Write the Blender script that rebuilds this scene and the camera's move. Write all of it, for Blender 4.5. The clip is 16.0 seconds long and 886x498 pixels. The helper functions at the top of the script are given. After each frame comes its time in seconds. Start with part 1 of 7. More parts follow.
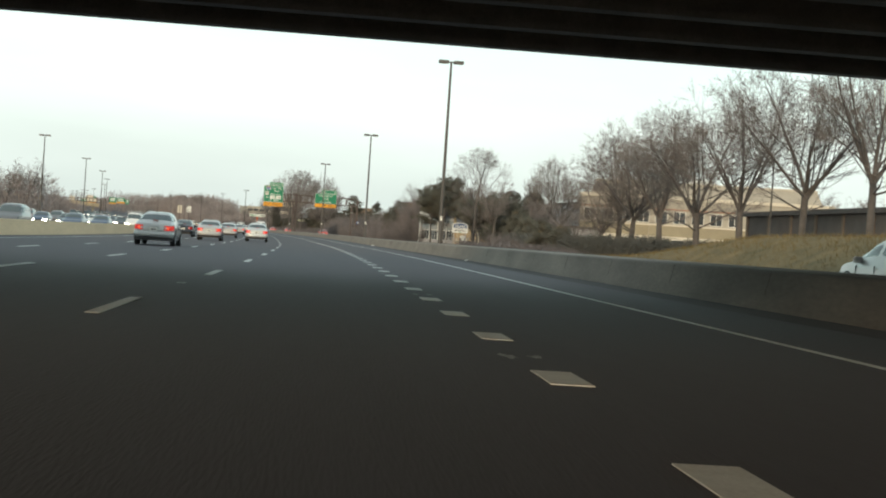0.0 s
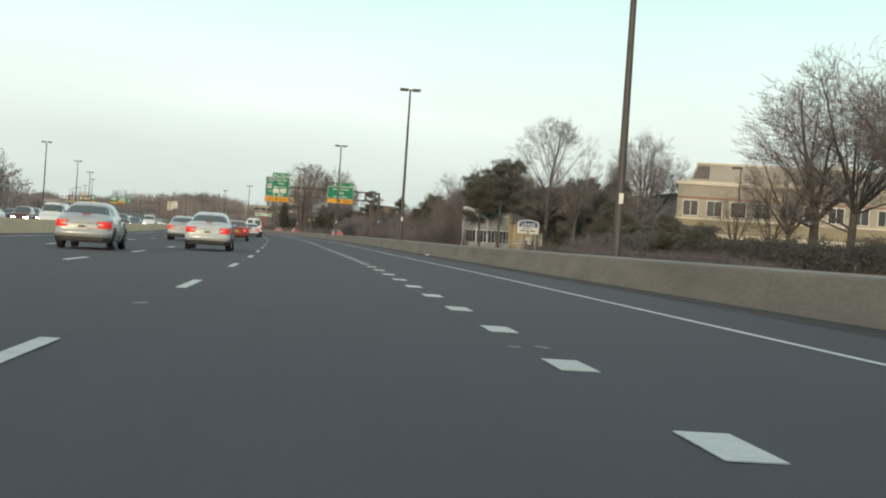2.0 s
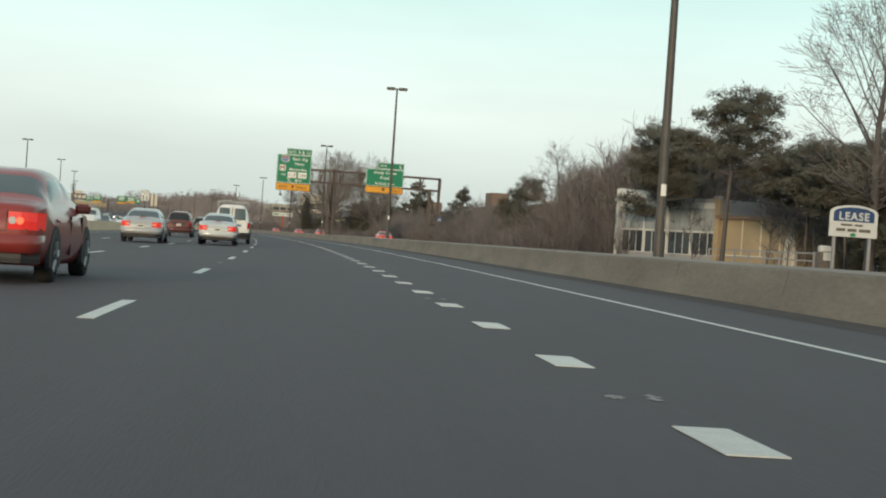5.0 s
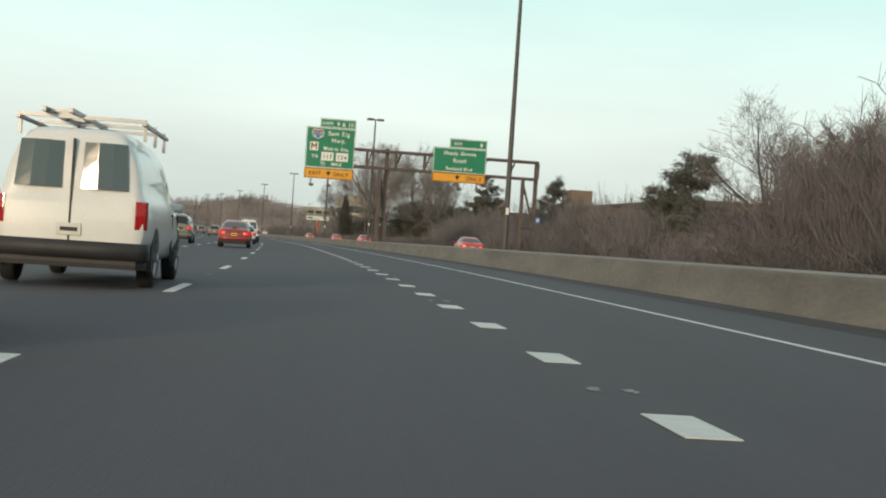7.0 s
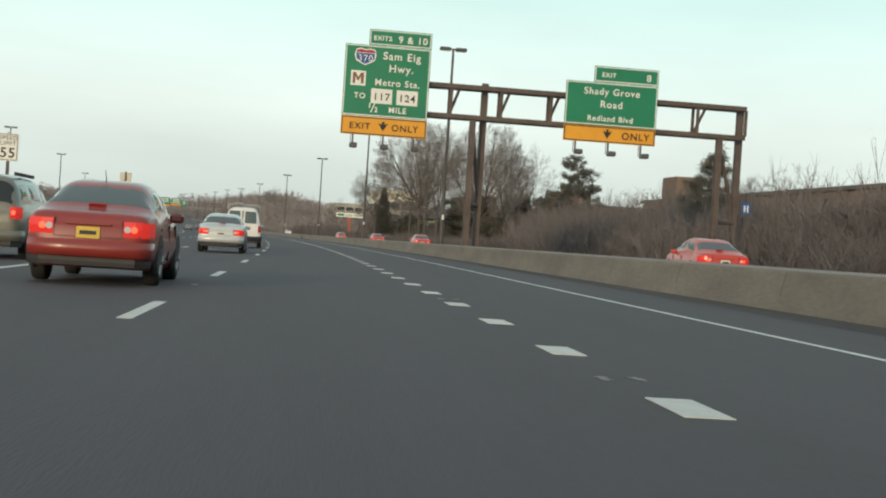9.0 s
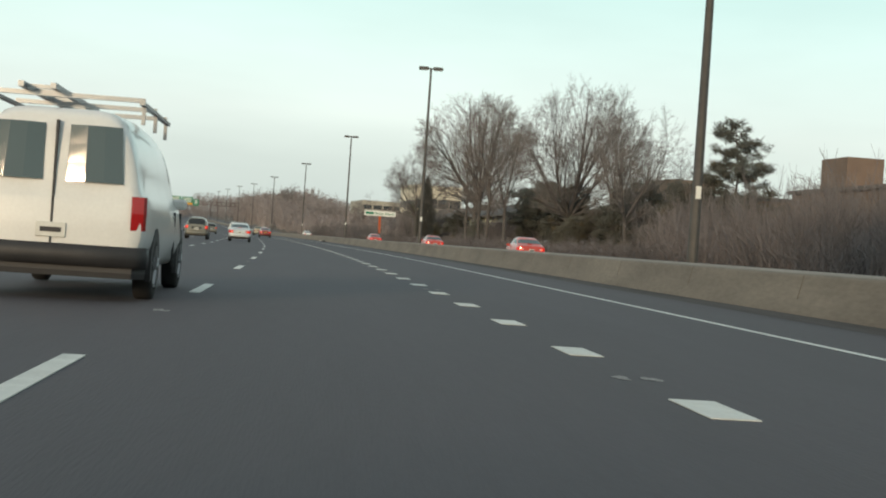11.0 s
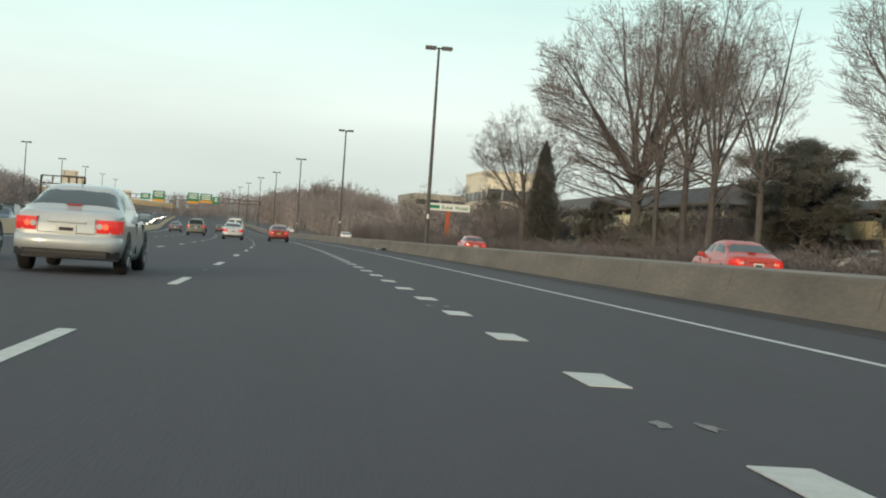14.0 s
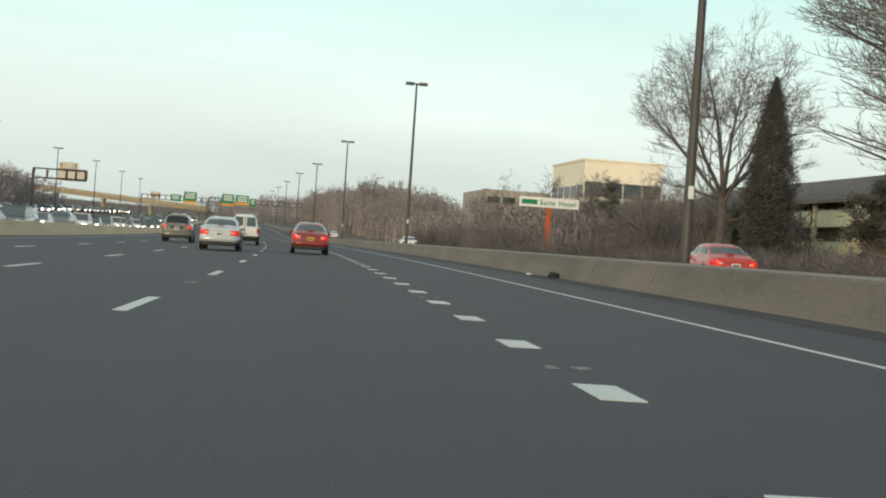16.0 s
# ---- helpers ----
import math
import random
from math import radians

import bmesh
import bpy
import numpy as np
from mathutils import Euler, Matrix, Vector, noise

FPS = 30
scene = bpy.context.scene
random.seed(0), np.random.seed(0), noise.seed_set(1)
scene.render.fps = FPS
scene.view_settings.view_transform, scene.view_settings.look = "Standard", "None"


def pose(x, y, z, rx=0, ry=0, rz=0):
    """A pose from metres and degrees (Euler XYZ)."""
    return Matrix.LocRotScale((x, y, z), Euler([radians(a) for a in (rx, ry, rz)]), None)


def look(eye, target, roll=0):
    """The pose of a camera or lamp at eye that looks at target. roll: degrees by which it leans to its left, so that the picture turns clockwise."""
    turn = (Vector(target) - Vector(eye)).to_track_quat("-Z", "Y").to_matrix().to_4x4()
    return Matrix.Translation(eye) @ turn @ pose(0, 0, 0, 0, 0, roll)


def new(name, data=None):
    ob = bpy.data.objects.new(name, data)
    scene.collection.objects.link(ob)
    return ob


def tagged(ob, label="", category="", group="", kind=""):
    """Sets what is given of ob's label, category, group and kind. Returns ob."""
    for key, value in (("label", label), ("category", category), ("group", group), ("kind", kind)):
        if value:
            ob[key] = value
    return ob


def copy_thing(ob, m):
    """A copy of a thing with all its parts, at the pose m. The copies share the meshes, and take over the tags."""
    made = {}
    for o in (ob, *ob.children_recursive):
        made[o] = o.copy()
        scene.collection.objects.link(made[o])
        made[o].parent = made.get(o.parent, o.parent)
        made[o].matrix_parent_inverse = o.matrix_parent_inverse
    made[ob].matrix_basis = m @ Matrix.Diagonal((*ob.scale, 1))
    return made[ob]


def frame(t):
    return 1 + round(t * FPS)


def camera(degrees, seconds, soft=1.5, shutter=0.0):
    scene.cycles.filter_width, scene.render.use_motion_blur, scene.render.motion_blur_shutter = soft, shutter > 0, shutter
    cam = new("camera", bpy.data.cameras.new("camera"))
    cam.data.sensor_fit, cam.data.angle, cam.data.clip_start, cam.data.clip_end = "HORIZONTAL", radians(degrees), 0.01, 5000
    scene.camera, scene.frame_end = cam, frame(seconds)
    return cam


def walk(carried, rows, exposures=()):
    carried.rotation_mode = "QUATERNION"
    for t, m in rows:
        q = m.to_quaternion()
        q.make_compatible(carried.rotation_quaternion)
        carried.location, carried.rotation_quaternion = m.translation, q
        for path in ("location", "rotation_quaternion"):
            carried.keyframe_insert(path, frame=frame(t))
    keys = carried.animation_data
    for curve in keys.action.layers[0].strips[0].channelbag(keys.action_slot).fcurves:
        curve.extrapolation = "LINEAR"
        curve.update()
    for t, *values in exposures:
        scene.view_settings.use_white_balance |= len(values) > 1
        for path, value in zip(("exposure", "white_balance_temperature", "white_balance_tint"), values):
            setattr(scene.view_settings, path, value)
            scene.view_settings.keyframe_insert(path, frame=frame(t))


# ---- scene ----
import functools

# Camera and its drive: seconds, x, y, z, yaw, pitch, roll (degrees)
cam = camera(36.2, 16.0, soft=2.0)
PATH = [
    (0, 0.050, 1.100, 1.201, -7.765, -0.364, 3.826),
    (0.5, 0.690, 14.750, 1.157, -7.783, -0.402, 3.757),
    (1, 1.277, 28.300, 1.101, -7.706, -0.445, 3.658),
    (1.5, 1.804, 42.164, 1.086, -7.563, -0.112, 3.868),
    (2, 2.255, 55.841, 1.073, -7.246, -0.332, 3.890),
    (2.5, 2.660, 69.183, 1.029, -7.107, -0.353, 3.964),
    (3, 2.959, 82.407, 1.005, -6.961, -0.155, 4.100),
    (3.5, 3.163, 95.708, 0.985, -6.788, -0.264, 4.057),
    (4, 3.329, 109.157, 0.961, -6.638, -0.235, 4.136),
    (4.5, 3.484, 122.788, 0.955, -6.447, -0.161, 3.961),
    (5, 3.646, 136.386, 0.945, -6.219, -0.278, 3.858),
    (5.2, 3.720, 141.752, 0.939, -6.143, -0.264, 3.914),
    (5.9, 3.784, 160.971, 0.973, -5.578, -0.207, 3.942),
    (6.6, 3.734, 180.142, 0.979, -5.022, -0.196, 3.914),
    (7.3, 3.486, 199.317, 0.978, -4.428, -0.103, 3.866),
    (7.5, 3.425, 204.769, 0.984, -4.323, -0.159, 4.050),
    (8, 3.037, 218.310, 0.994, -3.999, -0.131, 3.981),
    (8.5, 2.538, 231.841, 1.009, -3.737, -0.182, 3.875),
    (9, 1.980, 245.389, 1.008, -3.511, -0.234, 3.750),
    (9.5, 1.342, 259.018, 0.999, -3.229, -0.224, 3.890),
    (9.7, 1.083, 264.523, 0.995, -3.124, -0.242, 3.893),
    (10.4, 0.218, 283.954, 0.990, -2.880, -0.199, 3.900),
    (11.1, -0.758, 303.454, 0.986, -2.611, -0.198, 3.922),
    (11.8, -1.852, 323.049, 0.972, -2.340, -0.201, 3.971),
    (12, -2.150, 328.603, 0.969, -2.269, -0.247, 3.913),
    (12.5, -2.994, 342.474, 0.972, -2.028, -0.145, 4.133),
    (13, -3.940, 356.369, 0.977, -1.791, -0.199, 4.008),
    (13.5, -4.959, 370.240, 0.979, -1.524, -0.171, 3.899),
    (14, -6.023, 384.083, 0.978, -1.271, -0.195, 3.911),
    (14.5, -7.152, 397.904, 0.969, -0.892, -0.184, 3.775),
    (15, -8.323, 411.719, 0.971, -0.434, -0.127, 3.759),
    (15.5, -9.610, 425.600, 0.967, 0.087, -0.207, 3.661),
    (16, -10.908, 439.311, 0.977, 0.593, -0.095, 3.918),
]
EXPOSURES = [(0.0, 0.27), (0.5, 0.12), (1.0, 0.12), (1.5, 0.18), (2.0, 0.08), (2.5, 0.03), (3.0, 0.0), (16.0, 0.0)]
walk(cam, [(t, pose(x, y, z, 90 + pitch, 0, yaw) @ pose(0, 0, 0, 0, 0, roll)) for t, x, y, z, yaw, pitch, roll in PATH], EXPOSURES)

# World: a hazy winter sky near sunset, thin cloud over a pale blue, and a weak low sun from behind
SUN_ELEVATION, SUN_ROTATION = 10.0, 203.0
world = bpy.data.worlds.new("world")
scene.world = world
world.use_nodes = True
wt = world.node_tree
wt.nodes.clear()
w_out = wt.nodes.new("ShaderNodeOutputWorld")
sky = wt.nodes.new("ShaderNodeTexSky")
sky.sky_type, sky.sun_disc = "NISHITA", False
sky.sun_elevation, sky.sun_rotation = radians(SUN_ELEVATION), radians(SUN_ROTATION)
sky.air_density, sky.dust_density, sky.ozone_density = 1.0, 2.5, 1.0
sky_bg = wt.nodes.new("ShaderNodeBackground")
sky_bg.inputs["Strength"].default_value = 0.012
wt.links.new(sky.outputs["Color"], sky_bg.inputs["Color"])
coord = wt.nodes.new("ShaderNodeTexCoord")
sep = wt.nodes.new("ShaderNodeSeparateXYZ")
wt.links.new(coord.outputs["Generated"], sep.inputs["Vector"])
grad = wt.nodes.new("ShaderNodeValToRGB")
stops = [(0.0, (0.565, 0.64, 0.605)), (0.05, (0.655, 0.74, 0.695)), (0.09, (0.775, 0.87, 0.81)), (0.13, (0.745, 0.90, 0.84)), (0.19, (0.65, 0.90, 0.84)), (0.32, (0.54, 0.70, 0.68)), (0.7, (0.45, 0.52, 0.54))]
while len(grad.color_ramp.elements) < len(stops):
    grad.color_ramp.elements.new(0.5)
for element, (place, colour) in zip(grad.color_ramp.elements, stops):
    element.position, element.color = place, (*colour, 1)
wt.links.new(sep.outputs["Z"], grad.inputs["Fac"])
stretch = wt.nodes.new("ShaderNodeMapping")
stretch.inputs["Scale"].default_value = (2.0, 2.0, 9.0)
wt.links.new(coord.outputs["Generated"], stretch.inputs["Vector"])
cloud = wt.nodes.new("ShaderNodeTexNoise")
cloud.inputs["Scale"].default_value, cloud.inputs["Detail"].default_value = 1.6, 4.0
wt.links.new(stretch.outputs["Vector"], cloud.inputs["Vector"])
cloud_level = wt.nodes.new("ShaderNodeMapRange")
cloud_level.inputs["From Min"].default_value, cloud_level.inputs["From Max"].default_value = 0.3, 0.7
cloud_level.inputs["To Min"].default_value, cloud_level.inputs["To Max"].default_value = 0.97, 1.11
wt.links.new(cloud.outputs["Fac"], cloud_level.inputs["Value"])
cloud_bg = wt.nodes.new("ShaderNodeBackground")
wt.links.new(grad.outputs["Color"], cloud_bg.inputs["Color"])
wt.links.new(cloud_level.outputs["Result"], cloud_bg.inputs["Strength"])
both = wt.nodes.new("ShaderNodeAddShader")
wt.links.new(sky_bg.outputs["Background"], both.inputs[0])
wt.links.new(cloud_bg.outputs["Background"], both.inputs[1])
wt.links.new(both.outputs["Shader"], w_out.inputs["Surface"])

sun = new("sun", bpy.data.lights.new("sun", "SUN"))
sun.data.energy, sun.data.angle, sun.data.color = 2.1, radians(6), (1.0, 0.76, 0.50)
sun_way = Vector((math.sin(radians(SUN_ROTATION)) * math.cos(radians(SUN_ELEVATION)), math.cos(radians(SUN_ROTATION)) * math.cos(radians(SUN_ELEVATION)), math.sin(radians(SUN_ELEVATION))))
sun.matrix_world = look(sun_way * 200, (0, 0, 0))


# ---------------------------------------------------------------- materials
def material(name, colour, roughness=0.7, metal=0.0, vary=0.0, scale=1.0, bump=0.0, bump_scale=40.0, second=None, coat=0.0, emit=None, emit_strength=0.0, stretched=(1, 1, 1), by_object=0.0, transmission=0.0, island=0.0, along=False):
    """A surface with large stains and fine grain; vary is the share of change in lightness, second a colour that the stains mix in."""
    mat = bpy.data.materials.new(name)
    mat.use_nodes = True
    nodes, links = mat.node_tree.nodes, mat.node_tree.links
    bsdf = nodes["Principled BSDF"]
    bsdf.inputs["Base Color"].default_value = (*colour, 1)
    bsdf.inputs["Roughness"].default_value, bsdf.inputs["Metallic"].default_value = roughness, metal
    bsdf.inputs["Coat Weight"].default_value = coat
    bsdf.inputs["Transmission Weight"].default_value = transmission
    if emit:
        bsdf.inputs["Emission Color"].default_value, bsdf.inputs["Emission Strength"].default_value = (*emit, 1), emit_strength
    last = None
    if vary or by_object or island or bump:
        tex = nodes.new("ShaderNodeTexCoord")
        mapping = nodes.new("ShaderNodeMapping")
        mapping.inputs["Scale"].default_value = stretched
        links.new(tex.outputs["UV" if along else "Object"], mapping.inputs["Vector"])
    if vary:
        big = nodes.new("ShaderNodeTexNoise")
        big.inputs["Scale"].default_value, big.inputs["Detail"].default_value, big.inputs["Roughness"].default_value = scale, 5.0, 0.62
        links.new(mapping.outputs["Vector"], big.inputs["Vector"])
        mix = nodes.new("ShaderNodeMix")
        mix.data_type = "RGBA"
        dark = second or tuple(c * (1 - vary) for c in colour)
        mix.inputs["A"].default_value, mix.inputs["B"].default_value = (*dark, 1), (*(min(1, c * (1 + vary * 0.6)) for c in colour), 1)
        ramp = nodes.new("ShaderNodeMapRange")
        ramp.inputs["From Min"].default_value, ramp.inputs["From Max"].default_value = 0.32, 0.68
        links.new(big.outputs["Fac"], ramp.inputs["Value"])
        links.new(ramp.outputs["Result"], mix.inputs["Factor"])
        fine = nodes.new("ShaderNodeTexNoise")
        fine.inputs["Scale"].default_value, fine.inputs["Detail"].default_value = scale * 17, 3.0
        links.new(mapping.outputs["Vector"], fine.inputs["Vector"])
        grain = nodes.new("ShaderNodeMapRange")
        grain.inputs["From Min"].default_value, grain.inputs["From Max"].default_value = 0.3, 0.7
        grain.inputs["To Min"].default_value, grain.inputs["To Max"].default_value = 1 - vary * 0.5, 1 + vary * 0.5
        links.new(fine.outputs["Fac"], grain.inputs["Value"])
        hsv = nodes.new("ShaderNodeHueSaturation")
        links.new(mix.outputs["Result"], hsv.inputs["Color"])
        links.new(grain.outputs["Result"], hsv.inputs["Value"])
        last = hsv.outputs["Color"]
    if by_object or island:
        source = nodes.new("ShaderNodeObjectInfo").outputs["Random"] if by_object else nodes.new("ShaderNodeNewGeometry").outputs["Random Per Island"]
        amount = by_object or island
        spread = nodes.new("ShaderNodeMapRange")
        spread.inputs["To Min"].default_value, spread.inputs["To Max"].default_value = 1 - amount, 1 + amount
        links.new(source, spread.inputs["Value"])
        tint = nodes.new("ShaderNodeHueSaturation")
        tint.inputs["Color"].default_value = (*colour, 1)
        if last:
            links.new(last, tint.inputs["Color"])
        links.new(spread.outputs["Result"], tint.inputs["Value"])
        last = tint.outputs["Color"]
    if last:
        links.new(last, bsdf.inputs["Base Color"])
    if bump:
        rough = nodes.new("ShaderNodeTexNoise")
        rough.inputs["Scale"].default_value, rough.inputs["Detail"].default_value = bump_scale, 4.0
        links.new(mapping.outputs["Vector"], rough.inputs["Vector"])
        relief = nodes.new("ShaderNodeBump")
        relief.inputs["Strength"].default_value, relief.inputs["Distance"].default_value = bump, 0.02
        links.new(rough.outputs["Fac"], relief.inputs["Height"])
        links.new(relief.outputs["Normal"], bsdf.inputs["Normal"])
    return mat


M = dict(
    asphalt=material("asphalt", (0.0595, 0.0555, 0.066), 0.80, vary=0.09, scale=0.8, bump=0.3, bump_scale=60, stretched=(1, 0.08, 1), along=True),
    asphalt_far=material("asphalt_far", (0.10, 0.096, 0.10), 0.85, vary=0.14, scale=0.6, stretched=(1, 0.05, 1), along=True),
    paint=material("road_paint", (0.62, 0.63, 0.60), 0.6, vary=0.14, scale=3.0, bump=0.3, by_object=0.06),
    worn_mark=material("worn_mark", (0.25, 0.245, 0.24), 0.8, vary=0.3, scale=14.0),
    coping=material("coping", (0.26, 0.235, 0.205), 0.9, vary=0.2, scale=1.5, bump=0.25, bump_scale=25, stretched=(1, 0.1, 1), along=True),
    grime=material("grime", (0.142, 0.125, 0.106), 0.95, vary=0.2, scale=3.0),
    gutter=material("gutter_dirt", (0.05, 0.046, 0.048), 0.95, vary=0.4, scale=1.2, stretched=(1, 0.12, 1), along=True, bump=0.3, bump_scale=30),
    concrete=material("concrete", (0.185, 0.163, 0.136), 0.9, vary=0.22, scale=0.9, second=(0.13, 0.113, 0.096), bump=0.25, bump_scale=25, stretched=(1, 0.25, 1), along=True),
    # concrete of the median barrier: warm sunlight put into the base colour
    sunlit_concrete=material("sunlit_concrete", (0.66, 0.51, 0.335), 0.9, vary=0.14, scale=0.6, bump=0.25, bump_scale=25, stretched=(1, 0.2, 1), along=True),
    pale_wall=material("pale_wall", (0.86, 0.78, 0.62), 0.8, vary=0.06, scale=0.3),
    bridge=material("bridge_concrete", (0.42, 0.36, 0.25), 0.9, vary=0.16, scale=0.4, bump=0.3),
    dark_steel=material("dark_steel", (0.21, 0.205, 0.19), 0.7, 0.2, vary=0.25, scale=1.2),
    grass=material("dry_grass", (0.16, 0.115, 0.05), 0.95, vary=0.35, scale=0.5, second=(0.09, 0.075, 0.03), bump=0.6, bump_scale=6),
    litter=material("leaf_litter", (0.125, 0.102, 0.080), 0.95, vary=0.4, scale=0.35, bump=0.6, bump_scale=5),
    rust=material("weathering_steel", (0.12, 0.094, 0.084), 0.8, 0.2, vary=0.25, scale=1.5),
    pole=material("pole_paint", (0.09, 0.085, 0.08), 0.6, 0.3, vary=0.2, scale=2.0),
    pole_head=material("lamp_housing", (0.10, 0.10, 0.10), 0.5, 0.3, vary=0.15, scale=3.0),
    green=material("sign_green", (0.008, 0.195, 0.10), 0.45, vary=0.1, scale=0.6),
    dull_white=material("dull_white", (0.56, 0.58, 0.57), 0.6, vary=0.08, scale=1.5),
    navy=material("navy", (0.02, 0.055, 0.15), 0.5, vary=0.1, scale=1.0),
    pale_glass=material("pale_glass", (0.30, 0.33, 0.34), 0.25, vary=0.15, scale=0.6),
    white=material("sign_white", (0.75, 0.76, 0.72), 0.5, vary=0.05, scale=1.0),
    yellow=material("sign_yellow", (0.72, 0.33, 0.02), 0.5, vary=0.08, scale=0.8),
    black=material("sign_black", (0.02, 0.02, 0.02), 0.6, vary=0.1, scale=2.0),
    blue=material("sign_blue", (0.02, 0.09, 0.30), 0.5, vary=0.1, scale=1.0),
    red_sign=material("sign_red", (0.35, 0.03, 0.04), 0.5, vary=0.1, scale=1.0),
    brown_sign=material("sign_brown", (0.20, 0.10, 0.06), 0.5, vary=0.1, scale=1.0),
    bark=material("bark", (0.10, 0.09, 0.085), 0.9, vary=0.3, scale=2.0, bump=0.6, bump_scale=18, by_object=0.15),
    twig=material("twig", (0.172, 0.152, 0.145), 0.9, by_object=0.15, island=0.0),
    brush=material("brush_stems", (0.156, 0.140, 0.140), 0.95, vary=0.3, scale=0.4, by_object=0.18),
    # twigs of the far woods: brush colour lightened, distance haze painted in
    hazed_twig=material("hazed_twig", (0.268, 0.236, 0.232), 0.95, vary=0.25, scale=0.3, by_object=0.15),
    needle=material("pine_needles", (0.112, 0.110, 0.088), 0.85, vary=0.3, scale=0.8, by_object=0.15),
    needle_brown=material("pine_needles_brown", (0.13, 0.105, 0.065), 0.9, vary=0.3, scale=0.8),
    cypress=material("cypress_leaves", (0.088, 0.088, 0.078), 0.9, vary=0.3, scale=1.0),
    glass=material("car_glass", (0.078, 0.105, 0.115), 0.06, vary=0.0),
    dark_glass=material("tinted_glass", (0.022, 0.026, 0.028), 0.08),
    rubber=material("tyre_rubber", (0.02, 0.02, 0.02), 0.9, vary=0.2, scale=5.0),
    rim_dark=material("rim_dark", (0.04, 0.04, 0.042), 0.6, vary=0.1, scale=4.0),
    bulb_lit=material("bulb_lit", (0.8, 0.1, 0.05), 0.3, emit=(1.0, 0.15, 0.06), emit_strength=0.9),
    rim=material("wheel_rim", (0.30, 0.31, 0.32), 0.35, 0.8, vary=0.1, scale=4.0),
    trim=material("black_trim", (0.025, 0.025, 0.027), 0.6, vary=0.2, scale=4.0),
    plate=material("number_plate", (0.60, 0.60, 0.56), 0.5, vary=0.1, scale=5.0),
    plate_yellow=material("number_plate_yellow", (0.60, 0.42, 0.06), 0.5, vary=0.1, scale=5.0),
    tail=material("tail_lamp", (0.35, 0.01, 0.01), 0.2, vary=0.0, coat=0.5),
    tail_lit=material("tail_lamp_lit", (0.5, 0.02, 0.02), 0.2, emit=(1.0, 0.06, 0.04), emit_strength=0.32),
    head_lit=material("headlamp_lit", (0.9, 0.9, 0.85), 0.2, emit=(1.0, 0.90, 0.72), emit_strength=13.0),
    head_dim=material("headlamp_dim", (0.9, 0.9, 0.85), 0.2, emit=(1.0, 0.90, 0.72), emit_strength=2.5),
    lens=material("clear_lens", (0.55, 0.55, 0.55), 0.15, vary=0.0, coat=0.5),
    window=material("building_window", (0.035, 0.045, 0.055), 0.12, by_object=0.4),
    warm_wall=material("warm_wall", (0.37, 0.295, 0.19), 0.85, vary=0.1, scale=0.3),
    tan_wall=material("tan_wall", (0.36, 0.335, 0.285), 0.85, vary=0.1, scale=0.3),
    olive_panel=material("olive_panel", (0.30, 0.265, 0.185), 0.8, vary=0.12, scale=0.5),
    tan_band=material("tan_band", (0.62, 0.575, 0.48), 0.85, vary=0.08, scale=0.3),
    brick_band=material("brick_band", (0.33, 0.15, 0.10), 0.85, vary=0.15, scale=0.5),
    brick_brown=material("brick_brown", (0.19, 0.135, 0.105), 0.85, vary=0.15, scale=0.5),
    grey_wall=material("grey_wall", (0.30, 0.30, 0.31), 0.8, vary=0.1, scale=0.3),
    brown_wall=material("brown_wall", (0.20, 0.15, 0.115), 0.85, vary=0.15, scale=0.4),
    cream_wall=material("cream_wall", (0.76, 0.71, 0.46), 0.85, vary=0.1, scale=0.3),
    dark_roof=material("dark_roof", (0.13, 0.115, 0.108), 0.9, vary=0.2, scale=0.6),
    orange=material("orange_steel", (0.45, 0.09, 0.02), 0.6, vary=0.15, scale=1.0),
)
CAR_COLOURS = dict(
    silver=(0.42, 0.43, 0.43), white=(0.70, 0.70, 0.68), red=(0.235, 0.030, 0.022), maroon=(0.10, 0.028, 0.024), champagne=(0.17, 0.165, 0.135),
    dark=(0.02, 0.025, 0.035), blue=(0.03, 0.06, 0.12), grey=(0.13, 0.14, 0.15), gold=(0.36, 0.31, 0.22), bright_red=(0.48, 0.05, 0.03), pearl=(0.55, 0.575, 0.57))
PAINTS = {k: material("paint_" + k, c, 0.32, 0.25 if k not in ("white", "red", "bright_red") else 0.0, coat=0.6, vary=0.05, scale=1.5) for k, c in CAR_COLOURS.items()}


# ---------------------------------------------------------------- the road's line and small helpers
def smooth(v, lo, hi):
    v = min(1, max(0, (v - lo) / (hi - lo)))
    return v * v * (3 - 2 * v)


LINE = (0.428543, -0.580966, -1.08786, 0.3141, -15.7315, -16.0185, -0.30119)


def line_x(s):
    """Sideways place of the lane's middle at y = s; straight on past the bend and before it."""
    t = min(max(s, -20), 590)
    u, x, slope = t / 300 - 1, 0.0, 0.0
    for k in LINE:
        slope = slope * u + x
        x = x * u + k
    return x + (s - t) * slope / 300


GRADE = ((-20, 0, 28, 56, 82, 109, 136, 165, 199, 232, 259, 323, 370, 439), (0.40, 0.386, 0.30, 0.248, 0.193, 0.150, 0.133, 0.152, 0.166, 0.186, 0.186, 0.158, 0.161, 0.160))


@functools.lru_cache(None)
def line_z(s):
    """Height of the road: nearly level with slow dips, then a slow climb far ahead."""
    a, b, c = 1.91827e-06, -0.0011163, 0.285284
    near = sum(float(np.interp(s + k, *GRADE)) for k in range(-12, 13, 4)) / 7
    t = min(max(s, 400), 640)
    far = (a * t + b) * t + c + 0.012 * max(0.0, s - 620) * smooth(s, 620, 760) + 5.0 * smooth(s, 1090, 1480)
    w = smooth(s, 430, 490)
    return near * (1 - w) + far * w


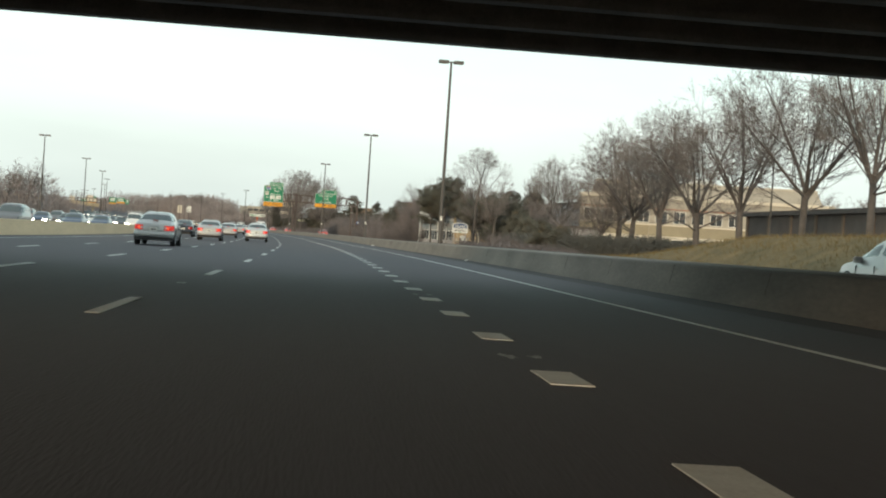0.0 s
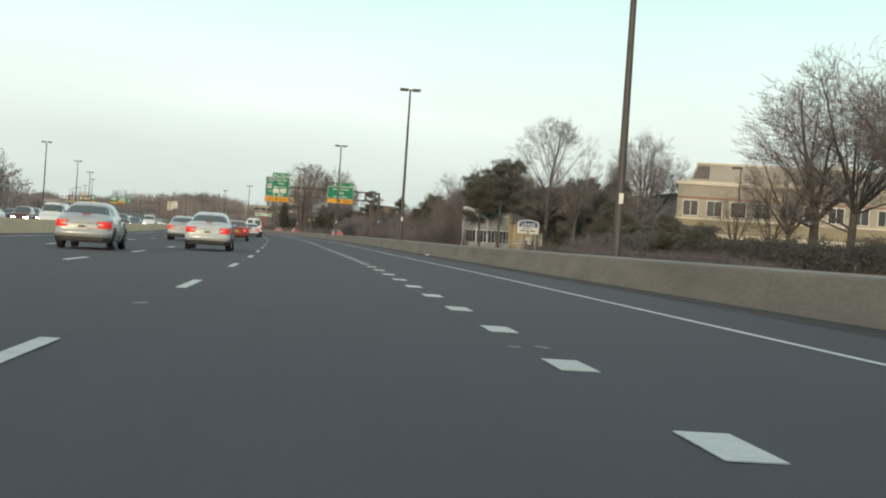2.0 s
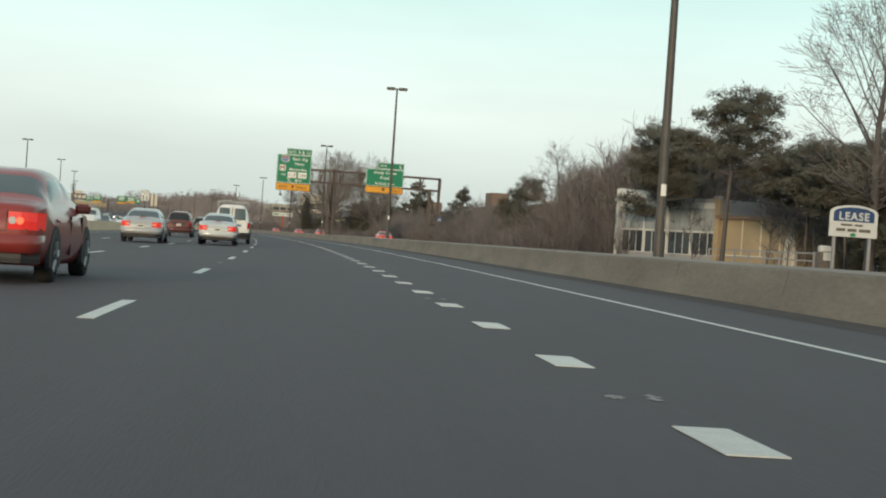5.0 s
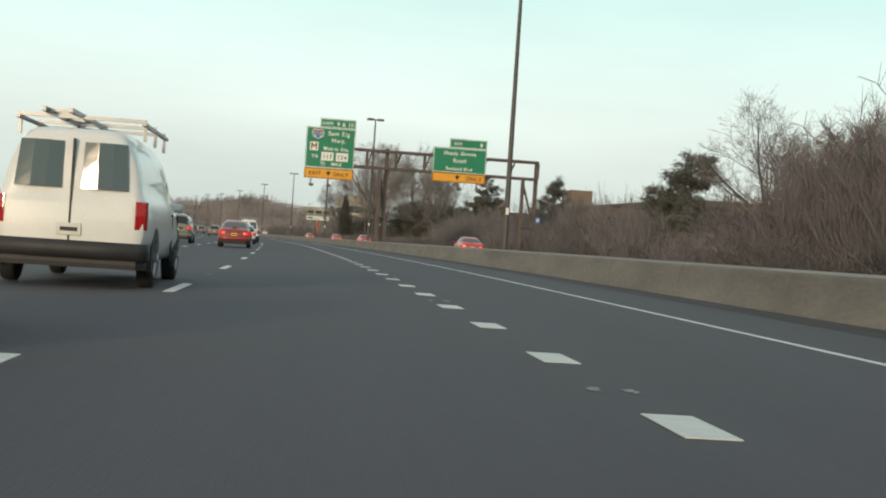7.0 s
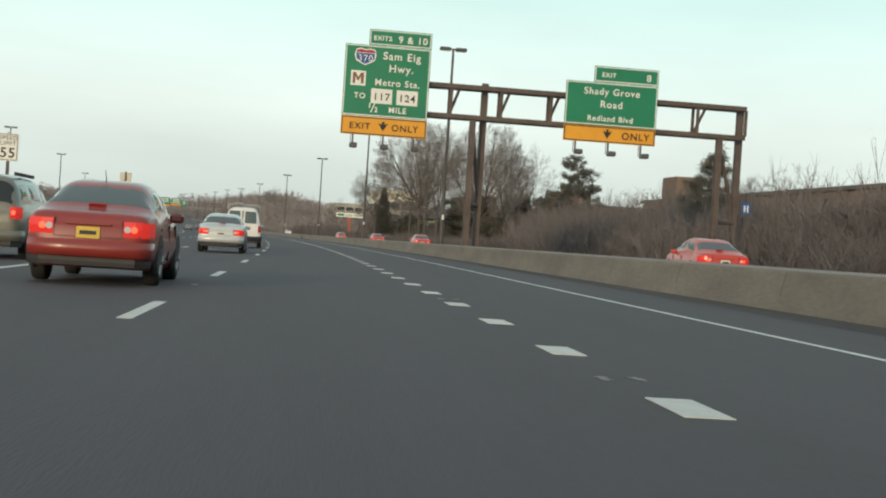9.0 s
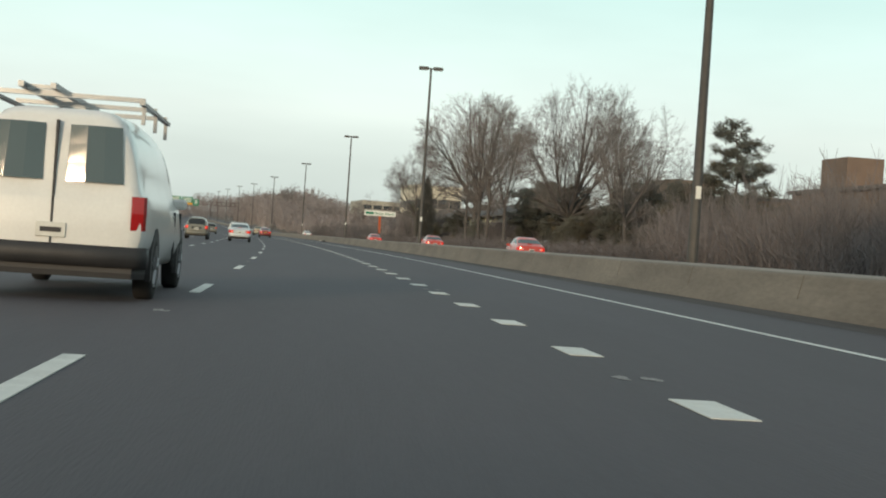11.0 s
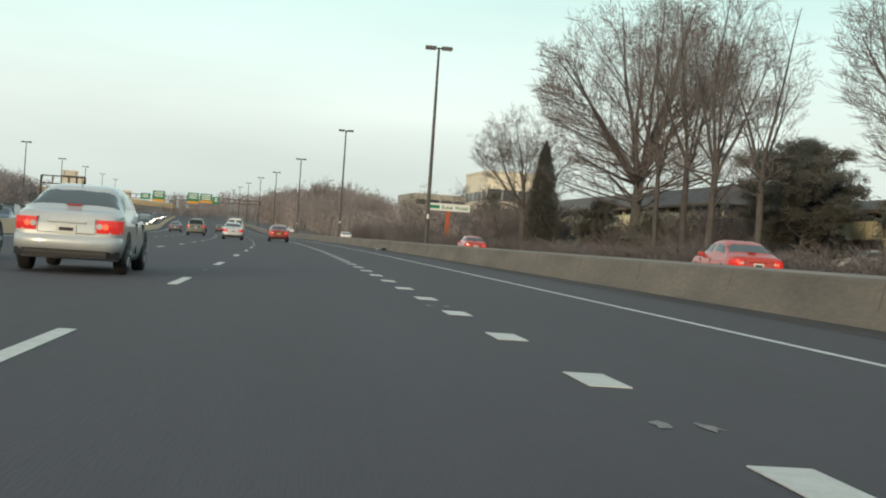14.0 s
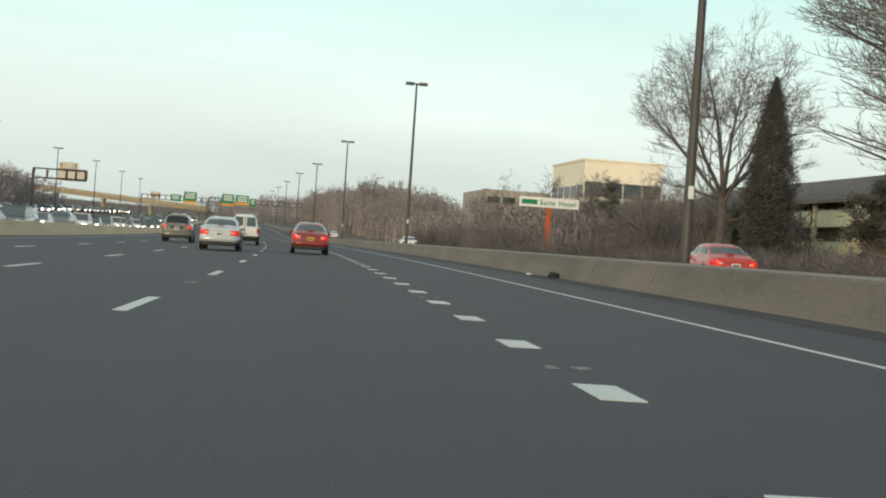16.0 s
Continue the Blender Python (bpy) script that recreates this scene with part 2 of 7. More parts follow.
SWAY = ((0, 20, 45, 78, 95, 118, 146, 175, 214, 235, 252, 269, 305, 352, 380, 407, 434, 449, 480), (-0.11, -0.07, 0.04, 0.09, 0.07, -0.10, -0.14, -0.03, 0.05, 0.0, -0.07, -0.15, -0.04, 0.0, -0.05, -0.13, -0.11, 0.03, 0.05))


@functools.lru_cache(None)
def sway(s):
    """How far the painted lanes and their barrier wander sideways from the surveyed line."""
    return sum(float(np.interp(s + k, *SWAY)) for k in range(-9, 10, 3)) / 7


def bearing(s):
    return math.atan((line_x(s + 1) - line_x(s - 1)) / 2)


def rise(s, d):
    """Ground height beside the lanes over the line's own: cross fall of the carriageway and the banks beyond it."""
    h = 0.012 * min(max(d, -15), 9)
    if d > 20:
        h += 2.0 * smooth(d, 21, 29) * (1 - smooth(s, 80, 112)) + 0.5 * smooth(d, 21, 26) + 0.6 * smooth(d, 60, 160)
    if d < -38.0:
        h += 1.2 * smooth(-d, 38, 40) * smooth(s, 250, 420) + 3.0 * smooth(-d, 60, 220)
    return h


def place(s, d, h=0.0):
    th = bearing(s)
    if -15 < d < 8.55:
        d += sway(s)
    return Vector((line_x(s) + d * math.cos(th), s - d * math.sin(th), line_z(s) + rise(s, d) + h))


def at(s, d, h=0.0, turn=0.0):
    """A pose on the ground at s along and d across, facing along the road."""
    p = place(s, d, h)
    return pose(p.x, p.y, p.z, 0, 0, -math.degrees(bearing(s)) + turn)


def mesh_of(bm, name, mat, flat=True):
    me = bpy.data.meshes.new(name)
    bm.normal_update()
    bm.to_mesh(me)
    bm.free()
    for m in mat if isinstance(mat, (list, tuple)) else [mat]:
        me.materials.append(m)
    if not flat:
        me.shade_smooth()
    return me


def part(name, bm, mat, parent, label="", flat=True):
    """Links a bmesh (or a ready mesh) as one object under a thing or a part."""
    me = bm if isinstance(bm, bpy.types.Mesh) else mesh_of(bm, name, mat, flat)
    ob = new(name, me)
    ob.parent = parent
    if label:
        ob["label"] = label
    return ob


def thing(name, label, category, group="", kind="", m=None):
    ob = new(name)
    ob.empty_display_size = 0.2
    tagged(ob, label, category, group, kind)
    if m is not None:
        ob.matrix_world = m
    return ob


def box(bm, x0, x1, y0, y1, z0, z1, bevel=0.0):
    r = bmesh.ops.create_cube(bm, size=1.0, matrix=Matrix.LocRotScale(((x0 + x1) / 2, (y0 + y1) / 2, (z0 + z1) / 2), None, (abs(x1 - x0), abs(y1 - y0), abs(z1 - z0))))
    if bevel:
        edges = list({e for v in r["verts"] for e in v.link_edges})
        bmesh.ops.bevel(bm, geom=edges, offset=bevel, segments=1, affect="EDGES")
    return bm


def boxes(*rows, bevel=0.0):
    bm = bmesh.new()
    for r in rows:
        box(bm, *r, bevel=bevel)
    return bm


def tube(bm, a, b, ra, rb, sides=8):
    a, b = Vector(a), Vector(b)
    q = (b - a).to_track_quat("Z", "Y").to_matrix().to_4x4()
    bmesh.ops.create_cone(bm, cap_ends=True, segments=sides, radius1=ra, radius2=rb, depth=(b - a).length, matrix=Matrix.Translation((a + b) / 2) @ q)
    return bm


def tubes(*rows, sides=8):
    bm = bmesh.new()
    for a, b, ra, rb in rows:
        tube(bm, a, b, ra, rb, sides)
    return bm


def raw(name, verts, faces, mat, smoothed=False):
    me = bpy.data.meshes.new(name)
    me.from_pydata([tuple(v) for v in verts], [], faces)
    for m in mat if isinstance(mat, (list, tuple)) else [mat]:
        me.materials.append(m)
    if smoothed:
        me.shade_smooth()
    return me


def strip(name, s0, s1, step, rows, mat, smoothed=True):
    """A sheet along the road through the points (d, h) of rows at each step."""
    n = max(1, math.ceil((s1 - s0) / step))
    verts, faces = [], []
    for i in range(n + 1):
        s = s0 + (s1 - s0) * i / n
        verts += [place(s, d, h) for d, h in rows]
    k = len(rows)
    for i in range(n):
        for j in range(k - 1):
            a = i * k + j
            faces.append((a, a + 1, a + 1 + k, a + k))
    me = raw(name, verts, faces, mat, smoothed)
    layer = me.uv_layers.new(name="along")
    run = [0.0]
    for (d0, h0), (d1, h1) in zip(rows, rows[1:]):
        run.append(run[-1] + math.hypot(d1 - d0, h1 - h0))
    for loop in me.loops:
        i, j = divmod(loop.vertex_index, k)
        layer.data[loop.index].uv = (rows[0][0] + run[j], s0 + (s1 - s0) * i / n)
    return me


def lettering(text, size, mat, parent, x, z, y=-0.03, align="CENTER", name="letter", bold=0.0, squeeze=1.0):
    """Words in the built-in font, upright and facing -y, their middle at x and their foot at z."""
    cu = bpy.data.curves.new(name, "FONT")
    cu.body, cu.size, cu.align_x, cu.extrude, cu.offset, cu.space_character = text, size, align, 0.004, bold, 1.16
    tmp = new("tmp", cu)
    bpy.context.view_layer.update()
    me = bpy.data.meshes.new_from_object(tmp.evaluated_get(bpy.context.evaluated_depsgraph_get()))
    bpy.data.objects.remove(tmp)
    bm = bmesh.new()
    bm.from_mesh(me)
    seen, letters = set(), []
    for v in bm.verts:
        if v in seen:
            continue
        stack, island = [v], []
        seen.add(v)
        while stack:
            w = stack.pop()
            island.append(w)
            for e in w.link_edges:
                o = e.other_vert(w)
                if o not in seen:
                    seen.add(o)
                    stack.append(o)
        lo, hi = min(w.co.x for w in island), max(w.co.x for w in island)
        for row in letters:
            if lo < row[1] - 0.02 * size and hi > row[0] + 0.02 * size:
                row[0], row[1] = min(lo, row[0]), max(hi, row[1])
                row[2].extend(island)
                break
        else:
            letters.append([lo, hi, island])
    for lo, hi, island in sorted(letters, key=lambda row: row[0]):
        number = {w: i for i, w in enumerate(island)}
        faces = {f for w in island for f in w.link_faces}
        one = raw(name, [w.co for w in island], [[number[w] for w in f.verts] for f in faces], mat)
        ob = new(name, one)
        ob.parent = parent
        ob.matrix_basis = pose(x, y, z, 90, 0, 0) @ Matrix.Diagonal((squeeze, 1, 1, 1))
    bm.free()


# ---------------------------------------------------------------- ground, carriageways, barriers
ground_rows = [-2500, -900, -400, -220, -140, -90, -70, -60, -52, -48, -40, -39, -38, -36, -15, 8, 10, 21, 23, 25, 27, 29, 33, 45, 60, 90, 130, 180, 400, 900, 2500]
ground = new("ground", strip("ground", -700, 3600, 20, [(d, -0.06) for d in ground_rows], M["litter"]))
tagged(ground, "dull brown winter ground with dead leaves and dry grass", "ground", kind="structure")
verge = new("verge", strip("verge", 34, 118, 3, [(21.0, 0.02), (23, 0.03), (25, 0.05), (27, 0.05), (29, 0.04), (34, 0.03)], M["grass"]))
tagged(verge, "bank of dry tan winter grass beside the road", "grass bank", kind="structure")
road = new("road", strip("road", -300, 2000, 6, [(-14.6, 0), (-9, 0), (-1.7, 0), (1.9, 0), (8.1, 0)], M["asphalt"]))
tagged(road, "smooth dark grey asphalt motorway with white lane lines", "road", kind="structure")
road_far = new("road_oncoming", strip("road_oncoming", -300, 2000, 8, [(-35.5, 0), (-25, 0), (-15.0, 0)], M["asphalt_far"]))
tagged(road_far, "grey asphalt carriageway of the oncoming traffic", "road", kind="structure")
road_far_local = new("road_oncoming_local", strip("road_oncoming_local", 260, 1000, 8, [(-47.5, 0), (-44, 0), (-40.2, 0)], M["asphalt_far"]))
tagged(road_far_local, "grey asphalt side carriageway raised beyond the oncoming lanes", "road", kind="structure")
road_local = new("road_local", strip("road_local", -300, 2000, 6, [(8.5, 0.0), (14, 0), (20.8, 0.0)], M["asphalt_far"]))
tagged(road_local, "grey asphalt local carriageway behind the barrier", "road", kind="structure")
edge_line = part("edge_line", strip("edge_line", -60, 1000, 4, [(4.925, 0.006), (5.035, 0.006)], M["paint"]), None, road, "continuous white edge line")
left_line = part("edge_line", strip("edge_line", -60, 1000, 6, [(-12.75, 0.006), (-12.6, 0.006)], M["paint"]), None, road, "continuous pale edge line")
local_line = part("edge_line", strip("edge_line", -60, 1000, 6, [(11.0, 0.006), (11.15, 0.006)], M["paint"]), None, road_local)


def marking(name, length, width, mat):
    return mesh_of(boxes((-width / 2, width / 2, 0.07, length - 0.03, 0.002, 0.008)), name, mat)


dash_mesh, dot_mesh = marking("lane_dash", 3.05, 0.14, M["paint"]), marking("lane_dot", 0.92, 0.27, M["paint"])


def laid(s):
    """The painters' small drift along the road."""
    return s + float(np.interp(s, (9, 21, 37, 52, 72, 92, 118, 140, 214, 242, 268, 300, 339, 366, 390, 410, 434, 449, 520), (-0.2, -0.45, -0.05, 0.28, 0.37, 0.3, -0.25, -0.12, 0.04, 0.02, -0.4, -0.05, 0.15, 0.0, 0.05, -0.28, -0.37, -0.64, -0.7)))


for k in range(-21, 54):
    for d, shift in ((-1.60, 0.0), (-5.05, -1.3), (-8.6, 4.6)):
        ob = part("lane_dash", dash_mesh, None, road)
        ob.matrix_world = at(147.75 + 12.19 * k + shift, d)
for k in range(0, 205):
    s = -1.78 + 3.68 * k
    ob = part("lane_dot", dot_mesh, None, road)
    ob.matrix_world = at(laid(s), 2.02)
rnd = random.Random(5)


def scuff(bm, x, y, w, l):
    """A ragged flat flake of pale wear."""
    ring = []
    for i in range(13):
        t = 2 * math.pi * i / 13
        k = rnd.uniform(0.35, 1.15)
        ring.append(bm.verts.new((x + math.cos(t) * w / 2 * k, y + math.sin(t) * l / 2 * k, 0.0045 + 0.012 * x)))
    bm.faces.new(ring)


for k in range(44):
    bm = bmesh.new()
    for j in (-1, 1):
        for _ in range(2):
            scuff(bm, j * rnd.uniform(0.09, 0.13), rnd.uniform(-0.08, 0.08), rnd.uniform(0.09, 0.14), rnd.uniform(0.2, 0.38))
    ob = part("worn_patch", bm, M["worn_mark"], road, "pale scar of a pair of lost road studs")
    s = 0.27 + 11.04 * (k + 1) + (3.68 if k > 27 else 0) + (3.68 if k > 36 else 0)
    ob.matrix_world = at(laid(s), 2.02 + rnd.uniform(-0.05, 0.05))
    if k % 2:
        bm = bmesh.new()
        scuff(bm, 0.0, 0.0, rnd.uniform(0.16, 0.24), rnd.uniform(0.4, 0.7))
        ob = part("worn_patch", bm, M["worn_mark"], road, "pale scar of a pair of lost road studs")
        ob.matrix_world = at(147.75 + 12.19 * (k - 12) + 8.1, -1.62)


PROFILE = [(-0.30, -0.05), (-0.29, 0.06), (-0.17, 0.25), (-0.10, 0.74), (-0.085, 0.775), (-0.055, 0.79), (0.055, 0.79), (0.085, 0.775), (0.10, 0.74), (0.17, 0.25), (0.29, 0.06), (0.30, -0.05)]
WIDE = [(-0.33, -0.05), (-0.31, 0.06), (-0.18, 0.25), (-0.10, 0.60), (-0.09, 0.635), (-0.06, 0.652), (0.40, 0.69), (0.44, 0.68), (0.46, 0.64), (0.55, 0.25), (0.67, 0.06), (0.69, -0.05)]
line = thing("barrier_right", "weathered tan concrete safety barrier along the road, darkened at its foot", "barrier", kind="structure")
part("cast_wall", strip("cast_wall", -80, 1000, 3, [(7.86 + x, z) for x, z in WIDE], M["concrete"]), None, line)
part("coping", strip("coping", -80, 1000, 3, [(7.815, 0.658), (7.83, 0.664), (8.25, 0.699), (8.27, 0.695)], M["coping"]), None, line, "paler top of the barrier")
for k in range(84):
    ob = part("joint", boxes((-0.004, 0.012, -0.012, 0.012, 0.0, 0.41)), M["grime"], line)
    ob.matrix_world = at(-20 + 6.1 * k, 7.86 - 0.186, 0.235) @ pose(0, 0, 0, 0, 12.8, 0)
# rough strip, darker than the road, beside the barrier's foot
gutter = part("gutter_dirt", strip("gutter_dirt", -60, 900, 3, [(6.75, 0.004), (7.1, 0.006), (7.56, 0.012)], M["gutter"]), None, road, "dark strip lying along the foot of the barrier")
line = thing("barrier_median", "beige concrete barrier on the median, warm sunlight put into its colour", "barrier", kind="structure")
part("cast_wall", strip("cast_wall", -80, 1000, 3, [(-14.85 + x, z) for x, z in PROFILE], M["sunlit_concrete"]), None, line)


# ---------------------------------------------------------------- overpass above the start
def overpass(name, s0, s1, d0, d1, under, deck, parapet, mat, label, pier_rows, turn=0.0):
    th = thing(name, label, "bridge", m=at((s0 + s1) / 2, 0, 0, turn))
    half, fall = (s1 - s0) / 2, -rise((s0 + s1) / 2, 0)
    part("deck", boxes((d0, d1, -half, half, under + 0.9, under + 0.9 + deck)), mat, th)
    for y in (-half, half):
        part("parapet", boxes((d0, d1, y - 0.16 if y > 0 else y - 0.01, y + 0.01 if y > 0 else y + 0.16, under + 0.9 + deck, under + 0.9 + deck + parapet)), mat, th)
    n = max(3, int(2 * half / 2.6))
    for i in range(n):
        y = -half + 0.35 + (2 * half - 0.7) * i / (n - 1)
        part("girder", boxes((d0, d1, y - 0.2, y + 0.2, under, under + 0.14), (d0, d1, y - 0.03, y + 0.03, under + 0.14, under + 0.9)), M["dark_steel"] if name == "overpass" else mat, th)
    for d in pier_rows:
        part("pier_cap", boxes((d - 0.6, d + 0.6, -half + 0.4, half - 0.4, under - 0.9, under)), mat, th)
        for y in (-half + 1.5, 0, half - 1.5):
            part("pier_column", tubes(((d, y, -0.6), (d, y, under - 0.85), 0.5, 0.5), sides=14), mat, th)
    # unseen walls added at both sides, only to keep daylight from under the deck
    if name == "overpass":
        for d in (25.5, -42.0):
            part("abutment", boxes((d - 1.2, d + 1.2, -half, half, -0.8, under)), mat, th)
    return th


overpass("overpass", -11, 31.1, -60, 48, 5.15, 0.35, 1.0, M["concrete"], "road bridge passing overhead, dark steel girders under it", (-37.5, 31.0))


def flyover(s, d0, d1, h0, h1):
    """A long bridge that rises away from the road: beams, deck, parapets and columns."""
    m = at(s, 0) @ pose(0, 0, -rise(s, 0))
    th = thing("flyover", "long beige concrete flyover rising beyond the oncoming lanes", "bridge", m=m)

    def slab(y0, y1, z0, z1):
        bm = boxes((d0, d1, y0, y1, 0, z1 - z0))
        for v in bm.verts:
            v.co.z += z0 + h0 + (h1 - h0) * (v.co.x - d0) / (d1 - d0)
        return bm

    part("deck", slab(-5.5, 5.5, -1.0, -0.6), M["bridge"], th)
    for y in (-4.6, -1.5, 1.5, 4.6):
        part("beam", slab(y - 0.3, y + 0.3, -2.0, -1.0), M["bridge"], th)
    for y in (-5.5, 5.25):
        part("parapet", slab(y, y + 0.25, -0.6, 0.3), M["bridge"], th)
    x = d1 - 4.0
    while x > d0:
        top = h0 + (h1 - h0) * (x - d0) / (d1 - d0) - 2.0
        part("pier_cap", boxes((x - 0.6, x + 0.6, -5, 5, top - 0.9, top)), M["bridge"], th)
        for y in (-3, 3):
            part("pier_column", tubes(((x, y, -1.0), (x, y, top - 0.85), 0.5, 0.5), sides=12), M["bridge"], th)
        x -= 19.0


flyover(1000, -170, -15.5, 15.0, 5.7)


# ---------------------------------------------------------------- lamp posts, gantries and signs
def lamp_post(height=13.6):
    th = thing("lamp_post", "tall dark steel motorway lamp post with twin shoebox lamps", "lamp post", "motorway lamp posts")
    part("pole", tubes(((0, 0, 0), (0, 0, height), 0.14, 0.075), sides=12), M["pole"], th)
    part("base_plate", boxes((-0.26, 0.26, -0.26, 0.26, -0.1, 0.12), bevel=0.03), M["concrete"], th)
    part("crossarm", tubes(((-0.32, 0, height - 0.06), (0.32, 0, height - 0.06), 0.045, 0.045)), M["pole"], th)
    for x in (-0.53, 0.53):
        head = part("lamp_head", boxes((x - 0.36, x + 0.36, -0.21, 0.21, height - 0.16, height + 0.06), bevel=0.03), M["pole_head"], th)
        part("diffuser", boxes((x - 0.28, x + 0.28, -0.15, 0.15, height - 0.18, height - 0.155)), M["lens"], head)
    return th


post = lamp_post()
RIGHT_POSTS = (96.5, 171.6, 252.5, 334, 399.5, 472.2, 547, 617, 682, 748, 822, 896, 970)
first = True
for row, d in ((RIGHT_POSTS, 9.62), ((70, 146, 222, 299, 373, 446, 520, 625, 692, 760, 833, 909), -37.0)):
    for s in row:
        if first:
            post.matrix_world, first = at(s, d), False
        else:
            copy_thing(post, at(s, d, 0, rnd.uniform(-3, 3)))


def marker_post(m):
    """A small white tag fixed on a lamp post."""
    tag = thing("post_tag", "small white number tag strapped to a lamp post", "tag", "lamp post tags", m=m)
    part("plate", boxes((-0.07, 0.07, -0.012, 0, 0, 0.32), bevel=0.004), M["white"], tag)
    part("band", boxes((-0.13, 0.13, 0.0, 0.02, 0.05, 0.08), (-0.13, 0.13, 0.0, 0.02, 0.24, 0.27)), M["pole"], tag)


for s in RIGHT_POSTS[:8]:
    marker_post(at(s, 9.62, 2.3) @ pose(0, -0.14, 0))


def panel(parent, x0, x1, z0, z1, mat, name="panel", border=M["white"], y=0.0):
    """A sign panel with a thin border strip, its face towards -y."""
    back = part(name, boxes((x0, x1, y, y + 0.05, z0, z1), bevel=0.012), mat, parent)
    if border:
        b, g = 0.05, 0.035
        part("border", boxes((x0 + g, x1 - g, y - 0.008, y - 0.002, z1 - g - b, z1 - g), (x0 + g, x1 - g, y - 0.008, y - 0.002, z0 + g, z0 + g + b),
                             (x0 + g, x0 + g + b, y - 0.008, y - 0.002, z0 + g + b, z1 - g - b), (x1 - g - b, x1 - g, y - 0.008, y - 0.002, z0 + g + b, z1 - g - b)), border, back)
    return back


def prism(outline, y0, y1):
    """A flat shape from (x, z) points, as thick as y0 to y1."""
    bm = bmesh.new()
    face = bm.faces.new([bm.verts.new((x, y0, z)) for x, z in outline])
    r = bmesh.ops.extrude_face_region(bm, geom=[face])
    bmesh.ops.translate(bm, vec=(0, y1 - y0, 0), verts=[v for v in r["geom"] if isinstance(v, bmesh.types.BMVert)])
    bmesh.ops.recalc_face_normals(bm, faces=bm.faces)
    return bm


def down_arrow(parent, x, z, k=1.0, mat=None):
    part("arrow", prism([(x - 0.07 * k, z + 0.34 * k), (x + 0.07 * k, z + 0.34 * k), (x + 0.07 * k, z + 0.20 * k), (x + 0.26 * k, z + 0.26 * k), (x, z - 0.16 * k), (x - 0.26 * k, z + 0.26 * k), (x - 0.07 * k, z + 0.20 * k)], -0.012, -0.003), mat or M["black"], parent)


GANTRY_S = 317.5


def truss(parent, xa, xb, z0, z1, step, mat, y=0.45):
    """A box-section truss: two chords, posts and diagonals, front and back."""
    for yy in (-y, y):
        for z in (z0, z1):
            part("chord", boxes((xa, xb, yy - 0.1, yy + 0.1, z - 0.12, z + 0.12)), mat, parent)
    n = max(1, round((xb - xa) / step))
    for i in range(n + 1):
        x = xa + (xb - xa) * i / n
        for yy in (-y, y):
            part("strut", boxes((x - 0.08, x + 0.08, yy - 0.05, yy + 0.05, z0 + 0.1, z1 - 0.1)), mat, parent)
        if i < n:
            x2 = xa + (xb - xa) * (i + 0.17) / n
            part("diagonal", tubes(((x, y, z0), (x2, -y, z1), 0.08, 0.08), sides=6), mat, parent)


